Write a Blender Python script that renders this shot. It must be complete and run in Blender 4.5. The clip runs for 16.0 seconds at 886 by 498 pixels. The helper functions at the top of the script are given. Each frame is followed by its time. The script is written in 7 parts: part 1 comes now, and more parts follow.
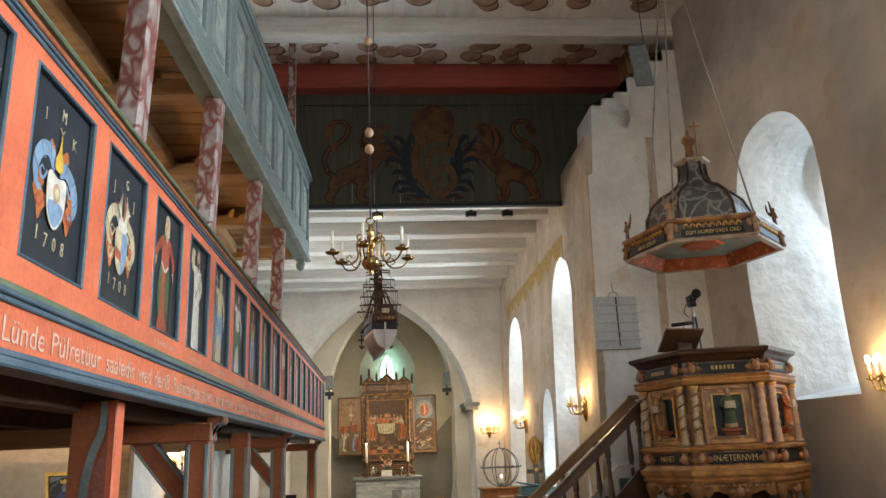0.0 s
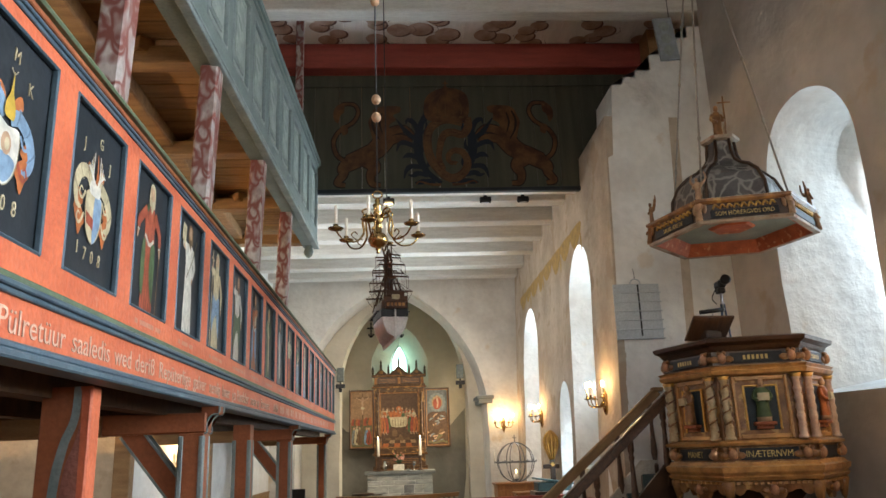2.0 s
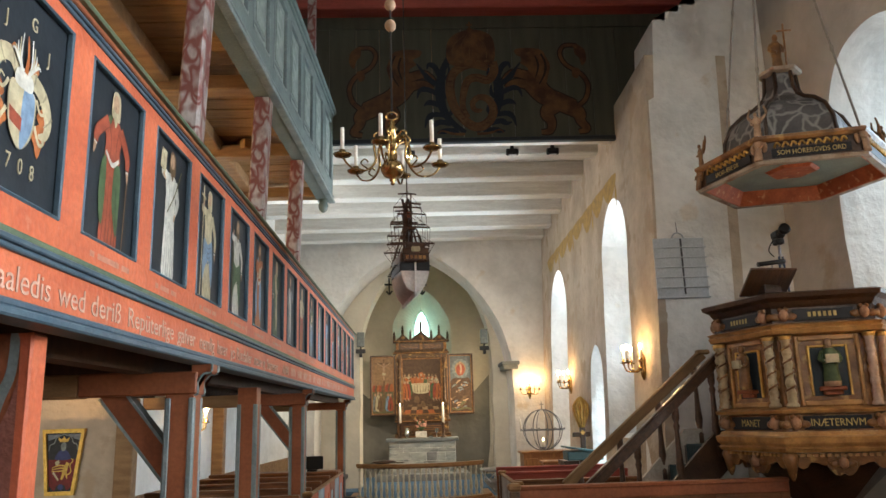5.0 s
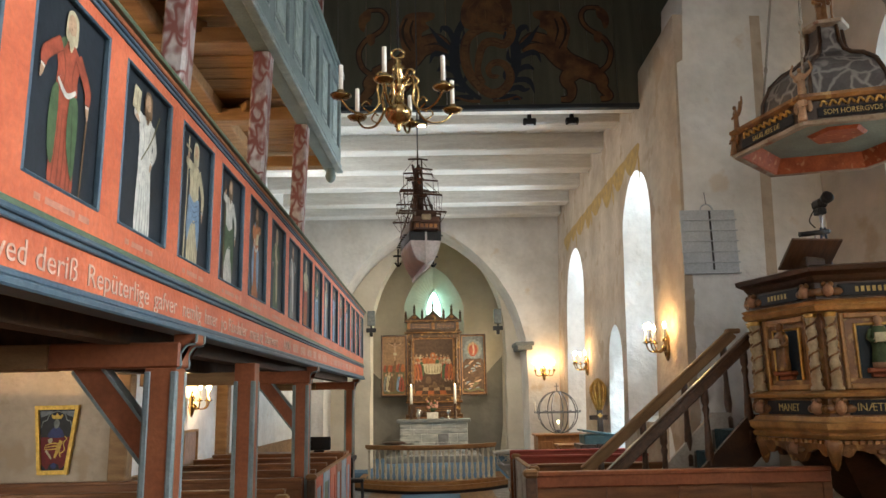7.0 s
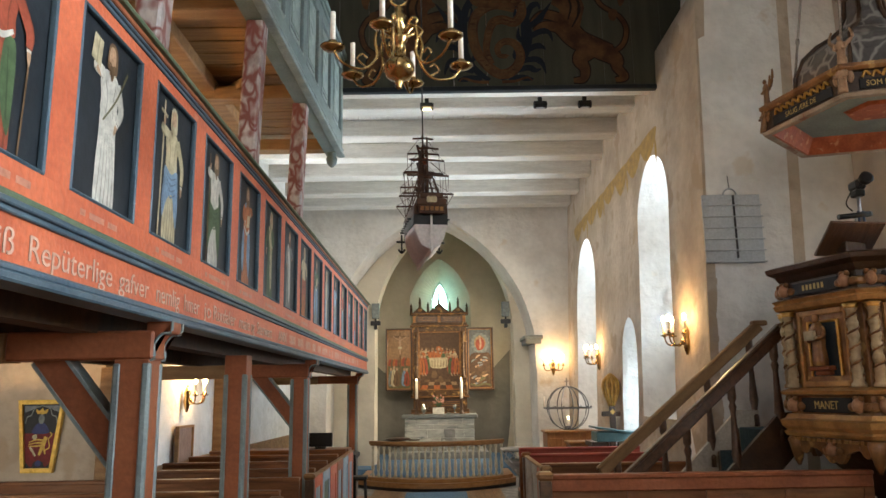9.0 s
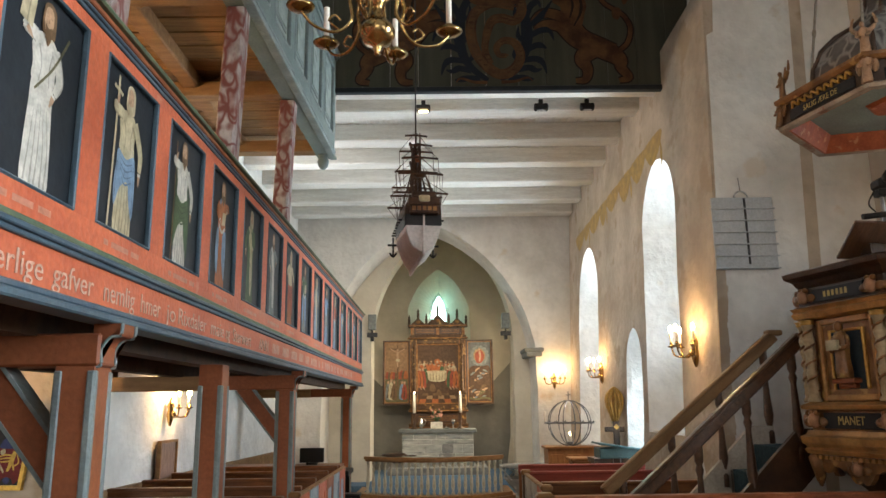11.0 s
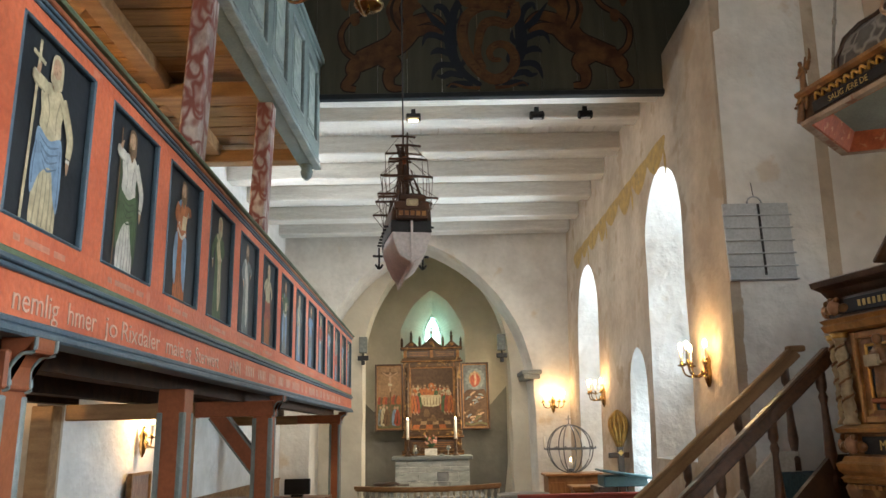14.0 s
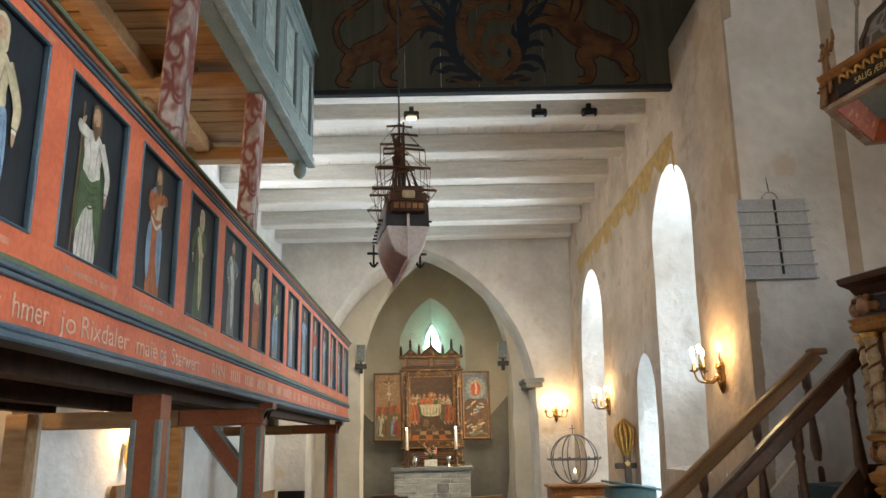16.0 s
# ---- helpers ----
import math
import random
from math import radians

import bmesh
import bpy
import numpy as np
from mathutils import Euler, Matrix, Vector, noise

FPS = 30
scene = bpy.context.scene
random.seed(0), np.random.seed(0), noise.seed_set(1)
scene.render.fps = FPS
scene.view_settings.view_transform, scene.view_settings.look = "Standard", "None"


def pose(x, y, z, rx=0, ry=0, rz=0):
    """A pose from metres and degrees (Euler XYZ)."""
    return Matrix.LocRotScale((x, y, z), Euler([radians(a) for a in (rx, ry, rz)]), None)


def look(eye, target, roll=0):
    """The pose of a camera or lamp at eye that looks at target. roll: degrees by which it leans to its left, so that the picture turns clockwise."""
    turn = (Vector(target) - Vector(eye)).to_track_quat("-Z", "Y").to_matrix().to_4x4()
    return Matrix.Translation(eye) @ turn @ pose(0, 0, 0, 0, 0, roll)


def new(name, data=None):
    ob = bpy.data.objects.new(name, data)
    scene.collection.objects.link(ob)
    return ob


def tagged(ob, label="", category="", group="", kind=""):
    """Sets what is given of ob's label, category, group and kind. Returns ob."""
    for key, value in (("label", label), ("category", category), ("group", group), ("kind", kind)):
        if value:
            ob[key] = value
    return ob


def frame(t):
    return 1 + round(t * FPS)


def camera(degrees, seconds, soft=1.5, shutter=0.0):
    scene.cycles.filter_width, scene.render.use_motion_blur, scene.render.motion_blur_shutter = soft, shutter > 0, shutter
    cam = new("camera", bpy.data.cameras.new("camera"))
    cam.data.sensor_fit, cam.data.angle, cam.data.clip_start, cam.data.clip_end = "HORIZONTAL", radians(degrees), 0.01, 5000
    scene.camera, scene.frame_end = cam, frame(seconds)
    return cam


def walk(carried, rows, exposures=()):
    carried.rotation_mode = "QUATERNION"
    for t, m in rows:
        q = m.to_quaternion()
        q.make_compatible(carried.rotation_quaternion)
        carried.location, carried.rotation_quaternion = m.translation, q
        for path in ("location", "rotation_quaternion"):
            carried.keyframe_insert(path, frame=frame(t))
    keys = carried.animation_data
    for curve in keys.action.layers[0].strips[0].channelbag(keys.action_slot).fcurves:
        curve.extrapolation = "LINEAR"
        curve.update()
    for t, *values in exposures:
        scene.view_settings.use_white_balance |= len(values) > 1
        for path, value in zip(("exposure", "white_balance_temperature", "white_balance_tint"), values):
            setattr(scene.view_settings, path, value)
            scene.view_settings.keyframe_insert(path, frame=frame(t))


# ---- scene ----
cam = camera(61.5, 16.0)
PATH = [
    (0, (-0.158, 0.728, 1.833), (0.006, 2.651, 2.361), -2.4),
    (0.5, (-0.178, 0.822, 1.851), (-0.02, 2.745, 2.376), -2.5),
    (1, (-0.178, 0.935, 1.846), (-0.028, 2.86, 2.37), -2.4),
    (1.5, (-0.158, 1.051, 1.831), (-0.019, 2.977, 2.353), -2.3),
    (2, (-0.123, 1.195, 1.83), (0.005, 3.123, 2.345), -2.1),
    (2.5, (-0.095, 1.323, 1.83), (0.019, 3.255, 2.336), -2.0),
    (3, (-0.085, 1.454, 1.823), (0.017, 3.389, 2.319), -1.9),
    (3.5, (-0.093, 1.584, 1.811), (-0.002, 3.522, 2.296), -1.8),
    (4, (-0.111, 1.718, 1.817), (-0.027, 3.66, 2.287), -1.8),
    (6.5, (-0.08, 2.401, 1.813), (-0.044, 4.361, 2.212), -1.3),
    (7, (-0.079, 2.524, 1.799), (-0.05, 4.485, 2.191), -1.1),
    (7.5, (-0.078, 2.648, 1.801), (-0.056, 4.61, 2.185), -1.1),
    (8, (-0.1, 2.783, 1.807), (-0.079, 4.747, 2.187), -1.1),
    (8.5, (-0.094, 2.901, 1.809), (-0.078, 4.865, 2.187), -1.0),
    (9, (-0.077, 3.008, 1.809), (-0.065, 4.972, 2.187), -0.9),
    (11.5, (-0.005, 3.543, 1.8), (0.004, 5.497, 2.227), -0.7),
    (12, (-0.029, 3.639, 1.809), (-0.013, 5.591, 2.247), -0.9),
    (12.5, (-0.044, 3.733, 1.817), (-0.022, 5.682, 2.264), -1.1),
    (13, (-0.036, 3.825, 1.811), (-0.012, 5.772, 2.27), -1.2),
    (13.5, (-0.01, 3.934, 1.803), (0.015, 5.877, 2.273), -1.2),
    (14, (0.021, 4.029, 1.812), (0.046, 5.971, 2.289), -1.3),
    (14.5, (0.045, 4.123, 1.815), (0.07, 6.064, 2.298), -1.3),
    (15, (0.053, 4.206, 1.808), (0.078, 6.145, 2.299), -1.3),
    (15.5, (0.057, 4.303, 1.797), (0.081, 6.239, 2.295), -1.2),
    (16, (0.035, 4.41, 1.797), (0.06, 6.345, 2.301), -1.4),
]
walk(cam, [(t, look(eye, target, roll)) for t, eye, target, roll in PATH])

# ---- light ----
world = bpy.data.worlds.new("sky")
scene.world = world
world.use_nodes = True
sky = world.node_tree.nodes.new("ShaderNodeTexSky")
sky.sky_type, sky.sun_disc = "NISHITA", False
sky.sun_elevation, sky.sun_rotation = radians(35), radians(150)
world.node_tree.nodes["Background"].inputs[1].default_value = 0.12
world.node_tree.links.new(sky.outputs[0], world.node_tree.nodes["Background"].inputs[0])
scene.view_settings.exposure = 0.48
COOL, WARM = (0.56, 0.80, 1.0), (1.0, 0.62, 0.27)


def area_light(eye, target, w, h, power, colour=COOL, spread=180):
    """An area lamp for daylight at a window, or for added fill."""
    d = bpy.data.lights.new("area_light", "AREA")
    d.shape, d.size, d.size_y, d.energy, d.color = "RECTANGLE", w, h, power, colour
    d.spread = radians(spread)
    ob = new("area_light", d)
    ob.matrix_world = look(eye, target)
    return ob


def bulb_light(at, power, colour=WARM, radius=0.05):
    d = bpy.data.lights.new("lamp_light", "POINT")
    d.energy, d.color, d.shadow_soft_size = power, colour, radius
    ob = new("lamp_light", d)
    ob.location = at
    return ob


def spot_light(eye, target, power, colour, angle=60):
    d = bpy.data.lights.new("spot_light", "SPOT")
    d.energy, d.color, d.spot_size, d.spot_blend, d.shadow_soft_size = power, colour, radians(angle), 0.6, 0.04
    ob = new("spot_light", d)
    ob.matrix_world = look(eye, target)
    return ob


# daylight: south choir windows, the low opening, one nave window, the east window
area_light((3.90, 13.22, 3.0), (2.4, 12.78, 3.7), 0.5, 2.7, 86, (0.74, 0.89, 1.0), 95)
area_light((3.95, 18.30, 2.7), (2.4, 17.85, 3.5), 0.7, 2.5, 96, (0.74, 0.89, 1.0), 95)
area_light((3.80, 14.52, 1.6), (1.5, 13.9, 1.35), 0.34, 1.6, 42, (0.74, 0.89, 1.0), 110)
area_light((6.0, 9.20, 4.0), (4.3, 8.5, 3.3), 0.9, 2.8, 30, (0.66, 0.85, 1.0))
# two further nave windows, unseen, added as fill for the gallery front
area_light((6.6, 4.65, 4.4), (2.0, 4.65, 4.0), 1.6, 3.0, 930, (0.82, 0.92, 1.0))
area_light((6.9, 1.15, 4.4), (2.0, 1.15, 4.0), 1.6, 3.0, 930, (0.82, 0.92, 1.0))
area_light((-0.12, 25.4, 4.7), (-0.12, 23.0, 4.2), 0.7, 1.2, 70, (0.50, 1.0, 0.90))
# invented west window, lifts the lion board and the pulpit front
area_light((0.3, -5.5, 5.4), (0.3, 12.0, 5.0), 2.6, 3.6, 140, (1.0, 0.96, 0.90))
# north choir window, unseen, inferred from the bright wall above the gallery
area_light((-4.35, 15.2, 4.5), (2.0, 15.8, 4.1), 1.2, 1.6, 105, (0.92, 0.96, 1.0))
# assumed chancel side window, added to brighten the chancel
area_light((3.3, 22.65, 3.4), (-0.5, 22.8, 2.8), 0.7, 1.9, 330, (1.0, 0.87, 0.64))

# fill lamp added beside the closed north wall, brightens the picture wall
area_light((-5.0, 7.6, 1.6), (-4.0, 11.0, 1.3), 0.8, 1.2, 38, (1.0, 0.93, 0.80))

# ---- materials ----
def mat(name, col, col2=None, rough=0.6, metal=0.0, scale=3.0, bump=0.15, fine=45.0, stretch=(1, 1, 1), vary=0.0, spots=None, coat=0.0, grain=0.35):
    """Two scales of colour variation and of relief. spots: a second colour in patches. vary: piece-to-piece change."""
    m = bpy.data.materials.new(name)
    m.use_nodes = True
    nt = m.node_tree
    N, L = nt.nodes, nt.links
    p = N["Principled BSDF"]
    p.inputs["Roughness"].default_value, p.inputs["Metallic"].default_value = rough, metal
    p.inputs["Coat Weight"].default_value = coat
    p.inputs["Specular IOR Level"].default_value = 0.5 if metal or rough < 0.35 else 0.25
    c = Vector(col)
    c2 = Vector(col2) if col2 else c * 0.72
    tc, mp = N.new("ShaderNodeTexCoord"), N.new("ShaderNodeMapping")
    mp.inputs["Scale"].default_value = stretch
    L.new(tc.outputs["Object"], mp.inputs[0])
    n1, n2 = N.new("ShaderNodeTexNoise"), N.new("ShaderNodeTexNoise")
    n1.inputs["Scale"].default_value, n1.inputs["Detail"].default_value = scale, 6
    n2.inputs["Scale"].default_value, n2.inputs["Detail"].default_value = fine, 4
    L.new(mp.outputs[0], n1.inputs[0])
    L.new(mp.outputs[0], n2.inputs[0])
    r1 = N.new("ShaderNodeValToRGB")
    r1.color_ramp.elements[0].position, r1.color_ramp.elements[1].position = 0.36, 0.64
    r1.color_ramp.elements[0].color, r1.color_ramp.elements[1].color = (*c2, 1), (*c, 1)
    L.new(n1.outputs[0], r1.inputs[0])
    mx = N.new("ShaderNodeMix")
    mx.data_type, mx.blend_type = "RGBA", "MULTIPLY"
    mx.inputs[0].default_value = grain
    r2 = N.new("ShaderNodeValToRGB")
    r2.color_ramp.elements[0].color, r2.color_ramp.elements[1].color = (0.55, 0.55, 0.55, 1), (1.15, 1.15, 1.15, 1)
    r2.color_ramp.elements[0].position, r2.color_ramp.elements[1].position = 0.3, 0.65
    L.new(n2.outputs[0], r2.inputs[0])
    L.new(r1.outputs[0], mx.inputs[6])
    L.new(r2.outputs[0], mx.inputs[7])
    out = mx.outputs[2]
    if spots:
        n3 = N.new("ShaderNodeTexNoise")
        n3.inputs["Scale"].default_value, n3.inputs["Detail"].default_value = spots[1], 8
        L.new(mp.outputs[0], n3.inputs[0])
        r3 = N.new("ShaderNodeValToRGB")
        r3.color_ramp.elements[0].position, r3.color_ramp.elements[1].position = spots[2], spots[2] + 0.06
        L.new(n3.outputs[0], r3.inputs[0])
        m3 = N.new("ShaderNodeMix")
        m3.data_type = "RGBA"
        m3.inputs[7].default_value = (*spots[0], 1)
        L.new(r3.outputs[0], m3.inputs[0])
        L.new(out, m3.inputs[6])
        out = m3.outputs[2]
    if vary:
        oi, hsv, mr = N.new("ShaderNodeObjectInfo"), N.new("ShaderNodeHueSaturation"), N.new("ShaderNodeMapRange")
        mr.inputs[3].default_value, mr.inputs[4].default_value = 1 - vary, 1 + vary
        L.new(oi.outputs["Random"], mr.inputs[0])
        L.new(mr.outputs[0], hsv.inputs["Value"])
        L.new(out, hsv.inputs["Color"])
        out = hsv.outputs[0]
    L.new(out, p.inputs["Base Color"])
    if bump:
        ad = N.new("ShaderNodeMath")
        ad.operation, ad.inputs[1].default_value = "MULTIPLY_ADD", 3.0
        L.new(n1.outputs[0], ad.inputs[0])
        L.new(n2.outputs[0], ad.inputs[2])
        b = N.new("ShaderNodeBump")
        b.inputs["Strength"].default_value, b.inputs["Distance"].default_value = bump, 0.02
        L.new(ad.outputs[0], b.inputs["Height"])
        L.new(b.outputs[0], p.inputs["Normal"])
    return m


def veined(name, ground, ground2, vein, scale=6.0, width=0.05, rough=0.45, stretch=(1, 1, 1)):
    """Painted marbling: a warped net of veins over a blotchy ground."""
    m = mat(name, ground, ground2, rough, scale=scale * 0.8, bump=0.06, stretch=stretch)
    N, L = m.node_tree.nodes, m.node_tree.links
    p = N["Principled BSDF"]
    mp = next(n for n in N if n.type == "MAPPING")
    warp = N.new("ShaderNodeTexNoise")
    warp.inputs["Scale"].default_value = scale * 0.7
    add = N.new("ShaderNodeVectorMath")
    add.operation = "MULTIPLY_ADD"
    add.inputs[1].default_value = (0.35, 0.35, 0.35)
    L.new(mp.outputs[0], warp.inputs[0])
    L.new(warp.outputs["Color"], add.inputs[0])
    L.new(mp.outputs[0], add.inputs[2])
    vo = N.new("ShaderNodeTexVoronoi")
    vo.feature, vo.inputs["Scale"].default_value = "DISTANCE_TO_EDGE", scale
    L.new(add.outputs[0], vo.inputs["Vector"])
    ramp = N.new("ShaderNodeValToRGB")
    ramp.color_ramp.elements[0].position, ramp.color_ramp.elements[1].position = width * 0.5, width * 2.2
    ramp.color_ramp.elements[0].color, ramp.color_ramp.elements[1].color = (1, 1, 1, 1), (0, 0, 0, 1)
    L.new(vo.outputs["Distance"], ramp.inputs[0])
    mx = N.new("ShaderNodeMix")
    mx.data_type = "RGBA"
    mx.inputs[7].default_value = (*vein, 1)
    old = p.inputs["Base Color"].links[0].from_socket
    L.new(ramp.outputs[0], mx.inputs[0])
    L.new(old, mx.inputs[6])
    L.new(mx.outputs[2], p.inputs["Base Color"])
    return m


def glow(name, col, strength):
    m = bpy.data.materials.new(name)
    m.use_nodes = True
    p = m.node_tree.nodes["Principled BSDF"]
    p.inputs["Base Color"].default_value = (0.9, 0.85, 0.75, 1)
    p.inputs["Emission Color"].default_value, p.inputs["Emission Strength"].default_value = (*col, 1), strength
    return m


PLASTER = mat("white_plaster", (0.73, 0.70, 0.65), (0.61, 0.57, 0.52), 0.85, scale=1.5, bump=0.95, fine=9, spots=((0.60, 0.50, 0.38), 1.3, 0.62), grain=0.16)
# a tone darker than PLASTER, for the nave's south wall
DARKPL = mat("darker_plaster", (0.52, 0.47, 0.42), (0.40, 0.36, 0.32), 0.85, scale=1.1, bump=0.8, fine=6, spots=((0.42, 0.34, 0.26), 1.3, 0.60), grain=0.12)
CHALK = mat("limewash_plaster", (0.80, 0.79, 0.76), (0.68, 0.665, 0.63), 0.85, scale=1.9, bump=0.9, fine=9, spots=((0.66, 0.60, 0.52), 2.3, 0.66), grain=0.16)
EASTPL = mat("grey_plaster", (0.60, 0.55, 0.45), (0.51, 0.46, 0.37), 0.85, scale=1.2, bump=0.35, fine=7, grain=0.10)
WARMPL = mat("buff_plaster", (0.56, 0.47, 0.37), (0.41, 0.33, 0.25), 0.85, scale=1.3, bump=1.0, fine=9, spots=((0.40, 0.31, 0.22), 2.1, 0.56), grain=0.22)
OCHRE = mat("ochre_wall_painting", (0.50, 0.33, 0.11), (0.36, 0.24, 0.10), 0.85, scale=7, bump=0.2, spots=((0.25, 0.2, 0.12), 5, 0.62))
RED = mat("salmon_red_paint", (0.58, 0.148, 0.070), (0.46, 0.104, 0.050), 0.46, scale=2.6, bump=0.22, fine=34, spots=((0.52, 0.19, 0.12), 7, 0.66))
DRED = mat("dark_red_paint", (0.31, 0.098, 0.040), (0.22, 0.066, 0.028), 0.5, scale=3, bump=0.12, fine=35)
SLATE = mat("slate_blue_paint", (0.075, 0.115, 0.145), (0.05, 0.085, 0.115), 0.45, scale=4, bump=0.1)
BLUEGR = mat("blue_grey_paint", (0.22, 0.255, 0.25), (0.155, 0.19, 0.19), 0.5, scale=5, bump=0.15, spots=((0.33, 0.34, 0.32), 11, 0.68))
MOSS = mat("green_paint", (0.12, 0.16, 0.095), (0.085, 0.12, 0.075), 0.5, scale=5, bump=0.1)
NIGHT = mat("blue_black_panel_paint", (0.020, 0.025, 0.031), (0.013, 0.017, 0.021), 0.5, scale=3, bump=0.06, fine=25)
GREEN = mat("grey_green_paint", (0.155, 0.195, 0.185), (0.115, 0.150, 0.145), 0.5, scale=3, bump=0.1)
PALEGR = mat("pale_green_marbled_paint", (0.30, 0.34, 0.31), (0.18, 0.22, 0.21), 0.5, scale=6, bump=0.06, spots=((0.14, 0.18, 0.17), 7, 0.58))
MARBLE = veined("red_marbled_paint", (0.44, 0.39, 0.37), (0.25, 0.20, 0.185), (0.17, 0.055, 0.045), 7.0, 0.075, stretch=(1, 1, 0.6))
WOOD = mat("brown_pine_boards", (0.36, 0.205, 0.085), (0.26, 0.145, 0.06), 0.55, scale=2.5, bump=0.12, stretch=(1, 9, 9), spots=((0.16, 0.08, 0.035), 3, 0.66))
# pine darkened to hold the shade beneath the lower gallery
DUSK = mat("shaded_pine_boards", (0.075, 0.038, 0.018), (0.045, 0.023, 0.012), 0.65, scale=2.5, bump=0.15, stretch=(1, 6, 6))
WOODY = mat("brown_pine_beam", (0.33, 0.19, 0.085), (0.23, 0.125, 0.055), 0.55, scale=2.5, bump=0.15, stretch=(1, 5, 5))
OAK = mat("dark_oak", (0.105, 0.048, 0.021), (0.060, 0.028, 0.013), 0.30, scale=4, bump=0.15, stretch=(6, 1, 6))
PEW = mat("stained_pew_wood", (0.23, 0.095, 0.037), (0.15, 0.058, 0.024), 0.4, scale=3, bump=0.12, stretch=(1, 8, 8))
WHITEW = mat("white_painted_timber", (0.73, 0.71, 0.66), (0.64, 0.61, 0.56), 0.55, scale=3, bump=0.12, stretch=(0.6, 6, 6), fine=22, spots=((0.50, 0.46, 0.40), 4.5, 0.70))
CEIL = mat("white_painted_boards", (0.72, 0.70, 0.65), (0.64, 0.61, 0.56), 0.6, scale=4, bump=0.15, stretch=(5, 0.6, 5))
NAVEC = mat("cream_painted_boards", (0.80, 0.76, 0.70), (0.71, 0.66, 0.60), 0.6, scale=2, bump=0.15, stretch=(5, 0.6, 5))
CLOUD = mat("brown_cloud_paint", (0.50, 0.36, 0.28), (0.30, 0.17, 0.11), 0.6, scale=3.5, bump=0.05)
CLOUDD = mat("dark_brown_paint", (0.16, 0.08, 0.055), None, 0.6)
REDBEAM = mat("faded_red_beam_paint", (0.36, 0.075, 0.055), (0.28, 0.06, 0.045), 0.6, scale=3, bump=0.15, stretch=(0.6, 5, 5))
LIONBG = mat("dark_green_board_paint", (0.068, 0.068, 0.048), (0.050, 0.050, 0.036), 0.55, scale=1.5, bump=0.12, stretch=(6, 1, 0.6))
LION = mat("red_brown_figure_paint", (0.125, 0.056, 0.018), (0.050, 0.018, 0.008), 0.55, scale=5, bump=0.05, spots=((0.105, 0.046, 0.015), 7, 0.62))
LIOND = mat("dark_brown_shadow_paint", (0.018, 0.008, 0.006), (0.012, 0.006, 0.004), 0.55, scale=7, bump=0.05)
GOLDP = mat("dull_gold_paint", (0.34, 0.165, 0.052), (0.19, 0.080, 0.026), 0.5, scale=9, bump=0.05)
CYPHER = mat("tarnished_gold_paint", (0.125, 0.062, 0.022), (0.075, 0.034, 0.012), 0.5, scale=9, bump=0.05)
LEAFP = mat("blue_black_leaf_paint", (0.010, 0.016, 0.028), None, 0.55, scale=6, bump=0.04)
GOLD = mat("gilding", (0.70, 0.42, 0.11), (0.45, 0.25, 0.07), 0.35, 0.75, scale=9, bump=0.1)
BRASS = mat("polished_brass", (0.48, 0.33, 0.14), (0.34, 0.22, 0.085), 0.22, 1.0, scale=8, bump=0.03)
IRON = mat("black_iron", (0.03, 0.03, 0.032), None, 0.5, 0.4)
DARK = mat("black_plastic", (0.012, 0.012, 0.013), None, 0.4)
STEEL = mat("grey_steel", (0.45, 0.46, 0.48), None, 0.35, 0.8)
WAX = mat("candle_wax", (0.82, 0.78, 0.68), (0.76, 0.70, 0.60), 0.45, bump=0.03)
ROPE = mat("grey_rope", (0.36, 0.33, 0.29), (0.25, 0.23, 0.2), 0.9, scale=60)
BULB = glow("lit_bulb", (1.0, 0.72, 0.34), 40)
STONE = mat("grey_stone", (0.30, 0.30, 0.29), (0.20, 0.20, 0.20), 0.75, scale=5, bump=0.4, spots=((0.45, 0.44, 0.40), 4, 0.6))
SLAB = mat("dark_stone_slab", (0.20, 0.215, 0.21), (0.15, 0.16, 0.16), 0.55, scale=4, bump=0.15)
CARPET = mat("blue_carpet", (0.115, 0.20, 0.30), (0.09, 0.16, 0.25), 0.95, scale=30, bump=0.3, fine=200)
PLANK = mat("worn_floor_planks", (0.24, 0.145, 0.08), (0.16, 0.095, 0.055), 0.5, scale=3, bump=0.15, stretch=(6, 0.8, 6), vary=0.15)
GLASS = mat("window_glass", (0.75, 0.85, 0.85), None, 0.1, bump=0)
GLASS.node_tree.nodes["Principled BSDF"].inputs["Transmission Weight"].default_value = 1.0

# ---- mesh helpers ----
Z = Vector((0, 0, 1))


def box(bm, x0, x1, y0, y1, z0, z1, mi=0):
    v = [bm.verts.new(p) for p in ((x0, y0, z0), (x1, y0, z0), (x1, y1, z0), (x0, y1, z0), (x0, y0, z1), (x1, y0, z1), (x1, y1, z1), (x0, y1, z1))]
    for q in ((3, 2, 1, 0), (4, 5, 6, 7), (0, 1, 5, 4), (1, 2, 6, 5), (2, 3, 7, 6), (3, 0, 4, 7)):
        bm.faces.new([v[i] for i in q]).material_index = mi
    return v


def boxes(*rows, bevel=0.0):
    bm = bmesh.new()
    for r in rows:
        box(bm, *r)
    if bevel:
        bmesh.ops.bevel(bm, geom=bm.edges[:], offset=bevel, segments=1, affect="EDGES")
    return bm


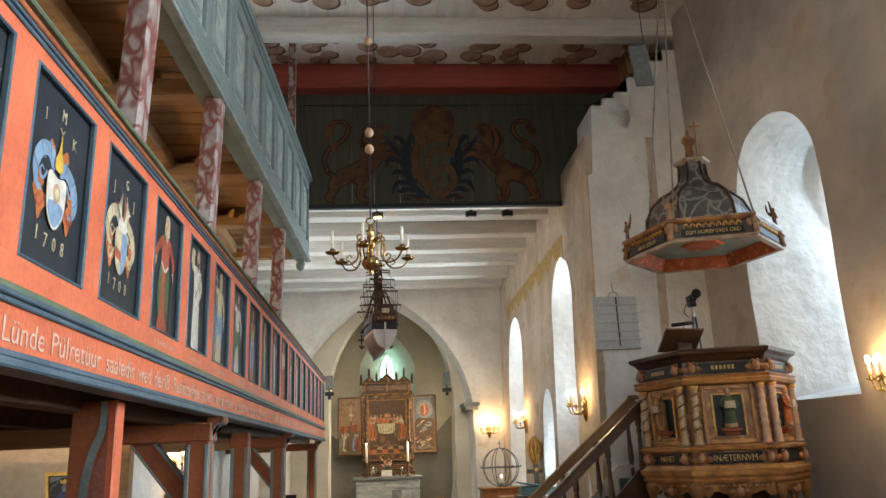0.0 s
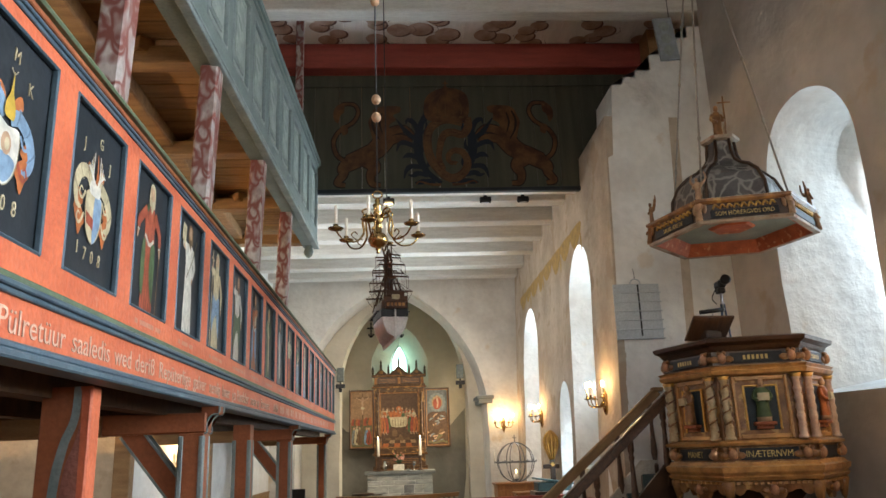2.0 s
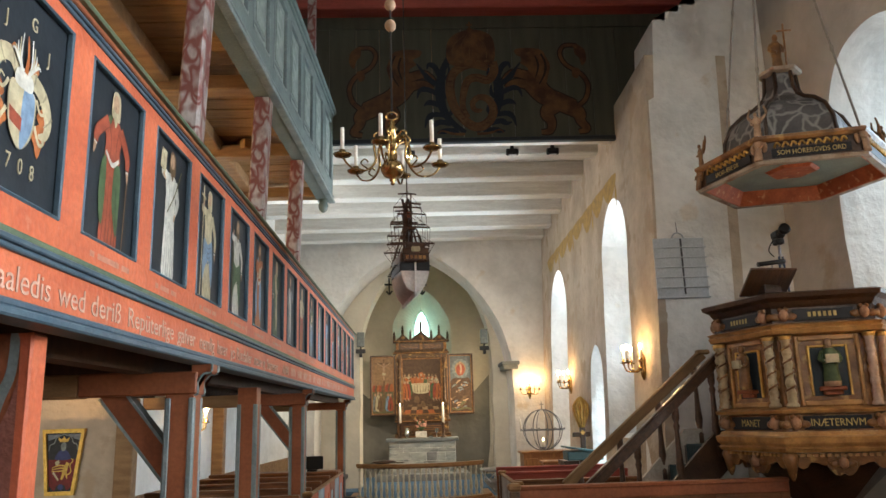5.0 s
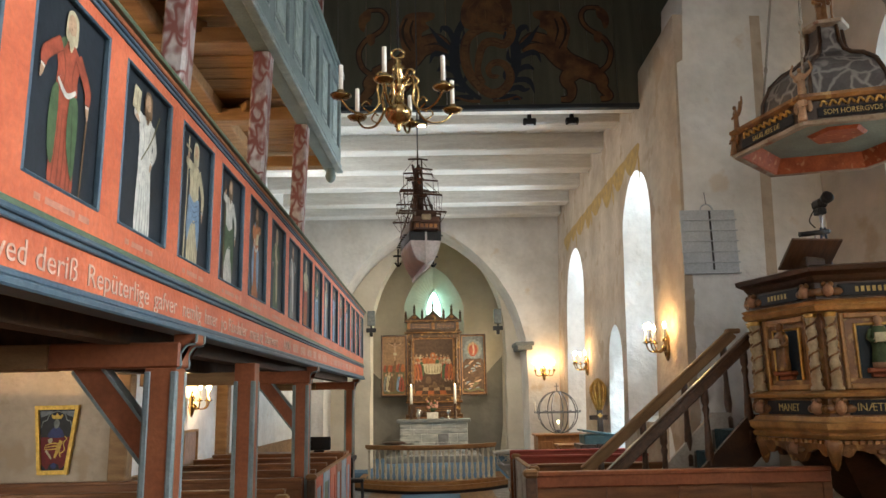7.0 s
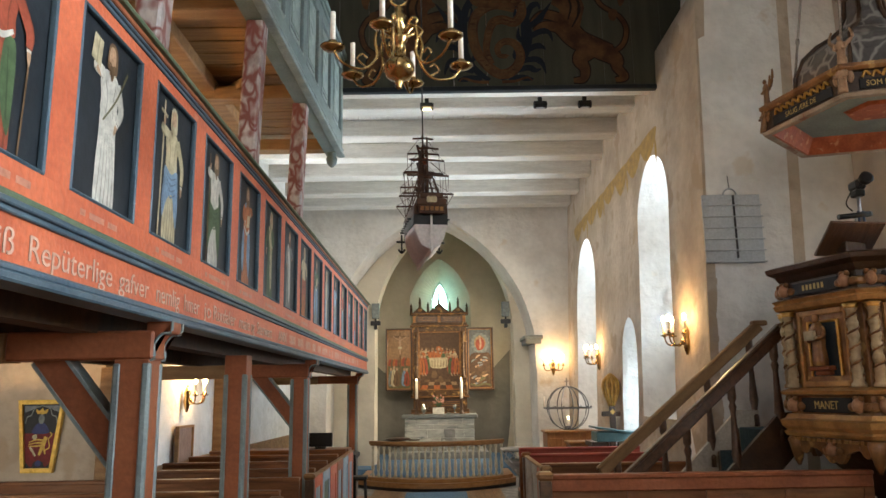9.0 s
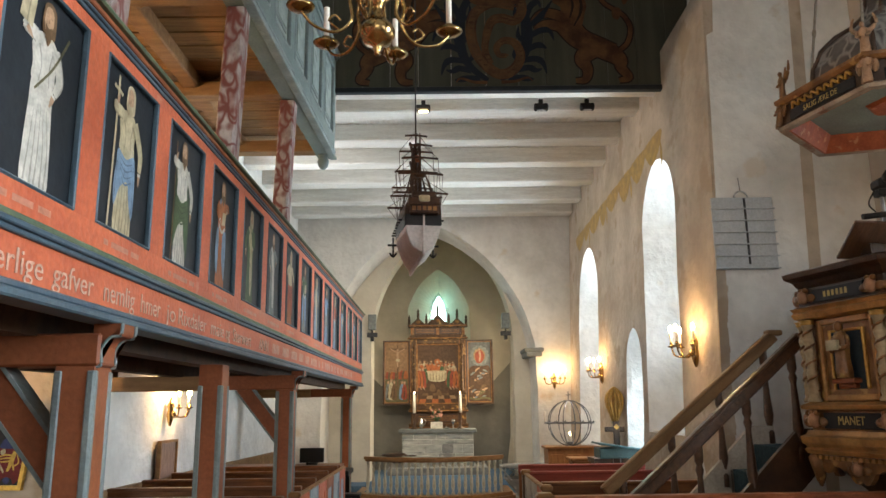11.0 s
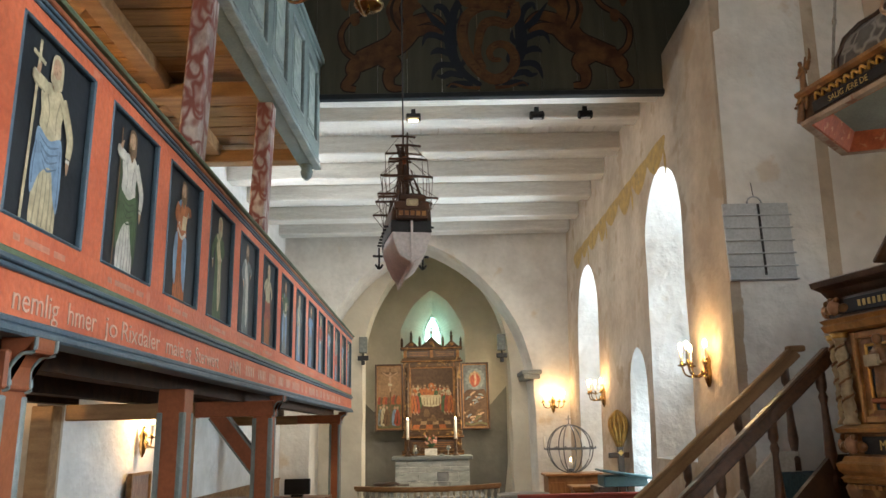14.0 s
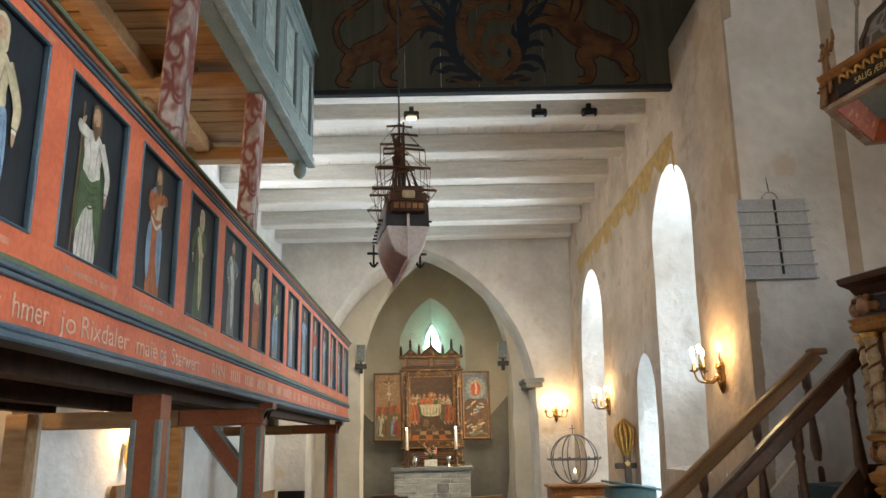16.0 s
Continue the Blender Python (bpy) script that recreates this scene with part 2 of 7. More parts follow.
def lathe(profile, n=16, smooth=True, caps=True):
    """Turns (radius, z) pairs round the z axis."""
    bm = bmesh.new()
    rings = [[bm.verts.new((r * math.cos(2 * math.pi * i / n), r * math.sin(2 * math.pi * i / n), z)) for i in range(n)] for r, z in profile]
    for a, b in zip(rings, rings[1:]):
        for i in range(n):
            f = bm.faces.new((a[i], a[(i + 1) % n], b[(i + 1) % n], b[i]))
            f.smooth = smooth
    if caps:
        bm.faces.new(rings[0][::-1])
        bm.faces.new(rings[-1])
    else:
        for i in range(n):
            bm.faces.new((rings[-1][i], rings[-1][(i + 1) % n], rings[0][(i + 1) % n], rings[0][i]))
    return bm


def spline(pts, step=6, closed=False):
    """A smooth line through a few control points."""
    P = [Vector(p) for p in pts]
    n = len(P)
    out = []
    for i in range(n if closed else n - 1):
        g = (lambda k: P[k % n]) if closed else (lambda k: P[min(max(k, 0), n - 1)])
        a, b, c, d = g(i - 1), g(i), g(i + 1), g(i + 2)
        for s in range(step):
            t = s / step
            out.append(0.5 * (2 * b + (c - a) * t + (2 * a - 5 * b + 4 * c - d) * t * t + (3 * b - a - 3 * c + d) * t ** 3))
    if not closed:
        out.append(P[-1])
    return out


def tube(bm, pts, r, n=6, r1=None, mi=0):
    """A round bar along a line of points, tapering from r to r1."""
    pts = [Vector(p) for p in pts]
    r1 = r if r1 is None else r1
    rings = []
    for i, p in enumerate(pts):
        d = (pts[min(i + 1, len(pts) - 1)] - pts[max(i - 1, 0)]).normalized()
        a = d.cross(Vector((0.31, 0.17, 0.93)) if abs(d.z) < 0.93 else Vector((1, 0.1, 0))).normalized()
        b = d.cross(a)
        q = r + (r1 - r) * i / max(1, len(pts) - 1)
        rings.append([bm.verts.new(p + q * (math.cos(2 * math.pi * k / n) * a + math.sin(2 * math.pi * k / n) * b)) for k in range(n)])
    for u, v in zip(rings, rings[1:]):
        for k in range(n):
            f = bm.faces.new((u[k], u[(k + 1) % n], v[(k + 1) % n], v[k]))
            f.smooth, f.material_index = True, mi
    bm.faces.new(rings[0][::-1]).material_index = mi
    bm.faces.new(rings[-1]).material_index = mi
    return bm


def ball(bm, at, r, seg=12, squash=(1, 1, 1), mi=0):
    got = bmesh.ops.create_uvsphere(bm, u_segments=seg, v_segments=max(6, seg * 2 // 3), radius=r, matrix=Matrix.Translation(at) @ Matrix.Diagonal((*squash, 1)))
    for v in got["verts"]:
        for f in v.link_faces:
            f.smooth, f.material_index = True, mi
    return bm


def part(name, bm, material, parent=None, label="", m=None, shade=False):
    """Links a bmesh as one mesh object, under a thing or a part."""
    me = bpy.data.meshes.new(name)
    bmesh.ops.recalc_face_normals(bm, faces=bm.faces[:])
    bm.to_mesh(me)
    bm.free()
    for k in (material if isinstance(material, (list, tuple)) else [material]):
        me.materials.append(k)
    if shade:
        for p in me.polygons:
            p.use_smooth = True
    ob = new(name, me)
    if parent:
        ob.parent = parent
    if m:
        ob.matrix_basis = m
    return tagged(ob, label)


def again(ob, m, parent=None):
    """One more piece that shares ob's mesh."""
    o = new(ob.name.split(".")[0], ob.data)
    o.parent = parent or ob.parent
    o.matrix_basis = m
    return tagged(o, ob.get("label", ""))


def thing(name, label, category, at=(0, 0, 0), group="", turn=0, kind=""):
    ob = new(name)
    ob.empty_display_size = 0.1
    ob.matrix_basis = pose(*at, 0, 0, turn)
    return tagged(ob, label, category, group, kind)


def setting(ob, label, category):
    return tagged(ob, label, category, "", "structure")


def cut(ob, cutters):
    """Takes the cutters' volumes out of ob's mesh."""
    made = []
    for bm in cutters:
        bmesh.ops.recalc_face_normals(bm, faces=bm.faces[:])
        me = bpy.data.meshes.new("cutter")
        bm.to_mesh(me)
        bm.free()
        c = new("cutter", me)
        c.matrix_basis = ob.matrix_basis
        made.append(c)
        md = ob.modifiers.new("cut", "BOOLEAN")
        md.operation, md.solver, md.object = "DIFFERENCE", "EXACT", c
    bpy.context.view_layer.update()
    me = bpy.data.meshes.new_from_object(ob.evaluated_get(bpy.context.evaluated_depsgraph_get()))
    ob.modifiers.clear()
    ob.data = me
    for c in made:
        bpy.data.objects.remove(c)
    return ob


def arch_line(half, spring, base, centre=0.0, c=0.0, n=14, rough=0.0, seed=0):
    """Outline of an arched opening as (u, z): c > 0 makes the head pointed."""
    R = half + c
    a_end = math.acos(c / R)
    pts = [(half, base)] + [(half, base + (spring - base) * k / 6) for k in range(1, 6)]
    pts += [(R * math.cos(a_end * k / n) - c, spring + R * math.sin(a_end * k / n)) for k in range(n + 1)]
    full = pts + [(-u, z) for u, z in pts[::-1][1:]]
    out = []
    for i, (u, z) in enumerate(full):
        k = noise.noise(Vector((u * 1.7, z * 1.7, seed * 7.3))) * rough
        out.append((centre + u + k, z + k * 0.6))
    return out


def prism(inner, outer, w0, w1):
    """A solid between two outlines (u, z) that lie at depths w0 and w1, in local (u, w, z)."""
    bm = bmesh.new()
    a = [bm.verts.new((u, w0, z)) for u, z in inner]
    b = [bm.verts.new((u, w1, z)) for u, z in outer]
    n = len(a)
    for i in range(n):
        bm.faces.new((a[i], a[(i + 1) % n], b[(i + 1) % n], b[i]))
    bm.faces.new(a)
    bm.faces.new(b)
    return bm


def wall(name, p0, p1, thick, z0, z1, material, label, openings=(), limed=False, lean=0.0):
    """A wall along p0 to p1 whose inner face is that line; it thickens to its local +y. openings: (u0, u1, sill, spring, c, splay, seed)."""
    d = Vector(p1) - Vector(p0)
    ob = part(name, boxes((0, d.length, 0, thick, z0, z1)), material, m=Matrix.Translation((*p0, 0)) @ Matrix.Rotation(lean, 4, "Y") @ Matrix.Rotation(math.atan2(d.y, d.x), 4, "Z"))
    cutters = []
    for u0, u1, sill, spring, c, splay, seed in openings:
        h, mid = (u1 - u0) / 2, (u0 + u1) / 2
        inner = arch_line(h, spring, sill, mid, c, rough=0.05, seed=seed)
        outer = arch_line(h - splay, max(spring - splay * 0.4, sill + splay + 0.25), sill + splay, mid, c, rough=0.0, seed=seed)
        cutters.append(prism(inner, outer, 0.03, thick - 0.03))
    if cutters:
        cut(ob, cutters)
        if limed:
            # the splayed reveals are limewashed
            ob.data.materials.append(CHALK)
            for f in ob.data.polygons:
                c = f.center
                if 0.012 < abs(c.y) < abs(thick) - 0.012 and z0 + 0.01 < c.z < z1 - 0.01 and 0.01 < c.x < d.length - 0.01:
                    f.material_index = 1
    return setting(ob, label, "wall")


# ---- the shell ----
SX = lambda y: 4.42 + (10.76 - y) * 0.09          # the nave's south wall leans away from the axis
floor = setting(part("floor", boxes((-6.2, 6.4, -5.0, 25.0, -0.3, -0.012)), STONE), "worn stone floor under the planks", "floor")
# local u runs from p0 to p1; the wall's body lies to the left of that way
su = lambda y: (y - (-5.0)) / math.cos(math.atan(0.09))
wall("wall_south_nave", (SX(-5.0), -5.0), (SX(10.75), 10.75), -1.25, 0, 8.6, DARKPL, "rough plastered nave wall, one deep round-headed window and two unseen ones",
     # only the first opening is known; the other two are added
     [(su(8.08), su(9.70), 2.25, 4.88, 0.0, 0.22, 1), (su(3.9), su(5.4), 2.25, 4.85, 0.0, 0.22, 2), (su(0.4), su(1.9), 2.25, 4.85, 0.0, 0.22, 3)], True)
LEAN = 0.036                                       # the old choir wall leans outwards
CX = lambda y, z: 2.644 + 0.0108 * (y - 10.77) + LEAN * z
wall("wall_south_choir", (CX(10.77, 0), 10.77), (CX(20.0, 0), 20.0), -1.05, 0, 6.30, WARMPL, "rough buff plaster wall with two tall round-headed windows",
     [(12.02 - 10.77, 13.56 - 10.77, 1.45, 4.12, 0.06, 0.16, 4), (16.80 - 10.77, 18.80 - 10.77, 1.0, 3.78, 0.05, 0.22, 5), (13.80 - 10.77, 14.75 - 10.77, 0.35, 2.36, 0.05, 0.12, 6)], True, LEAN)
wall("wall_arch", (3.20, 20.0), (-3.6, 20.0), -0.85, 0, 6.35, PLASTER, "white plastered wall with a wide pointed chancel arch",
     [(3.20 - 2.10, 3.20 + 2.64, -0.1, 2.56, 1.2, 0.06, 7)])
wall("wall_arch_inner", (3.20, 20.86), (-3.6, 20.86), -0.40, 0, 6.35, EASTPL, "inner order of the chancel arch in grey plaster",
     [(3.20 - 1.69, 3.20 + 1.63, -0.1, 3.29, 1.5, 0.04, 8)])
wall("wall_north_choir", (-3.25, 20.0), (-3.62, 10.98), -0.9, 0, 6.35, CHALK, "limewashed plaster wall beneath the gallery", [(3.9, 5.5, 3.7, 4.8, 0.0, 0.1, 11)])
wall("wall_north_nave", (-5.2, 10.95), (-5.2, -5.0), -0.9, 0, 8.6, PLASTER, "white plastered north nave wall")
# unseen wall; its window is added for the west lamp
wall("wall_west", (-5.2, -5.0), (6.0, -5.0), -0.8, 0, 8.6, PLASTER, "unseen white plastered west wall with one added window", [(4.1, 6.9, 3.4, 6.0, 0.0, 0.05, 12)])
wall("wall_east_north", (-3.60, 10.95), (-5.2, 10.95), -0.9, 0, 8.6, WARMPL, "buff plastered end wall of the nave")
# the face beside the choir, whose top climbs in steps
edge = [(2.645, 0.0), (2.70, 1.34), (2.78, 3.15), (2.825, 4.1), (2.872, 5.66), (2.945, 5.70), (2.985, 6.25), (3.02, 6.78), (3.19, 6.78), (3.195, 6.90), (3.38, 6.90), (3.385, 7.0), (3.61, 7.0),
        (3.615, 7.25), (3.77, 7.26), (3.775, 7.36), (3.98, 7.37), (3.985, 7.53), (4.22, 7.54), (4.225, 7.72), (4.46, 7.72), (4.46, 0.0)]
bm = bmesh.new()
a, b = ([bm.verts.new((u, w, z)) for u, z in edge] for w in (10.76, 11.6))
bm.faces.new(a), bm.faces.new(b[::-1])
for i in range(len(edge)):
    bm.faces.new((a[i], b[i], b[(i + 1) % len(edge)], a[(i + 1) % len(edge)]))
bmesh.ops.triangulate(bm, faces=[f for f in bm.faces if len(f.verts) > 4])
setting(part("wall_east_south", bm, CHALK), "limewashed wall face with a stepped top edge", "wall")
# brown-plastered worn strip at the corner of the choir
bm = bmesh.new()
for k in range(44):
    z = 0.9 + k * 0.06
    w = 0.085 + 0.055 * noise.noise(Vector((0, 0, z * 3))) + 0.02 * noise.noise(Vector((3, 0, z * 13)))
    x = CX(10.77, z)
    box(bm, x - 0.012, x + w * (0.75 if z > 3.1 else 1.0), 10.742 + 0.004 * noise.noise(Vector((z * 9, 0, 0))), 10.775, z, z + 0.064)
setting(part("wall_corner_patch", bm, WARMPL), "crumbling buff plaster along the wall corner", "wall")

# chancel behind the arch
# the opening here is unseen, made for the chancel lamp
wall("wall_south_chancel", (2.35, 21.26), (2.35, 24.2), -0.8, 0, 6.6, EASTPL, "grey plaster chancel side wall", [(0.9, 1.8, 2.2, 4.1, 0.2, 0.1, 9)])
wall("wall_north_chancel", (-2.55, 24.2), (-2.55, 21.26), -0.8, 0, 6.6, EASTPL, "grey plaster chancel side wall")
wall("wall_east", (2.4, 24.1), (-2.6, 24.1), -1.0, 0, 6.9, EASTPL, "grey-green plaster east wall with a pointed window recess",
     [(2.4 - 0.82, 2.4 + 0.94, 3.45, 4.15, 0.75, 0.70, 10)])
# lower part of the east wall, the altarpiece's shadow laid on as grey
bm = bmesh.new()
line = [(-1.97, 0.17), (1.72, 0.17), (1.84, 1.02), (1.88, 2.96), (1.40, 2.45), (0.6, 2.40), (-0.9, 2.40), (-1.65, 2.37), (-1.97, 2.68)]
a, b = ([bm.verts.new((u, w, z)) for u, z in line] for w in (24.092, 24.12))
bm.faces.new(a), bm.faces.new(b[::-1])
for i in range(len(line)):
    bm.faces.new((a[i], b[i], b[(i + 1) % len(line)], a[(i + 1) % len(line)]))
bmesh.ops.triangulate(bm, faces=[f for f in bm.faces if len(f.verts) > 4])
setting(part("wall_dado", bm, mat("dark_grey_wall_shade", (0.24, 0.23, 0.20), (0.18, 0.17, 0.15), 0.85, scale=1.6, bump=0.4, fine=7, grain=0.12)), "dark grey lower east wall, the altarpiece's shadow in its colour", "wall")
# pointed barrel vault
bm = bmesh.new()
line = arch_line(2.45, 3.4, 3.3, -0.1, 0.9, 18)
ring0 = [bm.verts.new((u, 21.25, z)) for u, z in line]
ring1 = [bm.verts.new((u, 24.15, z)) for u, z in line]
ring2 = [bm.verts.new((-0.1 + (u + 0.1) * 1.08, 24.15, z + 0.22)) for u, z in line]
ring3 = [bm.verts.new((-0.1 + (u + 0.1) * 1.08, 21.25, z + 0.22)) for u, z in line]
for a, b in ((ring0, ring1), (ring1, ring2), (ring2, ring3), (ring3, ring0)):
    for i in range(len(line) - 1):
        bm.faces.new((a[i], a[i + 1], b[i + 1], b[i])).smooth = a is ring0
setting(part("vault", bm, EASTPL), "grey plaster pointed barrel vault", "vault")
# unseen slab, added to shut out the sky over the vault
setting(part("lid_chancel", boxes((-3.6, 3.4, 20.0, 25.2, 6.95, 7.1)), EASTPL), "unseen closing slab above the chancel vault", "roof")
setting(part("window_1", boxes((-0.36, 0.26, 24.95, 24.97, 3.9, 5.2)), GLASS), "small pointed east window, glass glowing green", "window").visible_shadow = False
# imposts
for x0, x1 in ((1.83, 2.26), (-2.84, -2.40)):
    bm = boxes((x0, x1, 19.93, 20.9, 2.96, 3.05), (x0 + 0.04, x1 - 0.04, 19.95, 20.88, 2.86, 2.96), bevel=0.015)
    setting(part("trim", bm, SLAB), "grey stone impost of the chancel arch", "impost")

# ceilings
bm = bmesh.new()
x = -3.6
while x < 2.92:
    w = random.uniform(0.21, 0.27)
    box(bm, x + 0.004, x + w - 0.004, 12.47, 20.0, 6.25 + random.uniform(-0.004, 0.004), 6.33)
    x += w
setting(part("ceiling_choir", bm, CEIL), "white-painted board ceiling", "ceiling")
for k, y in enumerate((12.63, 13.68, 14.88, 16.03, 17.18, 18.48, 19.54)):
    bm = boxes((-3.55, 2.94, y - 0.16, y + 0.16, 5.97 - (0.14 if k == 0 else 0), 6.26), bevel=0.02)
    setting(part("trim", bm, WHITEW), "rough white-painted ceiling beam", "beam")
bm = bmesh.new()
x = -5.2
while x < 4.6:
    w = random.uniform(0.26, 0.34)
    box(bm, x + 0.003, x + w - 0.003, -5.0, 12.42, 8.25 + random.uniform(-0.004, 0.004), 8.34)
    x += w
box(bm, 4.6, 6.0, -5.0, 12.42, 8.25, 8.34)
setting(part("ceiling_nave", bm, NAVEC), "cream board ceiling painted with brown clouds", "ceiling")
for y in (10.86, 8.6, 6.4, 4.3, 2.2):
    setting(part("trim", boxes((-5.2, 4.45 if y > 10 else 4.62, y - 0.14, y + 0.14, 7.95, 8.26), bevel=0.02), WHITEW), "rough pale painted ceiling beam", "beam")
setting(part("trim", boxes((-5.2, 4.4, 12.1, 12.40, 7.80, 8.24), bevel=0.02), REDBEAM), "faded red ceiling beam", "beam")
# unseen boxes, added so no skylight leaks past the boards
setting(part("roof", boxes((-6.3, 7.4, -6.0, 20.9, 8.6, 8.75), (-6.3, 7.4, 20.9, 21.05, 6.3, 8.6), (3.95, 4.05, 12.2, 20.9, 6.2, 8.6), (-4.6, -4.5, 11.0, 20.9, 6.2, 8.6), (4.0, 7.4, 11.7, 12.4, 6.0, 8.6), (-6.2, -4.5, 11.7, 12.4, 6.0, 8.6)), WOOD), "unseen closing boxes above the ceilings, block the sky", "roof")

# ---- flat painting ----
class Art:
    """Painted shapes on a plane: u to the viewer's right, v up, in metres from the origin."""

    def __init__(self, origin, right, normal):
        r, n = Vector(right), Vector(normal)
        self.m = Matrix((r, Z, n)).transposed().to_4x4()
        self.m.translation = Vector(origin)
        self.bm, self.mats, self.k = bmesh.new(), [], 0

    def mi(self, m):
        if m not in self.mats:
            self.mats.append(m)
        return self.mats.index(m)

    def face(self, pts, m):
        self.k += 1
        h = 0.002 + 0.0002 * self.k
        f = self.bm.faces.new([self.bm.verts.new((u, v, h)) for u, v in pts])
        f.material_index = self.mi(m)
        if len(pts) > 4:
            bmesh.ops.triangulate(self.bm, faces=[f])

    def blob(self, pts, m, step=5):
        self.face([(p.x, p.y) for p in spline([(u, v, 0) for u, v in pts], step, True)], m)

    def oval(self, u, v, a, b, m, n=14):
        self.face([(u + a * math.cos(2 * math.pi * k / n), v + b * math.sin(2 * math.pi * k / n)) for k in range(n)], m)

    def ribbon(self, pts, w0, w1, m, step=6, mid=None):
        self.k += 1
        h = 0.002 + 0.0002 * self.k
        L = spline([(u, v, 0) for u, v in pts], step)
        rows = []
        for i, p in enumerate(L):
            t = i / (len(L) - 1)
            d = (L[min(i + 1, len(L) - 1)] - L[max(i - 1, 0)]).normalized()
            w = w0 + (w1 - w0) * t if mid is None else (w0 + (mid - w0) * 2 * t if t < 0.5 else mid + (w1 - mid) * (2 * t - 1))
            s = Vector((-d.y, d.x, 0)) * w / 2
            rows.append([self.bm.verts.new((*(p + s * q).xy, h)) for q in (1, -1)])
        for a, b in zip(rows, rows[1:]):
            self.bm.faces.new((a[0], a[1], b[1], b[0])).material_index = self.mi(m)

    def done(self, name, parent=None, label=""):
        return part(name, self.bm, self.mats, parent, label, self.m)


def letters(body, origin, right, normal, size, material, parent=None, name="lettering", squeeze=1.0, centre=False, width=0.0):
    """Words in the built-in font, raised a little from their board."""
    cu = bpy.data.curves.new("text", "FONT")
    cu.body, cu.size, cu.extrude, cu.resolution_u = body, size, 0.0015, 3
    cu.align_x = "CENTER" if centre else "LEFT"
    tmp = new("text", cu)
    bpy.context.view_layer.update()
    me = bpy.data.meshes.new_from_object(tmp.evaluated_get(bpy.context.evaluated_depsgraph_get()))
    bpy.data.objects.remove(tmp)
    me.materials.clear()
    me.materials.append(material)
    ob = new(name, me)
    if width:
        squeeze = width / max(0.01, max(v.co.x for v in me.vertices))
    r, n = Vector(right), Vector(normal)
    m = Matrix((r * squeeze, Z, n)).transposed().to_4x4()
    m.translation = Vector(origin) + n * 0.003
    ob.parent = parent
    ob.matrix_basis = m
    return ob


paint = lambda name, c: mat(name, c, tuple(0.68 * v for v in c), 0.5, scale=14, bump=0.04, fine=60)
P_CREAM, P_WHITE, P_SKIN = paint("cream_paint", (0.52, 0.44, 0.28)), paint("white_paint", (0.60, 0.57, 0.50)), paint("flesh_paint", (0.46, 0.29, 0.18))
P_RED, P_GRN, P_BLU = paint("red_figure_paint", (0.34, 0.075, 0.04)), paint("green_figure_paint", (0.075, 0.12, 0.055)), paint("blue_figure_paint", (0.20, 0.30, 0.42))
P_BRN, P_GRY, P_ORA = paint("brown_figure_paint", (0.10, 0.055, 0.03)), paint("grey_figure_paint", (0.20, 0.22, 0.21)), paint("orange_figure_paint", (0.42, 0.13, 0.04))
P_LETTER = paint("pale_pink_letter_paint", (0.66, 0.43, 0.33))
P_NAME = paint("faded_name_paint", (0.56, 0.26, 0.18))
P_BLACK = paint("black_paint", (0.02, 0.02, 0.022))
P_HAIR = paint("hair_brown_paint", (0.17, 0.10, 0.05))
P_OLIVE = paint("olive_landscape_paint", (0.14, 0.125, 0.06))
P_SKY = paint("grey_sky_paint", (0.20, 0.22, 0.24))

# ---- lower gallery ----
GX, GY0, GY1, STEP, PY = -1.45, -1.6, 17.12, 0.770, 3.385
gal = thing("gallery_parapet", "long salmon-red gallery front with painted panels", "parapet", (GX, 0, 0))
part("frieze", boxes((-0.09, 0.0, GY0, GY1, 2.235, 2.392)), RED, gal)
part("panel_rail", boxes((-0.09, 0.0, GY0, GY1, 2.465, 2.572), (-0.09, 0.0, GY0, GY1, 3.350, 3.435)), RED, gal)
part("base_moulding", boxes((-0.10, 0.035, GY0, GY1 + 0.02, 2.172, 2.206), (-0.09, 0.020, GY0, GY1 + 0.01, 2.206, 2.236), bevel=0.008), SLATE, gal, "blue-grey painted base moulding")
part("middle_moulding", boxes((-0.09, 0.018, GY0, GY1, 2.391, 2.413), (-0.09, 0.032, GY0, GY1 + 0.01, 2.413, 2.436), bevel=0.005), SLATE, gal, "dark blue middle moulding")
part("green_fillet", boxes((-0.09, 0.014, GY0, GY1, 2.437, 2.466), bevel=0.006), MOSS, gal, "green-painted fillet")
part("cornice", boxes((-0.09, 0.012, GY0, GY1, 3.405, 3.424), (-0.09, 0.022, GY0, GY1, 3.424, 3.440), bevel=0.004), SLATE, gal, "dark blue upper moulding")
part("upper_fillet", boxes((-0.12, 0.030, GY0, GY1 + 0.02, 3.440, 3.466), bevel=0.005), DRED, gal)
part("capping", boxes((-0.15, 0.055, GY0, GY1 + 0.05, 3.466, 3.488), bevel=0.008), MOSS, gal, "green-painted capping rail")
part("end_board", boxes((-0.09, -0.002, GY1 - 0.004, GY1 + 0.012, 2.235, 3.44)), RED, gal)
stile = part("stile", boxes((-0.09, 0.0, -0.0892, 0.0892, 2.572, 3.350)), RED, gal)
stile.location.y = PY - 0.0892
field = part("painted_panel", boxes((-0.05, -0.024, 0.0, 0.5915, 2.572, 3.350)), NIGHT, gal, "blue-black painted panel")
field.location.y = PY
bead = part("panel_moulding", boxes((-0.024, 0.006, 0.0, 0.015, 2.572, 3.350), (-0.024, 0.006, 0.5765, 0.5915, 2.572, 3.350), (-0.024, 0.006, 0.015, 0.5765, 2.572, 2.587), (-0.024, 0.006, 0.015, 0.5765, 3.335, 3.350), bevel=0.006), SLATE, gal, "slate-blue panel moulding")
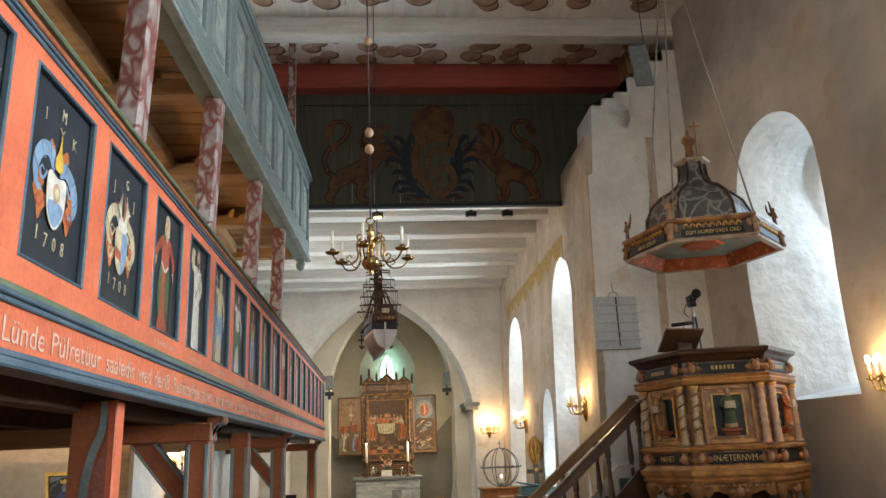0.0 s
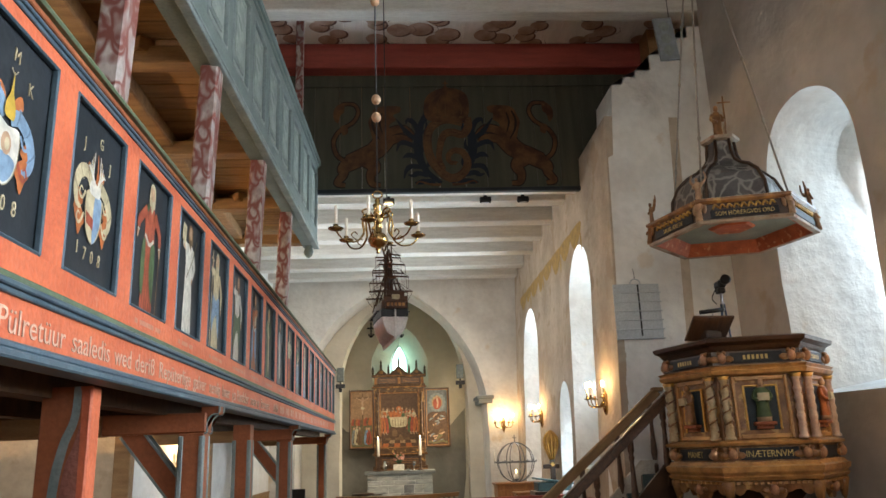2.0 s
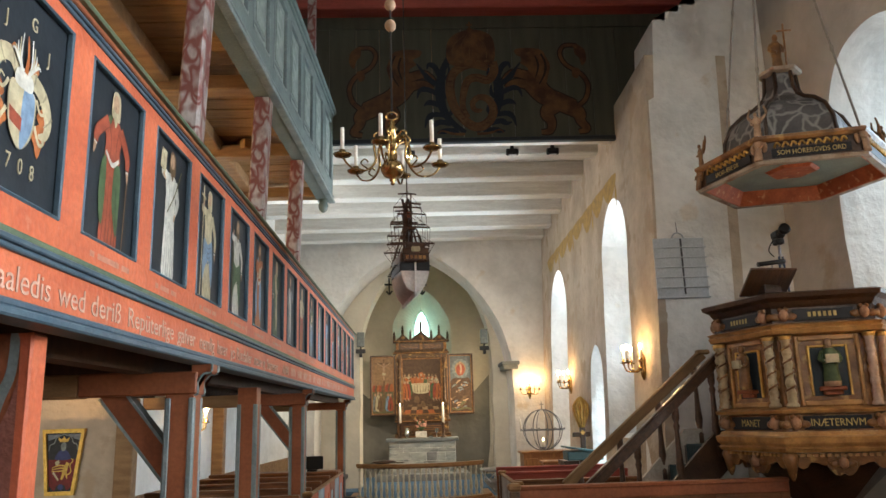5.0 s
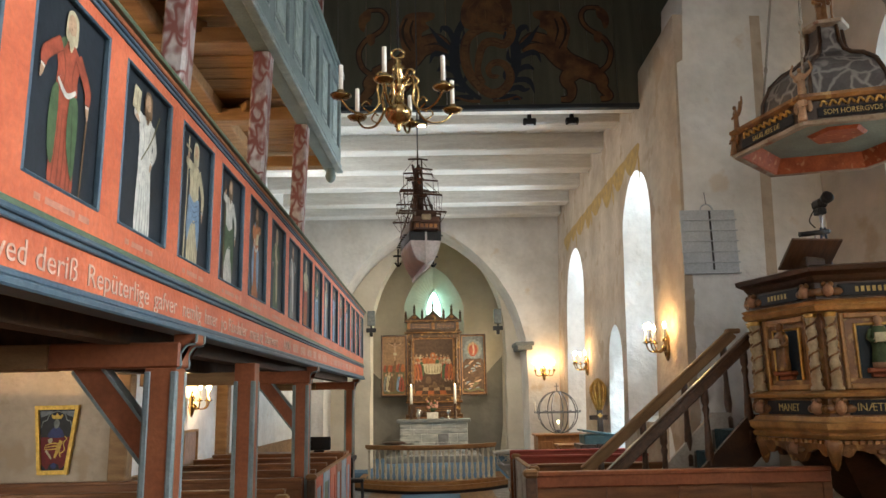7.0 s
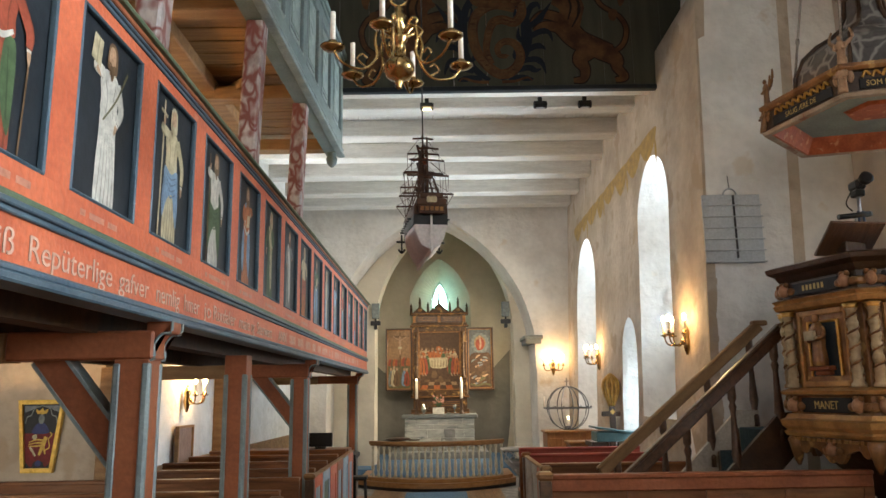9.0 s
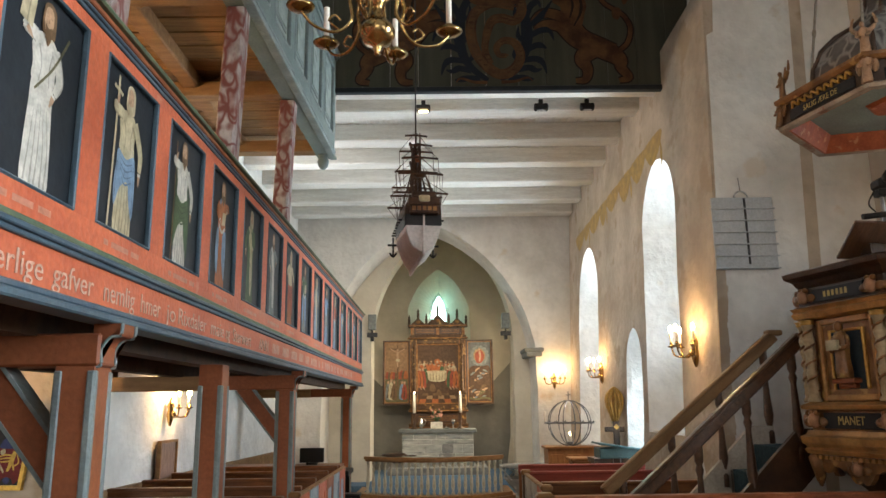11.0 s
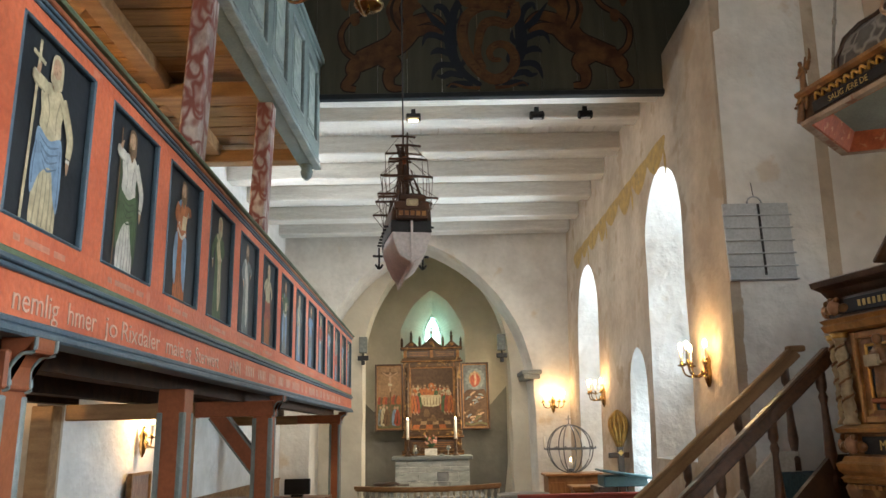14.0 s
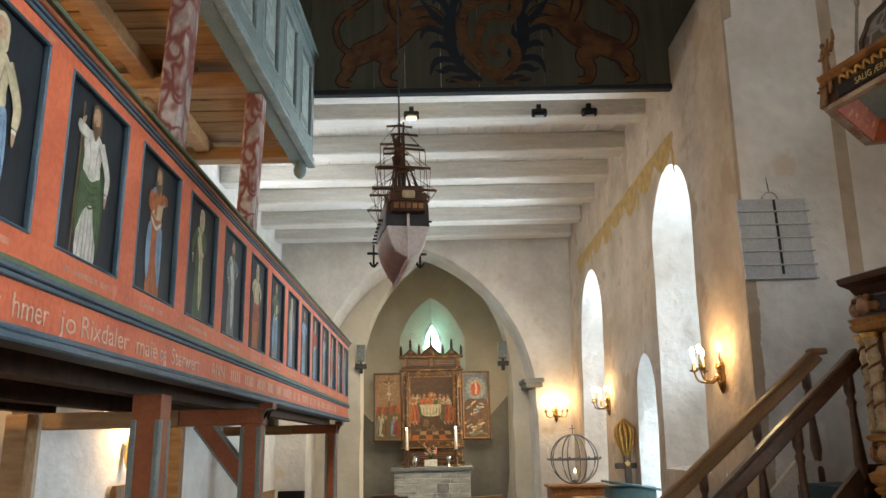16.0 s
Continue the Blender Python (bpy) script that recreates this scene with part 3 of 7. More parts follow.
bead.location.y = PY
for k in range(-6, 18):
    if k:
        again(field, pose(0, PY + k * STEP, 0))
        again(bead, pose(0, PY + k * STEP, 0))
        again(stile, pose(0, PY + k * STEP - 0.0892, 0))


def arms(k, first):
    """A painted coat of arms with curling mantling, a crest, initials and a year."""
    a = Art((-0.024, PY + k * STEP + 0.296, 2.572), (0, 1, 0), (1, 0, 0))
    main = P_BLU if first else P_CREAM
    dark = shade(main)
    for s in (-1, 1):
        # acanthus lobes behind the mantling
        for u, v, w in ((0.15, 0.345, 0.045), (0.125, 0.265, 0.05), (0.06, 0.50, 0.035), (0.165, 0.30, 0.03)):
            a.blob([(s * (u - w), v), (s * (u - 0.3 * w), v + 0.9 * w), (s * (u + 0.5 * w), v + 1.2 * w), (s * (u + w), v + 0.2 * w), (s * (u + 0.6 * w), v - 0.5 * w), (s * (u + 0.1 * w), v - 1.5 * w), (s * (u - 0.5 * w), v - 0.6 * w)], P_ORA)
        arc = [(0.015 * s, 0.435), (0.075 * s, 0.49 if s < 0 else 0.455), (0.145 * s, 0.475 if s < 0 else 0.42), (0.185 * s, 0.405 if s < 0 else 0.35), (0.17 * s, 0.33 if s < 0 else 0.29), (0.125 * s, 0.315 if s < 0 else 0.275)]
        a.ribbon(arc, 0.06, 0.016, main, mid=0.062)
        for q in range(7):
            t = q / 6
            u, v = arc[1 + q * 3 // 6][0], arc[1 + q * 3 // 6][1]
            a.ribbon([(u * (0.75 + 0.12 * t), v - 0.03), (u * (0.95 + 0.12 * t), v + 0.005), (u * (1.0 + 0.15 * t), v + 0.04 - 0.02 * t)], 0.005, 0.014, dark if q % 2 else main, 4)
        a.ribbon([(0.09 * s, 0.40), (0.12 * s, 0.36), (0.15 * s, 0.37), (0.14 * s, 0.405), (0.115 * s, 0.395)], 0.016, 0.007, main)
        a.ribbon([(0.09 * s, 0.30), (0.13 * s, 0.245), (0.16 * s, 0.26), (0.15 * s, 0.29), (0.13 * s, 0.28)], 0.018, 0.006, P_RED if first else main)
    shield = [(-0.078, 0.41), (0.0, 0.40), (0.078, 0.405), (0.082, 0.30), (0.055, 0.225), (0.0, 0.185), (-0.055, 0.225), (-0.082, 0.30)]
    a.blob([(u * 1.07, v - 0.004) for u, v in shield], shade(P_CREAM))
    a.blob(shield, P_WHITE if first else P_CREAM)
    if first:
        a.blob([(-0.068, 0.285), (0.0, 0.30), (0.068, 0.285), (0.05, 0.228), (0.0, 0.193), (-0.05, 0.228)], P_BLU)
        a.oval(0.0, 0.335, 0.034, 0.042, P_SKIN)
        a.oval(0.006, 0.335, 0.017, 0.024, P_CREAM)
        a.blob([(-0.03, 0.435), (0.03, 0.43), (0.035, 0.475), (0.012, 0.53), (0.004, 0.61), (-0.008, 0.53), (-0.032, 0.48)], paint("yellow_paint", (0.50, 0.33, 0.05)))
        a.ribbon([(-0.02, 0.615), (0.004, 0.60), (0.025, 0.62)], 0.008, 0.003, P_CREAM)
    else:
        a.blob([(0.004, 0.40), (0.074, 0.40), (0.078, 0.30), (0.052, 0.23), (0.004, 0.192)], P_BLU)
        a.face([(-0.08, 0.315), (0.004, 0.295), (0.004, 0.245), (-0.07, 0.262)], P_RED)
        a.blob([(-0.05, 0.405), (0.05, 0.405), (0.055, 0.455), (0.0, 0.475), (-0.055, 0.455)], P_WHITE)
        for s in (-1, 1):
            for q in range(5):
                a.ribbon([(0.012 * s, 0.455), ((0.035 + 0.010 * q) * s, 0.50 + 0.004 * q), ((0.03 + 0.016 * q) * s, 0.60 - 0.022 * q)], 0.016, 0.006, P_CREAM if q % 2 else P_WHITE, 4)
        a.ribbon([(0.0, 0.46), (0.008, 0.52), (-0.004, 0.60)], 0.026, 0.008, P_ORA)
    a.done("coat_of_arms", gal, "painted coat of arms in blue, red and cream")
    for ch, u, v in (("I", -0.15, 0.60), ("M", -0.005, 0.655), ("K", 0.115, 0.575)) if first else (("J", -0.14, 0.585), ("G", 0.02, 0.645), ("J", 0.15, 0.565)):
        letters(ch, (-0.024, PY + k * STEP + 0.296 + u, 2.572 + v), (0, 1, 0), (1, 0, 0), 0.075, P_CREAM, gal, squeeze=0.8)
    for i, ch in enumerate("1708"):
        letters(ch, (-0.024, PY + k * STEP + 0.155 + 0.078 * i, 2.672 + (0.012 if i == 0 else 0)), (0, 1, 0), (1, 0, 0), 0.082, P_CREAM, gal, squeeze=0.8)


SHADE = {}


def shade(m):
    """The same paint one tone deeper, for folds."""
    if m.name not in SHADE:
        c = m.node_tree.nodes["Principled BSDF"]
        r = next(n for n in m.node_tree.nodes if n.type == "VALTORGB")
        SHADE[m.name] = paint(m.name + "_fold", tuple(v * 0.62 for v in r.color_ramp.elements[1].color[:3]))
    return SHADE[m.name]


def saint(k, tunic, mantle, hair, near, far, tool="", style="hip", skirt=None, lean=0.0):
    """A plain standing painted figure: tunic, mantle, two sleeves and a staff, book or cross. near, far: where its hands are."""
    a = Art((-0.024, PY + k * STEP + 0.296 + lean, 2.576), (0, 1, 0), (1, 0, 0))
    skirt = skirt or tunic
    deep, fold = shade(mantle), shade(skirt)
    # cloak hanging behind the figure
    if style in ("cloak", "both"):
        a.blob([(-0.09, 0.575), (0.085, 0.575), (0.12, 0.44), (0.135, 0.22), (0.115, 0.06), (0.05, 0.08), (-0.06, 0.10), (-0.125, 0.12), (-0.135, 0.27), (-0.115, 0.45)], deep)
    # skirt to the ground, with folds
    a.blob([(-0.085, 0.018), (-0.02, 0.010), (0.05, 0.014), (0.098, 0.022), (0.094, 0.16), (0.080, 0.32), (0.066, 0.42), (-0.062, 0.42), (-0.078, 0.30), (-0.088, 0.15)], skirt)
    for q in range(5):
        u = -0.062 + 0.034 * q
        a.ribbon([(u + 0.006 * (q % 2), 0.025), (u * 0.92 + 0.008, 0.16), (u * 0.62, 0.30 + 0.02 * (q % 3))], 0.013, 0.002, fold, mid=0.007)
    # bodice
    a.blob([(-0.070, 0.40), (0.072, 0.40), (0.078, 0.47), (0.090, 0.545), (0.060, 0.592), (0.020, 0.604), (-0.022, 0.604), (-0.064, 0.590), (-0.092, 0.54), (-0.078, 0.47)], tunic)
    a.ribbon([(-0.045, 0.55), (-0.02, 0.48), (-0.03, 0.41)], 0.010, 0.004, shade(tunic))
    a.ribbon([(0.05, 0.55), (0.035, 0.48), (0.04, 0.41)], 0.010, 0.004, shade(tunic))
    if style in ("hip", "both"):
        # mantle gathered round the hips, falling to one side
        a.blob([(-0.086, 0.40), (0.0, 0.372), (0.082, 0.405), (0.105, 0.33), (0.112, 0.20), (0.100, 0.10), (0.062, 0.17), (0.030, 0.265), (-0.045, 0.225), (-0.095, 0.13), (-0.112, 0.22), (-0.100, 0.33)], mantle)
        for q in range(4):
            a.ribbon([(-0.078 + 0.012 * q, 0.375 - 0.03 * q), (0.0, 0.345 - 0.032 * q), (0.075, 0.37 - 0.03 * q)], 0.003, 0.003, deep, mid=0.011)
        a.ribbon([(0.085, 0.36), (0.092, 0.24), (0.095, 0.13)], 0.004, 0.010, deep)
        a.ribbon([(-0.090, 0.34), (-0.098, 0.25), (-0.097, 0.17)], 0.004, 0.010, deep)
    if style == "sash":
        a.blob([(-0.075, 0.57), (-0.03, 0.60), (0.03, 0.50), (0.055, 0.34), (0.060, 0.16), (0.025, 0.07), (-0.005, 0.20), (-0.02, 0.40)], mantle)
        a.ribbon([(-0.04, 0.55), (0.012, 0.40), (0.028, 0.14)], 0.006, 0.014, deep)
    if style == "belt":
        a.blob([(-0.105, 0.375), (-0.062, 0.40), (-0.055, 0.26), (-0.068, 0.10), (-0.105, 0.13), (-0.118, 0.26)], mantle)
        a.blob([(0.030, 0.385), (0.092, 0.385), (0.100, 0.22), (0.088, 0.07), (0.045, 0.14), (0.020, 0.24)], mantle)
        a.ribbon([(0.05, 0.36), (0.062, 0.24), (0.072, 0.12)], 0.004, 0.012, deep)
        a.ribbon([(-0.072, 0.43), (0.0, 0.385), (0.070, 0.425)], 0.016, 0.016, P_WHITE, mid=0.024)
        a.blob([(-0.095, 0.545), (-0.06, 0.60), (-0.025, 0.605), (-0.05, 0.555)], mantle)
    # staff or cross behind the hand
    if tool == "staff":
        a.ribbon([(far[0] + 0.014, far[1] + 0.09), (far[0] + 0.004, far[1] - 0.1), (far[0] - 0.012, 0.02)], 0.010, 0.010, P_HAIR)
    elif tool == "spear":
        a.ribbon([(near[0] + 0.004, 0.70), (near[0], 0.35), (near[0] - 0.006, 0.02)], 0.012, 0.012, P_HAIR)
    elif tool == "cross":
        a.ribbon([(near[0] + 0.006, 0.735), (near[0], 0.38), (near[0] - 0.012, 0.02)], 0.017, 0.017, P_CREAM)
        a.ribbon([(near[0] - 0.042, 0.672), (near[0] + 0.050, 0.655)], 0.018, 0.018, P_CREAM)
    # sleeves, cuffs and hands
    for side, (hu, hv) in ((-1, near), (1, far)):
        su, sv = 0.080 * side, 0.560
        eu, ev = (su + hu) / 2 + 0.035 * side, min(sv, hv) + 0.02 if hv > 0.5 else (sv + hv) / 2 - 0.005
        cloth = tunic
        a.ribbon([(su - 0.012 * side, sv + 0.01), (eu, ev), (hu - 0.18 * (hu - eu), hv - 0.18 * (hv - ev))], 0.060, 0.040, shade(cloth), mid=0.058)
        a.ribbon([(su - 0.015 * side, sv + 0.012), (eu - 0.004 * side, ev + 0.003), (hu - 0.2 * (hu - eu), hv - 0.2 * (hv - ev))], 0.050, 0.034, cloth, mid=0.048)
        a.ribbon([(hu - 0.14 * (hu - eu), hv - 0.14 * (hv - ev)), (hu + 0.02 * (hu - eu), hv + 0.02 * (hv - ev))], 0.030, 0.030, P_WHITE)
        d = Vector((hu - eu, hv - ev, 0)).normalized()
        a.ribbon([(hu, hv), (hu + d.x * 0.022, hv + d.y * 0.022), (hu + d.x * 0.05, hv + d.y * 0.05)], 0.026, 0.006, P_SKIN, mid=0.024)
    if tool == "book":
        a.face([(near[0] - 0.055, near[1] + 0.02), (near[0] + 0.030, near[1] + 0.005), (near[0] + 0.045, near[1] + 0.125), (near[0] - 0.035, near[1] + 0.135)], P_CREAM)
        a.face([(near[0] - 0.012, near[1] + 0.012), (near[0] - 0.004, near[1] + 0.011), (near[0] + 0.012, near[1] + 0.130), (near[0] + 0.003, near[1] + 0.131)], shade(P_CREAM))
        a.ribbon([(0.155, 0.66), (0.06, 0.50), (-0.055, 0.37)], 0.014, 0.010, P_OLIVE)
    elif tool == "tome":
        a.face([(-0.01, 0.43), (0.06, 0.44), (0.075, 0.53), (0.0, 0.52)], P_CREAM)
    # neck, hair, face and beard
    a.ribbon([(0.0, 0.585), (0.002, 0.635)], 0.044, 0.036, P_SKIN)
    a.blob([(-0.046, 0.655), (-0.036, 0.715), (0.004, 0.735), (0.044, 0.712), (0.050, 0.655), (0.046, 0.605), (0.022, 0.598), (-0.030, 0.600), (-0.046, 0.62)], hair)
    a.blob([(-0.034, 0.66), (-0.026, 0.705), (0.0, 0.717), (0.024, 0.703), (0.030, 0.66), (0.018, 0.618), (-0.004, 0.606), (-0.024, 0.620)], P_SKIN)
    a.ribbon([(-0.020, 0.672), (-0.008, 0.676)], 0.004, 0.004, shade(P_SKIN))
    a.ribbon([(0.008, 0.676), (0.020, 0.672)], 0.004, 0.004, shade(P_SKIN))
    a.ribbon([(-0.002, 0.672), (-0.004, 0.650)], 0.003, 0.007, shade(P_SKIN))
    if hair is not P_ORA:
        a.blob([(-0.026, 0.640), (-0.004, 0.630), (0.022, 0.638), (0.018, 0.590), (0.0, 0.560), (-0.016, 0.592)], hair)
    a.done("painted_figure", gal, "plain painted standing figure in draped robe")
    bars = Art((0.0, PY + k * STEP + 0.04, 2.488), (0, 1, 0), (1, 0, 0))
    u = 0.05
    for n in (1, 3 + k % 3, 2):
        w = 0.045 * n
        bars.face([(u, 0.012), (u + w, 0.012), (u + w, 0.038), (u, 0.038)], P_NAME)
        u += w + 0.03
    tagged(bars.done("lettering_bar", gal), kind="stuff")


arms(-1, False), arms(0, True), arms(1, False)
saint(2, P_RED, P_GRN, P_CREAM, (-0.185, 0.425), (0.165, 0.395), "staff", "belt")
saint(3, P_WHITE, P_WHITE, P_HAIR, (-0.135, 0.575), (0.075, 0.385), "book", "", lean=0.02)
saint(4, P_CREAM, P_BLU, P_CREAM, (-0.135, 0.60), (0.145, 0.33), "cross", "hip")
saint(5, P_WHITE, P_GRN, P_HAIR, (-0.125, 0.60), (0.145, 0.34), "spear", "both", lean=-0.01)
saint(6, P_ORA, P_BLU, P_HAIR, (-0.05, 0.46), (0.10, 0.55), "tome", "belt")
saint(7, P_GRN, P_CREAM, P_CREAM, (-0.14, 0.40), (0.05, 0.44), "", "sash")
for k, (r, c, l) in enumerate(((P_GRY, P_WHITE, P_GRY), (P_CREAM, P_RED, P_ORA), (P_GRN, P_BLU, P_GRY), (P_GRY, P_CREAM, P_BLU), (P_BLU, P_GRY, P_BLU), (P_RED, P_GRY, P_BLU),
                               (P_BLU, P_BLU, P_GRY), (P_GRY, P_RED, P_BLU), (P_BLU, P_CREAM, P_GRY), (P_GRY, P_BLU, P_BLU))):
    saint(8 + k, r, c, (P_HAIR, P_CREAM)[k % 2], (-0.10 - 0.02 * (k % 3), 0.42 + 0.06 * (k % 3)), (0.12, 0.50 - 0.06 * (k % 2)), ("", "staff", "tome", "spear")[k % 4], ("sash", "hip", "belt")[k % 3], l)

# the verse along the frieze
for word, y, y1 in (("Lünde", 3.33, 3.665), ("Pülretüur", 3.72, 4.25), ("saaledis", 4.31, 4.72), ("wed", 4.78, 5.005), ("deriß", 5.06, 5.37), ("Repüterlige", 5.45, 6.10),
                    ("gafver", 6.17, 6.50), ("nemlig", 6.59, 6.92), ("hmer", 6.99, 7.25), ("jo", 7.34, 7.47), ("Rixdaler", 7.51, 8.01), ("maie", 8.10, 8.39), ("og", 8.43, 8.53), ("Sterwert", 8.605, 9.11), ("ANN", 9.36, 9.68)):
    letters(word, (0.0, y, 2.262), (0, 1, 0), (1, 0, 0), 0.128, P_LETTER, gal, width=y1 - y)
bars = Art((0.0, 9.85, 2.262), (0, 1, 0), (1, 0, 0))
u = 0.0
for n in range(16):
    w = random.uniform(0.15, 0.42)
    for q in range(int(w / 0.055)):
        bars.face([(u + q * 0.055, 0.005), (u + q * 0.055 + 0.03, 0.005), (u + q * 0.055 + 0.03, 0.085), (u + q * 0.055, 0.085)], P_LETTER)
    u += w + 0.09
tagged(bars.done("lettering_bar", gal), kind="stuff")

# floor of the lower gallery, its joists, beams and posts
deck = thing("gallery_floor", "brown board floor of the gallery on timber joists", "gallery floor", (-1.57, 0, 2.2), kind="structure")
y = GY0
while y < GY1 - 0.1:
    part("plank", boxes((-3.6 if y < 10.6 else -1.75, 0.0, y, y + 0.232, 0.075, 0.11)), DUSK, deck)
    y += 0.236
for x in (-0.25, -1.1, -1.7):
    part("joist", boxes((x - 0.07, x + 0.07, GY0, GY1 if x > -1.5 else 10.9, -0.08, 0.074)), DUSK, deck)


def post(y, x=-1.68, brace=True, bracket=True):
    """A red timber post with blue-grey chamfers, a cross beam, a knee brace and a scrolled bracket."""
    t = thing("gallery_post", "red timber post with blue-grey chamfered corners", "post", (x, y, 0), "posts under the gallery")
    part("shaft", boxes((-0.085, 0.085, -0.085, 0.085, 0.0, 1.99 if bracket or brace else 2.12), bevel=0.004), DRED, t)
    for sx in (-1, 1):
        for sy in (-1, 1):
            part("chamfer", boxes((sx * 0.070 - 0.021, sx * 0.070 + 0.021, sy * 0.070 - 0.021, sy * 0.070 + 0.021, 0.02, 1.975), bevel=0.010), BLUEGR, t, "blue-grey painted corner")
    if bracket or brace:
        part("cross_beam", boxes((-0.62, 0.10, -0.09, 0.09, 1.99, 2.13), bevel=0.01), DRED, t, "dark red cross beam")
        part("beam_end", boxes((-1.80, -0.62, -0.085, 0.085, 1.985, 2.128), bevel=0.01), WOODY, t, "unpainted brown end of the cross beam")
    if brace:
        bm = boxes((-0.06, 0.06, -0.055, 0.055, 0, 0.68))
        part("brace", bm, DRED, t, "diagonal red brace", m=pose(-0.02, 0, 1.50, 0, -39, 0))
        part("brace_edge", boxes((0.061, 0.078, -0.058, 0.05, 0, 0.67), (-0.078, -0.061, -0.058, 0.05, 0, 0.67)), BLUEGR, t, m=pose(-0.02, 0, 1.50, 0, -39, 0))
    if bracket:
        L = spline([(0.06, 0, 1.985), (0.10, 0, 1.995), (0.095, 0, 2.06), (0.13, 0, 2.11), (0.175, 0, 2.12), (0.18, 0, 2.172)], 5)
        bm = bmesh.new()
        a = [bm.verts.new((p.x, -0.07, p.z)) for p in L] + [bm.verts.new((0.06, -0.07, 2.172))]
        b = [bm.verts.new((v.co.x, 0.07, v.co.z)) for v in a]
        bm.faces.new(a), bm.faces.new(b[::-1])
        for i in range(len(a)):
            bm.faces.new((a[i], a[(i + 1) % len(a)], b[(i + 1) % len(a)], b[i]))
        bmesh.ops.triangulate(bm, faces=[f for f in bm.faces if len(f.verts) > 4])
        part("scroll_bracket", bm, DRED, t, "scrolled bracket edged in grey")
        for s in (-0.072, 0.072):
            part("bracket_edge", tube(bmesh.new(), [(p.x + 0.004, s, p.z) for p in L], 0.008, 5), BLUEGR, t)


t = thing("gallery_post", "broad red timber post with a curved blue-grey edge", "post", (-1.68, 4.95, 0), "posts under the gallery")
part("shaft", boxes((-0.115, 0.095, -0.09, 0.02, 0.0, 2.17), bevel=0.006), DRED, t)
# side board in the lighter RED next to the DRED shaft
part("pale_face", boxes((0.096, 0.118, -0.095, 0.02, 0.0, 2.17), bevel=0.008), RED, t, "pale orange side")
a = Art((0, -0.0905, 0), (1, 0, 0), (0, -1, 0))
a.ribbon([(-0.04, 0.0), (-0.035, 0.9), (-0.03, 1.62), (0.0, 1.88), (0.045, 2.02), (0.05, 2.17)], 0.035, 0.035, BLUEGR, mid=0.045)
a.ribbon([(0.045, 0.0), (0.045, 1.0), (0.05, 1.70), (0.075, 1.90), (0.085, 2.02)], 0.10, 0.01, mat("dull_red_facet", (0.26, 0.10, 0.075), (0.20, 0.07, 0.05), 0.4, scale=5, bump=0.4), mid=0.09)
a.ribbon([(0.095, 0.0), (0.09, 1.0), (0.092, 2.0), (0.09, 2.17)], 0.02, 0.06, RED, mid=0.02)
a.done("curved_edge", t, "curved blue-grey painted edge")
post(6.75, x=-1.575), post(9.0, brace=False, bracket=False), post(11.1, x=-1.575), post(16.75, x=-1.67, brace=False)

# ---- upper gallery ----
UX, UY0, UY1 = -1.745, -1.6, 12.36          # its front closes in on the aisle towards the choir
ug = thing("upper_gallery_parapet", "grey-green upper gallery front with marbled panels", "parapet", (UX, 0, 0), turn=-1.95)
part("soffit_beam", boxes((-0.20, -0.03, UY0, UY1, 4.865, 5.02)), GREEN, ug)
part("lower_moulding", boxes((-0.05, 0.035, UY0, UY1 + 0.02, 4.85, 4.885), (-0.05, 0.014, UY0, UY1, 4.885, 4.935), (-0.05, 0.022, UY0, UY1 + 0.01, 4.935, 4.955), (-0.04, 0.006, UY0, UY1, 4.955, 4.99), bevel=0.006), BLUEGR, ug, "pale blue-grey moulding")
part("frame_rail", boxes((-0.10, 0.0, UY0, UY1, 4.99, 5.12), (-0.10, 0.0, UY0, UY1, 6.06, 6.18)), GREEN, ug)
part("capping", boxes((-0.13, 0.05, UY0, UY1 + 0.03, 6.22, 6.30), (-0.11, 0.025, UY0, UY1 + 0.01, 6.18, 6.22), bevel=0.008), GREEN, ug)
part("end_board", boxes((-0.20, -0.002, UY1, UY1 + 0.03, 4.87, 6.2)), GREEN, ug)
part("drop_finial", lathe([(0.02, 4.52), (0.06, 4.56), (0.075, 4.62), (0.05, 4.68), (0.085, 4.72)], 12), GREEN, ug, m=pose(-0.11, UY1 - 0.12, 0.16))
ust = part("stile", boxes((-0.10, 0.0, -0.08, 0.08, 5.12, 6.06)), GREEN, ug)
ufi = part("marbled_panel", boxes((-0.06, -0.03, 0.0, 0.60, 5.12, 6.06)), PALEGR, ug, "pale green marbled panel")
ufr = part("panel_moulding", boxes((-0.03, 0.008, 0.0, 0.03, 5.12, 6.06), (-0.03, 0.008, 0.57, 0.60, 5.12, 6.06), (-0.03, 0.008, 0.03, 0.57, 5.12, 5.15), (-0.03, 0.008, 0.03, 0.57, 6.03, 6.06), bevel=0.007), BLUEGR, ug)
uin = part("inner_field", boxes((-0.03, -0.016, 0.11, 0.49, 5.24, 5.94), bevel=0.006), BLUEGR, ug)
uin2 = part("inner_panel", boxes((-0.016, -0.006, 0.14, 0.46, 5.27, 5.91), bevel=0.004), PALEGR, ug)
k = 0
y = UY1 - 0.10 - 0.60
while y > UY0:
    for ob in (ufi, ufr, uin, uin2):
        if k == 0:
            ob.location.y = y
        else:
            again(ob, pose(0, y, 0))
    if k == 0:
        ust.location.y = y - 0.08
        again(ust, pose(0, UY1 - 0.05, 0))
    else:
        again(ust, pose(0, y - 0.08, 0))
    y -= 0.76
    k += 1
ud = thing("upper_gallery_floor", "warm brown boards of the upper gallery over crossing beams", "gallery floor", (-1.62, 0, 4.94), kind="structure")
y = UY0
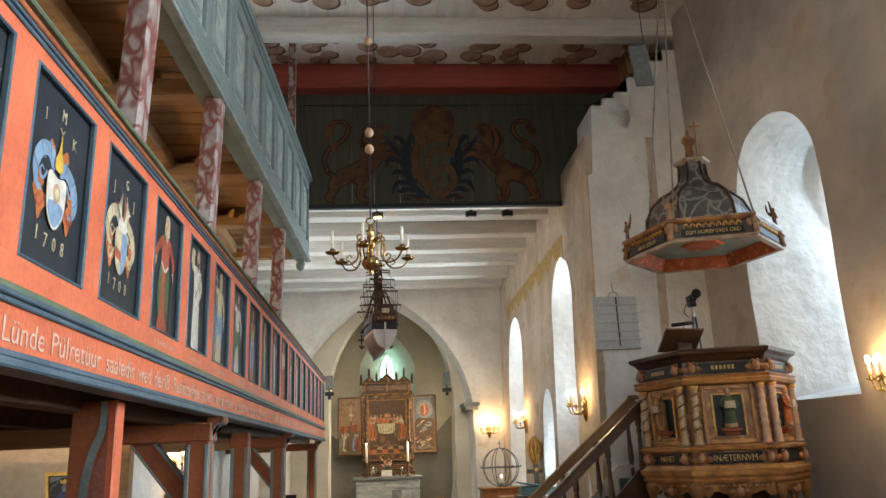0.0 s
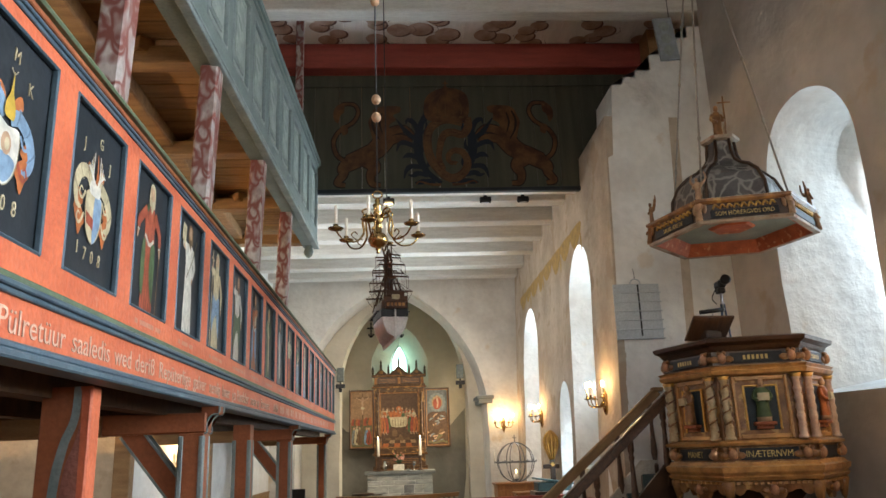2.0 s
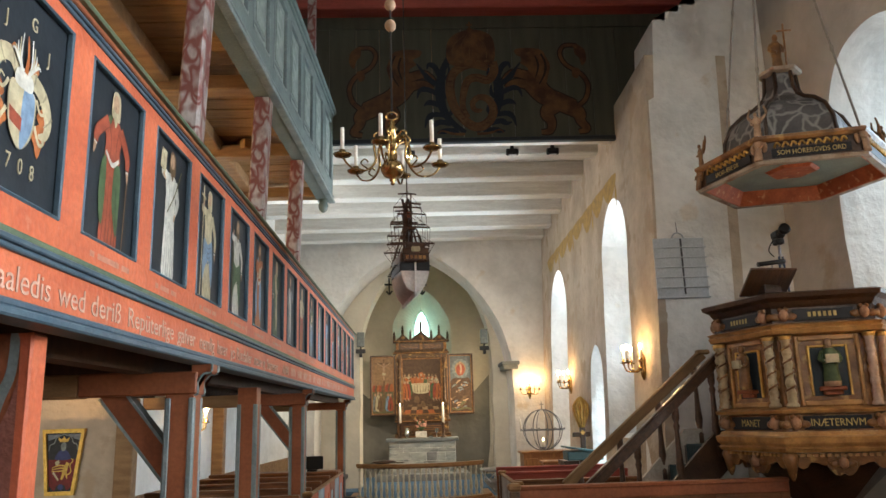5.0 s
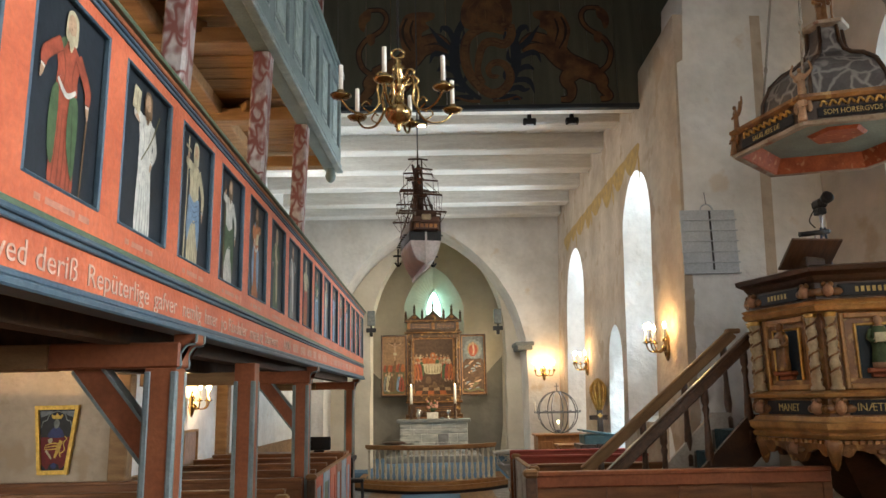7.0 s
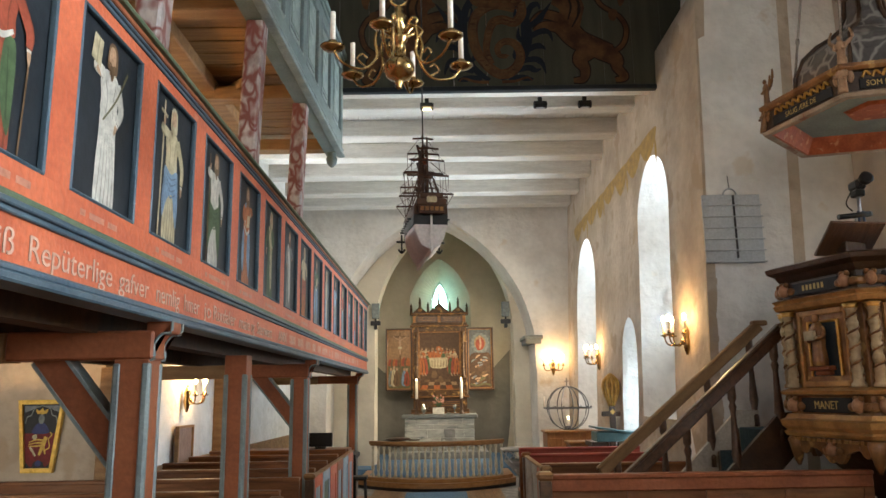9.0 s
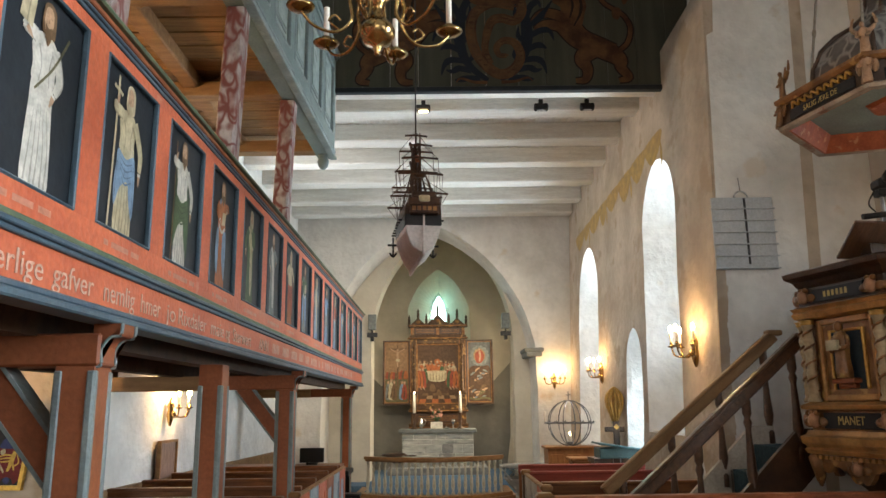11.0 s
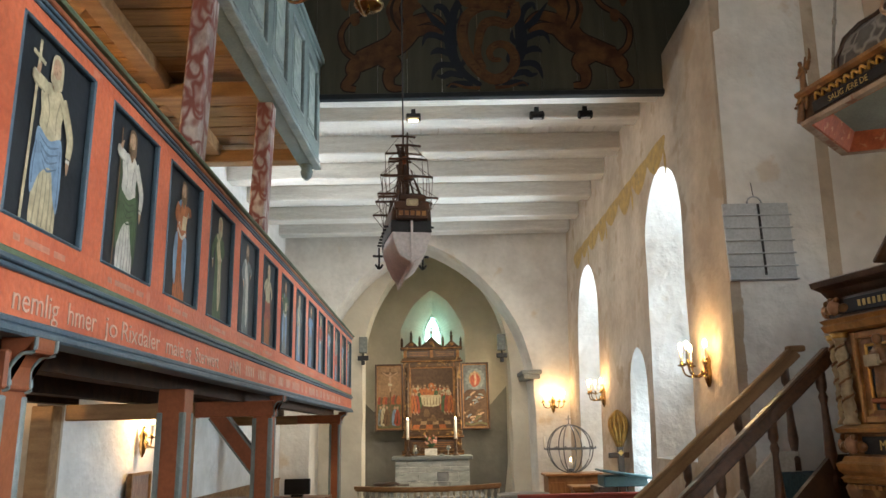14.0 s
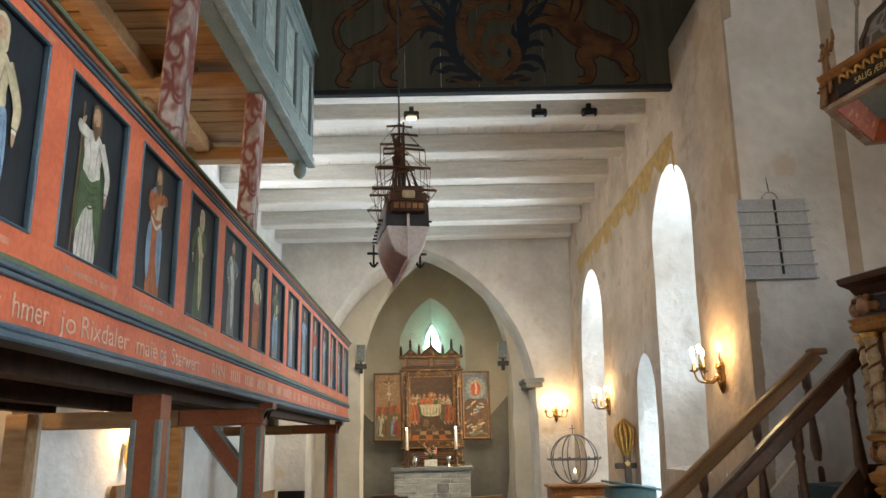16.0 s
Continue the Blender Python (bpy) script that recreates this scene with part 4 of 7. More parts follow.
while y < UY1 - 0.05:
    part("plank", boxes((-3.58, -0.175 + 0.034 * y, y, y + 0.235, 0.17, 0.205)), WOOD if int(y * 7) % 3 else WOODY, ud)
    y += 0.26
for y in (3.0, 4.9, 6.75, 8.65, 10.5, 12.2):
    part("cross_beam", boxes((-3.58, -0.19 + 0.034 * y, y - 0.09, y + 0.09, -0.06, 0.09), bevel=0.012), WOODY, ud)
for y in (3.0, 4.9, 6.75, 8.65, 10.5):
    part("diagonal_beam", boxes((-0.07, 0.07, 0.0, 2.55, 0.0, 0.12), bevel=0.01), WOODY, ud, m=pose(-0.45, y - 0.1, 0.035, 0, 0, 48))
part("long_beam", boxes((-0.95, -0.79, UY0, UY1, 0.02, 0.169), bevel=0.012), WOODY, ud)
part("long_beam", boxes((-2.35, -2.19, UY0, UY1, 0.02, 0.169), bevel=0.012), WOODY, ud)
for x, y in ((-1.68, 3.0), (-1.67, 4.9), (-1.665, 6.76), (-1.655, 8.79), (-1.625, 10.6)):
    t = thing("marbled_post", "square timber post painted with red and white marbling", "post", (x, y, 2.31), "marbled posts between the galleries")
    t.rotation_euler = (0, radians(1.9), 0)
    part("shaft", boxes((-0.075, 0.075, -0.085, 0.085, 0.0, 2.565), bevel=0.018), MARBLE, t)
for x, y in ((-1.50, 11.4), (-1.63, 7.4)):
    t = thing("marbled_post", "slender dark marbled post standing on the upper gallery", "post", (x, y, 5.14), "posts on the upper gallery")
    part("shaft", boxes((-0.055, 0.055, -0.055, 0.055, 0.0, 3.10), bevel=0.01), MARBLE, t)

# ---- lion board ----
lb = thing("painted_board_wall", "dark boarded partition painted with two lions and a crowned cypher", "painting", (0.72, 12.40, 5.80))
x = -3.2
while x < 3.6:
    w = random.uniform(0.34, 0.46)
    part("board", boxes((x + 0.003, min(x + w, 3.7) - 0.003, 0.0, 0.05 + random.uniform(-0.006, 0.006), 0.0, 2.02)), LIONBG, lb)
    x += w
part("top_strip", boxes((-3.2, 3.7, -0.03, 0.0, 1.80, 2.02)), LIONBG, lb, "dark top strip")
part("bottom_moulding", boxes((-3.2, 2.25, -0.05, 0.05, -0.05, 0.02), bevel=0.01), NIGHT, lb, "black bottom moulding")
a = Art((0, -0.008, 0), (1, 0, 0), (0, -1, 0))
for s in (1, -1):
    # rampant lions, outlined in a darker tone
    for tone, grow in ((LIOND, 0.035), (LION, 0.0)):
        a.ribbon([(-0.94 * s, 0.94), (-1.11 * s, 0.70), (-1.37 * s, 0.56), (-1.55 * s, 0.47)], 0.336 + grow, 0.264 + grow, tone, mid=0.276 + grow)
        a.blob([(-1.20 * s, 1.28), (-1.12 * s, 1.42), (-0.92 * s, 1.46), (-0.72 * s, 1.44), (-0.73 * s, 1.35), (-0.84 * s, 1.29), (-0.79 * s, 1.21), (-0.90 * s, 1.12), (-0.88 * s, 0.94), (-1.00 * s, 0.78), (-1.15 * s, 0.84), (-1.21 * s, 1.03), (-1.24 * s, 1.16)], tone)
        a.ribbon([(-0.94 * s, 0.98), (-0.73 * s, 1.05), (-0.60 * s, 1.01), (-0.52 * s, 0.92)], 0.144 + grow, 0.060 + grow, tone, mid=0.120 + grow)
        a.ribbon([(-0.99 * s, 0.82), (-0.78 * s, 0.88), (-0.65 * s, 0.88), (-0.55 * s, 0.81)], 0.156 + grow, 0.060 + grow, tone, mid=0.120 + grow)
        a.ribbon([(-1.49 * s, 0.50), (-1.63 * s, 0.38), (-1.65 * s, 0.26), (-1.74 * s, 0.13), (-1.61 * s, 0.09)], 0.264 + grow, 0.060 + grow, tone, mid=0.132 + grow)
        a.ribbon([(-1.31 * s, 0.55), (-1.15 * s, 0.40), (-1.21 * s, 0.25), (-1.18 * s, 0.11), (-1.05 * s, 0.09)], 0.264 + grow, 0.060 + grow, tone, mid=0.132 + grow)
        a.ribbon([(-1.56 * s, 0.46), (-1.74 * s, 0.60), (-1.80 * s, 0.82), (-1.73 * s, 0.99), (-1.62 * s, 1.08), (-1.47 * s, 1.19), (-1.40 * s, 1.36), (-1.48 * s, 1.49), (-1.67 * s, 1.49)], 0.060 + grow, 0.048 + grow, tone)
        a.blob([(-1.64 * s, 1.52), (-1.78 * s, 1.42), (-1.80 * s, 1.25), (-1.73 * s, 1.16), (-1.69 * s, 1.29), (-1.63 * s, 1.36)], tone)
        a.blob([(-1.69 * s, 1.09), (-1.59 * s, 1.12), (-1.57 * s, 0.99), (-1.65 * s, 0.95)], tone)
    a.ribbon([(-1.11 * s, 1.36), (-1.17 * s, 1.20), (-1.15 * s, 1.03), (-1.06 * s, 0.86)], 0.030, 0.018, LIOND, mid=0.042)
    a.ribbon([(-1.02 * s, 1.33), (-1.06 * s, 1.16), (-1.01 * s, 0.97)], 0.024, 0.012, LIOND, mid=0.036)
    # acanthus branches
    a.ribbon([(-0.08 * s, 0.11), (-0.31 * s, 0.31), (-0.43 * s, 0.59), (-0.43 * s, 0.93), (-0.36 * s, 1.20), (-0.24 * s, 1.43)], 0.060, 0.042, LEAFP, mid=0.156)
    a.ribbon([(-0.42 * s, 0.93), (-0.50 * s, 1.15), (-0.60 * s, 1.21), (-0.63 * s, 1.13)], 0.072, 0.012, LEAFP, mid=0.090)
    a.ribbon([(-0.43 * s, 0.84), (-0.60 * s, 0.97), (-0.68 * s, 1.07), (-0.79 * s, 1.23)], 0.072, 0.012, LEAFP, mid=0.090)
    a.ribbon([(-0.42 * s, 0.69), (-0.62 * s, 0.80), (-0.74 * s, 0.79), (-0.79 * s, 0.66)], 0.072, 0.012, LEAFP, mid=0.090)
    a.ribbon([(-0.42 * s, 0.52), (-0.56 * s, 0.59), (-0.64 * s, 0.58), (-0.69 * s, 0.54)], 0.072, 0.012, LEAFP, mid=0.090)
    a.ribbon([(-0.37 * s, 0.38), (-0.55 * s, 0.40), (-0.64 * s, 0.33), (-0.68 * s, 0.19)], 0.072, 0.012, LEAFP, mid=0.090)
    a.ribbon([(-0.29 * s, 0.24), (-0.45 * s, 0.28), (-0.54 * s, 0.24), (-0.62 * s, 0.26)], 0.072, 0.012, LEAFP, mid=0.090)
    a.ribbon([(-0.18 * s, 0.14), (-0.35 * s, 0.14), (-0.45 * s, 0.12), (-0.51 * s, 0.12)], 0.072, 0.012, LEAFP, mid=0.090)
    a.ribbon([(-0.38 * s, 1.13), (-0.32 * s, 1.23), (-0.31 * s, 1.32), (-0.33 * s, 1.46)], 0.072, 0.012, LEAFP, mid=0.090)
    a.ribbon([(-0.39 * s, 0.97), (-0.30 * s, 1.03), (-0.30 * s, 1.18)], 0.048, 0.012, LEAFP, mid=0.066)
    a.ribbon([(-0.41 * s, 0.64), (-0.33 * s, 0.72), (-0.33 * s, 0.86)], 0.048, 0.012, LEAFP, mid=0.066)
    a.ribbon([(-0.35 * s, 0.35), (-0.27 * s, 0.45), (-0.29 * s, 0.58)], 0.048, 0.012, LEAFP, mid=0.066)
    a.ribbon([(-0.09 * s, 0.08), (-0.27 * s, 0.09), (-0.43 * s, 0.14), (-0.49 * s, 0.09)], 0.048, 0.018, LION)
# crowned cypher of plaited scrolls
a.ribbon([(0.29, 1.15), (0.01, 1.20), (-0.22, 1.07), (-0.29, 0.84), (-0.25, 0.55), (-0.11, 0.32), (0.07, 0.19), (0.25, 0.25), (0.35, 0.44), (0.28, 0.62), (0.14, 0.66), (0.04, 0.57), (0.07, 0.46), (0.17, 0.45)], 0.132, 0.060, LION, mid=0.144)
a.ribbon([(0.29, 1.15), (0.01, 1.20), (-0.22, 1.07), (-0.29, 0.84), (-0.25, 0.55), (-0.11, 0.32), (0.07, 0.19), (0.25, 0.25), (0.35, 0.44), (0.28, 0.62), (0.14, 0.66), (0.04, 0.57), (0.07, 0.46), (0.17, 0.45)], 0.084, 0.036, CYPHER, mid=0.096)
a.ribbon([(0.37, 1.24), (0.38, 1.07), (0.28, 0.94), (0.12, 0.98), (-0.01, 0.94), (-0.08, 0.77), (-0.11, 0.53), (-0.04, 0.35)], 0.132, 0.072, LION, mid=0.132)
a.ribbon([(0.37, 1.24), (0.38, 1.07), (0.28, 0.94), (0.12, 0.98), (-0.01, 0.94), (-0.08, 0.77), (-0.11, 0.53), (-0.04, 0.35)], 0.084, 0.048, CYPHER, mid=0.084)
for q, p in enumerate(spline([(u, v, 0) for u, v in [(0.29, 1.15), (0.01, 1.20), (-0.22, 1.07), (-0.29, 0.84), (-0.25, 0.55), (-0.11, 0.32), (0.07, 0.19), (0.25, 0.25), (0.35, 0.44), (0.28, 0.62), (0.14, 0.66), (0.04, 0.57), (0.07, 0.46), (0.17, 0.45)]], 3)):
    a.oval(p.x + 0.01 * math.sin(q * 2.1), p.y, 0.036 - 0.0004 * q, 0.013, LION)
for q, p in enumerate(spline([(u, v, 0) for u, v in [(0.37, 1.24), (0.38, 1.07), (0.28, 0.94), (0.12, 0.98), (-0.01, 0.94), (-0.08, 0.77), (-0.11, 0.53), (-0.04, 0.35)]], 3)):
    a.oval(p.x, p.y, 0.034, 0.012, LION)
a.blob([(-0.28, 1.20), (-0.33, 1.46), (-0.23, 1.67), (0.06, 1.77), (0.34, 1.68), (0.41, 1.45), (0.35, 1.20), (0.04, 1.15)], LION)
for q in range(5):
    a.oval(-0.24 + 0.13 * q, 1.24, 0.042, 0.024, CYPHER)
    a.ribbon([(-0.24 + 0.13 * q, 1.29), (-0.22 + 0.12 * q, 1.50), (-0.05 + 0.04 * q, 1.68)], 0.016, 0.008, CYPHER)
a.oval(0.03, 1.76, 0.04, 0.04, LION)
a.face([(0.02, 1.79), (0.045, 1.79), (0.045, 1.90), (0.02, 1.90)], LION)
a.face([(-0.01, 1.835), (0.075, 1.835), (0.075, 1.86), (-0.01, 1.86)], LION)
a.done("painted_arms", lb, "red-brown lions, dark laurel and a crowned gold cypher")

# brown clouds on the nave ceiling
for j, y in enumerate((11.68, 9.95)):
    for i in range(10):
        x = -3.54 + i * 0.83 - 0.12 * j + 0.06 * math.sin(i * 2.3 + j)
        a = Art((0, 0, 0), (1, 0, 0), (0, 0, -1))
        a.m = Matrix.Translation((x, y + 0.06 * math.sin(i * 1.9 + j * 2), 8.243)) @ Matrix.Rotation(math.pi, 4, "X")
        rc = random.Random(i + 20 * j)
        lobes = [(rc.uniform(-0.24, 0.24), -0.36 + 0.72 * q / 4 + rc.uniform(-0.05, 0.05), rc.uniform(0.13, 0.20)) for q in range(5)]
        for u, v, w in lobes:
            a.oval(u + 0.03, v - 0.02, w * 1.02, w * 1.0, CLOUDD, 18)
            a.oval(u, v, w, w * 0.95, CLOUD, 18)
        for u, v, w in lobes[::2]:
            a.ribbon([(u + w * 0.7, v - w * 0.8), (u + w * 1.5, v - w * 0.2), (u + w * 1.3, v + w * 0.6)], 0.012, 0.006, CLOUDD)
        setting(a.done("trim"), "brown cloud painted on the ceiling boards", "ceiling painting")
# festoon remnant along the top of the south choir wall
a = Art((0, 0, 0), (1, 0, 0), (0, -1, 0))
a.m = Matrix.Translation((CX(12.5, 4.97) - 0.004, 12.5, 4.97)) @ Matrix(((-0.0108, LEAN, -1.0), (-1.0, 0.0, 0.0108), (0.0, 1.0, LEAN))).to_4x4()
rc = random.Random(11)
y0 = 0.0
for k in range(8):
    w, dp = rc.uniform(0.6, 1.05), rc.uniform(-0.10, 0.04)
    y1 = y0 - w
    a.blob([(y0, 0.30), (y0, 0.14), (y0 - 0.25 * w, dp + 0.02), (y0 - 0.55 * w, dp - 0.03), (y0 - 0.86 * w, 0.10), (y1, 0.30)], OCHRE)
    if k % 2 == 0:
        a.blob([(y0 - 0.02, 0.14), (y0 + 0.05, 0.0), (y0 + 0.03, -0.14 - 0.1 * rc.random()), (y0 - 0.04, -0.02)], OCHRE)
    y0 = y1
setting(a.done("trim"), "faded ochre painted festoon on the wall", "wall painting")

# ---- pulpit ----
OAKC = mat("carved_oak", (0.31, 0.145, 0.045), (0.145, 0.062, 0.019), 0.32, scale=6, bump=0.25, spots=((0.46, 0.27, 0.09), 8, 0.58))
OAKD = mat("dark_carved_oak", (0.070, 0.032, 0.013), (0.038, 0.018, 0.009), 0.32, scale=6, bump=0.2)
GOLDOAK = mat("gilded_oak", (0.52, 0.275, 0.088), (0.29, 0.14, 0.045), 0.35, 0.15, scale=7, bump=0.15)
LIMED = mat("pale_marbled_column", (0.42, 0.34, 0.26), (0.28, 0.20, 0.14), 0.45, scale=7, bump=0.1, spots=((0.26, 0.12, 0.07), 6, 0.60))
TEAL = mat("dark_teal_carpet", (0.030, 0.062, 0.075), (0.022, 0.046, 0.058), 0.95, scale=30, bump=0.3, fine=160)
GOLDL = paint("gold_letter_paint", (0.60, 0.44, 0.16))
CARVED = mat("painted_carved_face", (0.42, 0.23, 0.13), (0.30, 0.15, 0.08), 0.5, scale=14, bump=0.15)
OCT = pose(0, 0, 0, 0, 0, 45)


def face_m(k, apothem, z):
    """Frame of the k-th of six faces: u to the viewer's right, v up."""
    a = math.radians(-105 + 60 * k)
    n = Vector((math.cos(a), math.sin(a), 0))
    return n * apothem + Vector((0, 0, z)), Vector((-n.y, n.x, 0)), n


def figure(bm, h, seed=0, mi=0):
    """A plain draped statue h tall, standing on z = 0."""
    r = random.Random(seed)
    L = [(0.15, 0), (0.16, 0.1), (0.13, 0.35), (0.15, 0.55), (0.16, 0.68), (0.10, 0.78), (0.05, 0.82)]
    n = 12
    rings = []
    for a, z in L:
        rings.append([bm.verts.new((h * a * math.cos(2 * math.pi * k / n) * (1 + 0.18 * math.sin(k * 2.5 + seed)), h * a * 0.7 * math.sin(2 * math.pi * k / n) * (1 + 0.15 * math.cos(k * 3.1)), h * z)) for k in range(n)])
    for a, b in zip(rings, rings[1:]):
        for k in range(n):
            bm.faces.new((a[k], a[(k + 1) % n], b[(k + 1) % n], b[k])).smooth = True
    bm.faces.new(rings[0][::-1]), bm.faces.new(rings[-1])
    ball(bm, (0, -0.02 * h, 0.89 * h), 0.085 * h, 8, (0.9, 0.95, 1.15))
    s = 1 if seed % 2 else -1
    tube(bm, spline([(0.13 * h * s, 0, 0.72 * h), (0.20 * h * s, -0.05 * h, 0.55 * h), (0.10 * h * s, -0.15 * h, 0.50 * h)], 3), 0.045 * h, 6)
    tube(bm, spline([(-0.13 * h * s, 0, 0.72 * h), (-0.20 * h * s, -0.04 * h, 0.56 * h), (-0.06 * h * s, -0.15 * h, 0.46 * h)], 3), 0.045 * h, 6)
    return bm


def cherub(size):
    """A plain carved head between two small wings."""
    bm = ball(bmesh.new(), (0, 0, 0), size * 0.42, 8, (0.85, 0.9, 1.1))
    for f in bm.faces:
        f.material_index = 1
    for s in (-1, 1):
        ball(bm, (s * size * 0.55, size * 0.12, -size * 0.08), size * 0.34, 8, (1.25, 0.45, 0.8))
        ball(bm, (s * size * 0.2, size * 0.05, size * 0.42), size * 0.2, 6)
    return bm


PC = (3.49, 8.86, 0.025)
pul = thing("pulpit", "carved six-sided oak pulpit with columns, niche figures and gilt lettering", "pulpit", PC)


def ring(name, prof, material, label="", parent=pul):
    return part(name, lathe(prof, 6, False), material, parent, label, OCT)


ring("core", [(0.755, 1.40), (0.755, 2.55)], OAKC)
ring("cornice", [(0.78, 2.60), (0.81, 2.63), (0.83, 2.66), (0.89, 2.69), (0.90, 2.725), (0.86, 2.74)], OAKD, "dark moulded pulpit rim")
ring("frieze", [(0.80, 2.47), (0.80, 2.605)], OAKD)
ring("frieze_moulding", [(0.79, 2.37), (0.845, 2.385), (0.865, 2.42), (0.845, 2.435), (0.87, 2.46), (0.82, 2.475)], GOLDOAK, "gilded moulding")
ring("sill_moulding", [(0.79, 1.71), (0.86, 1.725), (0.87, 1.75), (0.80, 1.775)], GOLDOAK, "gilded sill moulding")
ring("text_band", [(0.80, 1.57), (0.80, 1.715)], OAKC)
ring("base_moulding", [(0.76, 1.40), (0.85, 1.41), (0.87, 1.44), (0.845, 1.455), (0.88, 1.485), (0.89, 1.53), (0.85, 1.545), (0.83, 1.575)], GOLDOAK, "heavy moulded base in golden oak")
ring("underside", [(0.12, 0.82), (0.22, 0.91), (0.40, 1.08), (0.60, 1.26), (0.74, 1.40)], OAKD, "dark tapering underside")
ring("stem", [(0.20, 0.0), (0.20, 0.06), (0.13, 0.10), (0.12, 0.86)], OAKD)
STRIPE = mat("cream_painted_column", (0.46, 0.36, 0.22), (0.34, 0.24, 0.13), 0.4, scale=9, bump=0.06)
PINKISH = mat("pale_pink_column", (0.52, 0.38, 0.30), (0.44, 0.29, 0.22), 0.4, scale=9, bump=0.06)
NAVY = mat("deep_blue_niche_paint", (0.030, 0.042, 0.050), (0.02, 0.03, 0.036), 0.5, scale=6, bump=0.06)
dent = None
for k in range(6):
    o, r, n = face_m(k, 0.715, 1.395)
    for i in range(-7, 8):
        m = Matrix((r, n, Z)).transposed().to_4x4()
        m.translation = o + r * 0.052 * i
        dent = again(dent, m) if dent else part("dentil", boxes((-0.015, 0.015, -0.02, 0.012, -0.02, 0.006)), GOLDOAK, pul, m=m)
for k in range(6):
    o, r, n = face_m(k, 0.0, 0)
    m = Matrix((r, -n, Z)).transposed().to_4x4()
    mc = m @ pose(0, 0, 0, 0, 0, -30)            # the corner to the left of this face
    # scalloped apron with a carved head
    bm = bmesh.new()
    top, low = [], []
    for i in range(25):
        u = -0.36 + 0.03 * i
        z = 1.31 - 0.035 * abs(math.sin(i * math.pi / 4)) - 0.07 * math.exp(-(u / 0.10) ** 2) + 0.05 * math.exp(-((abs(u) - 0.19) / 0.05) ** 2)
        top.append((bm.verts.new((u, -0.70, 1.40)), bm.verts.new((u, -0.66, 1.40))))
        low.append((bm.verts.new((u, -0.685, z)), bm.verts.new((u, -0.65, z))))
    for i in range(24):
        bm.faces.new((top[i][0], top[i + 1][0], low[i + 1][0], low[i][0]))
        bm.faces.new((top[i][1], low[i][1], low[i + 1][1], top[i + 1][1]))
        bm.faces.new((low[i][0], low[i + 1][0], low[i + 1][1], low[i][1]))
        bm.faces.new((top[i][0], top[i][1], top[i + 1][1], top[i + 1][0]))
    part("apron", bm, OAKC, pul, m=m)
    part("carved_head", cherub(0.11), [OAKC, CARVED], pul, m=m @ pose(0, -0.71, 1.325))
    part("carved_drop", lathe([(0.01, 1.18), (0.03, 1.22), (0.05, 1.30), (0.07, 1.38), (0.05, 1.41)], 8), OAKC, pul, m=mc @ pose(0, -0.78, 0))
    # panel frame and recessed niche
    part("panel_frame", boxes((-0.255, -0.222, -0.69, -0.65, 1.78, 2.365), (0.222, 0.255, -0.69, -0.65, 1.78, 2.365), (-0.222, 0.222, -0.69, -0.65, 1.78, 1.825), (-0.222, 0.222, -0.69, -0.65, 2.32, 2.365), bevel=0.008), GOLDOAK, pul, "golden oak panel frame", m)
    part("panel_ground", boxes((-0.222, 0.222, -0.662, -0.65, 1.825, 2.32)), OAKC, pul, "carved oak ground", m)
    part("inner_frame", boxes((-0.16, -0.138, -0.685, -0.66, 1.86, 2.28), (0.138, 0.16, -0.685, -0.66, 1.86, 2.28), (-0.138, 0.138, -0.685, -0.66, 2.26, 2.28), bevel=0.006), GOLD, pul, "gilt inner frame", m)
    part("niche", boxes((-0.138, 0.138, -0.672, -0.662, 1.86, 2.26)), NAVY, pul, "dark blue niche", m)
    part("niche_bracket", boxes((-0.10, 0.10, -0.75, -0.67, 1.90, 1.935), (-0.075, 0.075, -0.72, -0.67, 1.865, 1.90), bevel=0.008), DRED, pul, m=m)
    if k in (5, 0, 1):
        bm = figure(bmesh.new(), 0.40, k)
        box(bm, -0.05, 0.05, -0.085, -0.06, 0.19, 0.26)
        for f in bm.faces:
            c = f.calc_center_median()
            f.material_index = 1 if c.z > 0.315 or c.z < 0.02 else 2 if c.y < -0.055 and 0.185 < c.z < 0.265 and abs(c.x) < 0.055 else 0
        part("niche_figure", bm, [(P_GRN, P_ORA, OAKC)[(0, 1, 5).index(k)], P_SKIN if k != 5 else OAKC, P_CREAM], pul, "plain carved draped figure", m @ pose(0, -0.725, 1.936))
    part("name_board", boxes((-0.24, 0.24, -0.712, -0.69, 2.49, 2.59), bevel=0.005), P_BLACK, pul, "black board with a gilt word", m)
    part("text_board", boxes((-0.26, 0.26, -0.712, -0.69, 1.59, 1.70), bevel=0.005), P_BLACK, pul, "black lettered board", m)
    for s in (-1, 1):
        part("carved_head", cherub(0.115), [OAKC, CARVED], pul, m=m @ pose(0.315 * s, -0.725, 2.54))
        part("carved_head", cherub(0.12), [OAKC, CARVED], pul, m=m @ pose(0.325 * s, -0.735, 1.645))
        prof = [(0.052, 1.775), (0.052, 1.795), (0.036, 1.815), (0.042, 1.84)]
        prof += [(0.037 + 0.006 * math.sin(q * 1.7), 1.87 + q * 0.0225) for q in range(19)]
        prof += [(0.034, 2.315), (0.046, 2.33), (0.036, 2.345), (0.052, 2.37)]
        col = part("column", lathe(prof, 10), PINKISH if k == 1 or (k == 0 and s > 0) else STRIPE, pul, "turned painted column", m @ pose(0.325 * s, -0.705, 0))
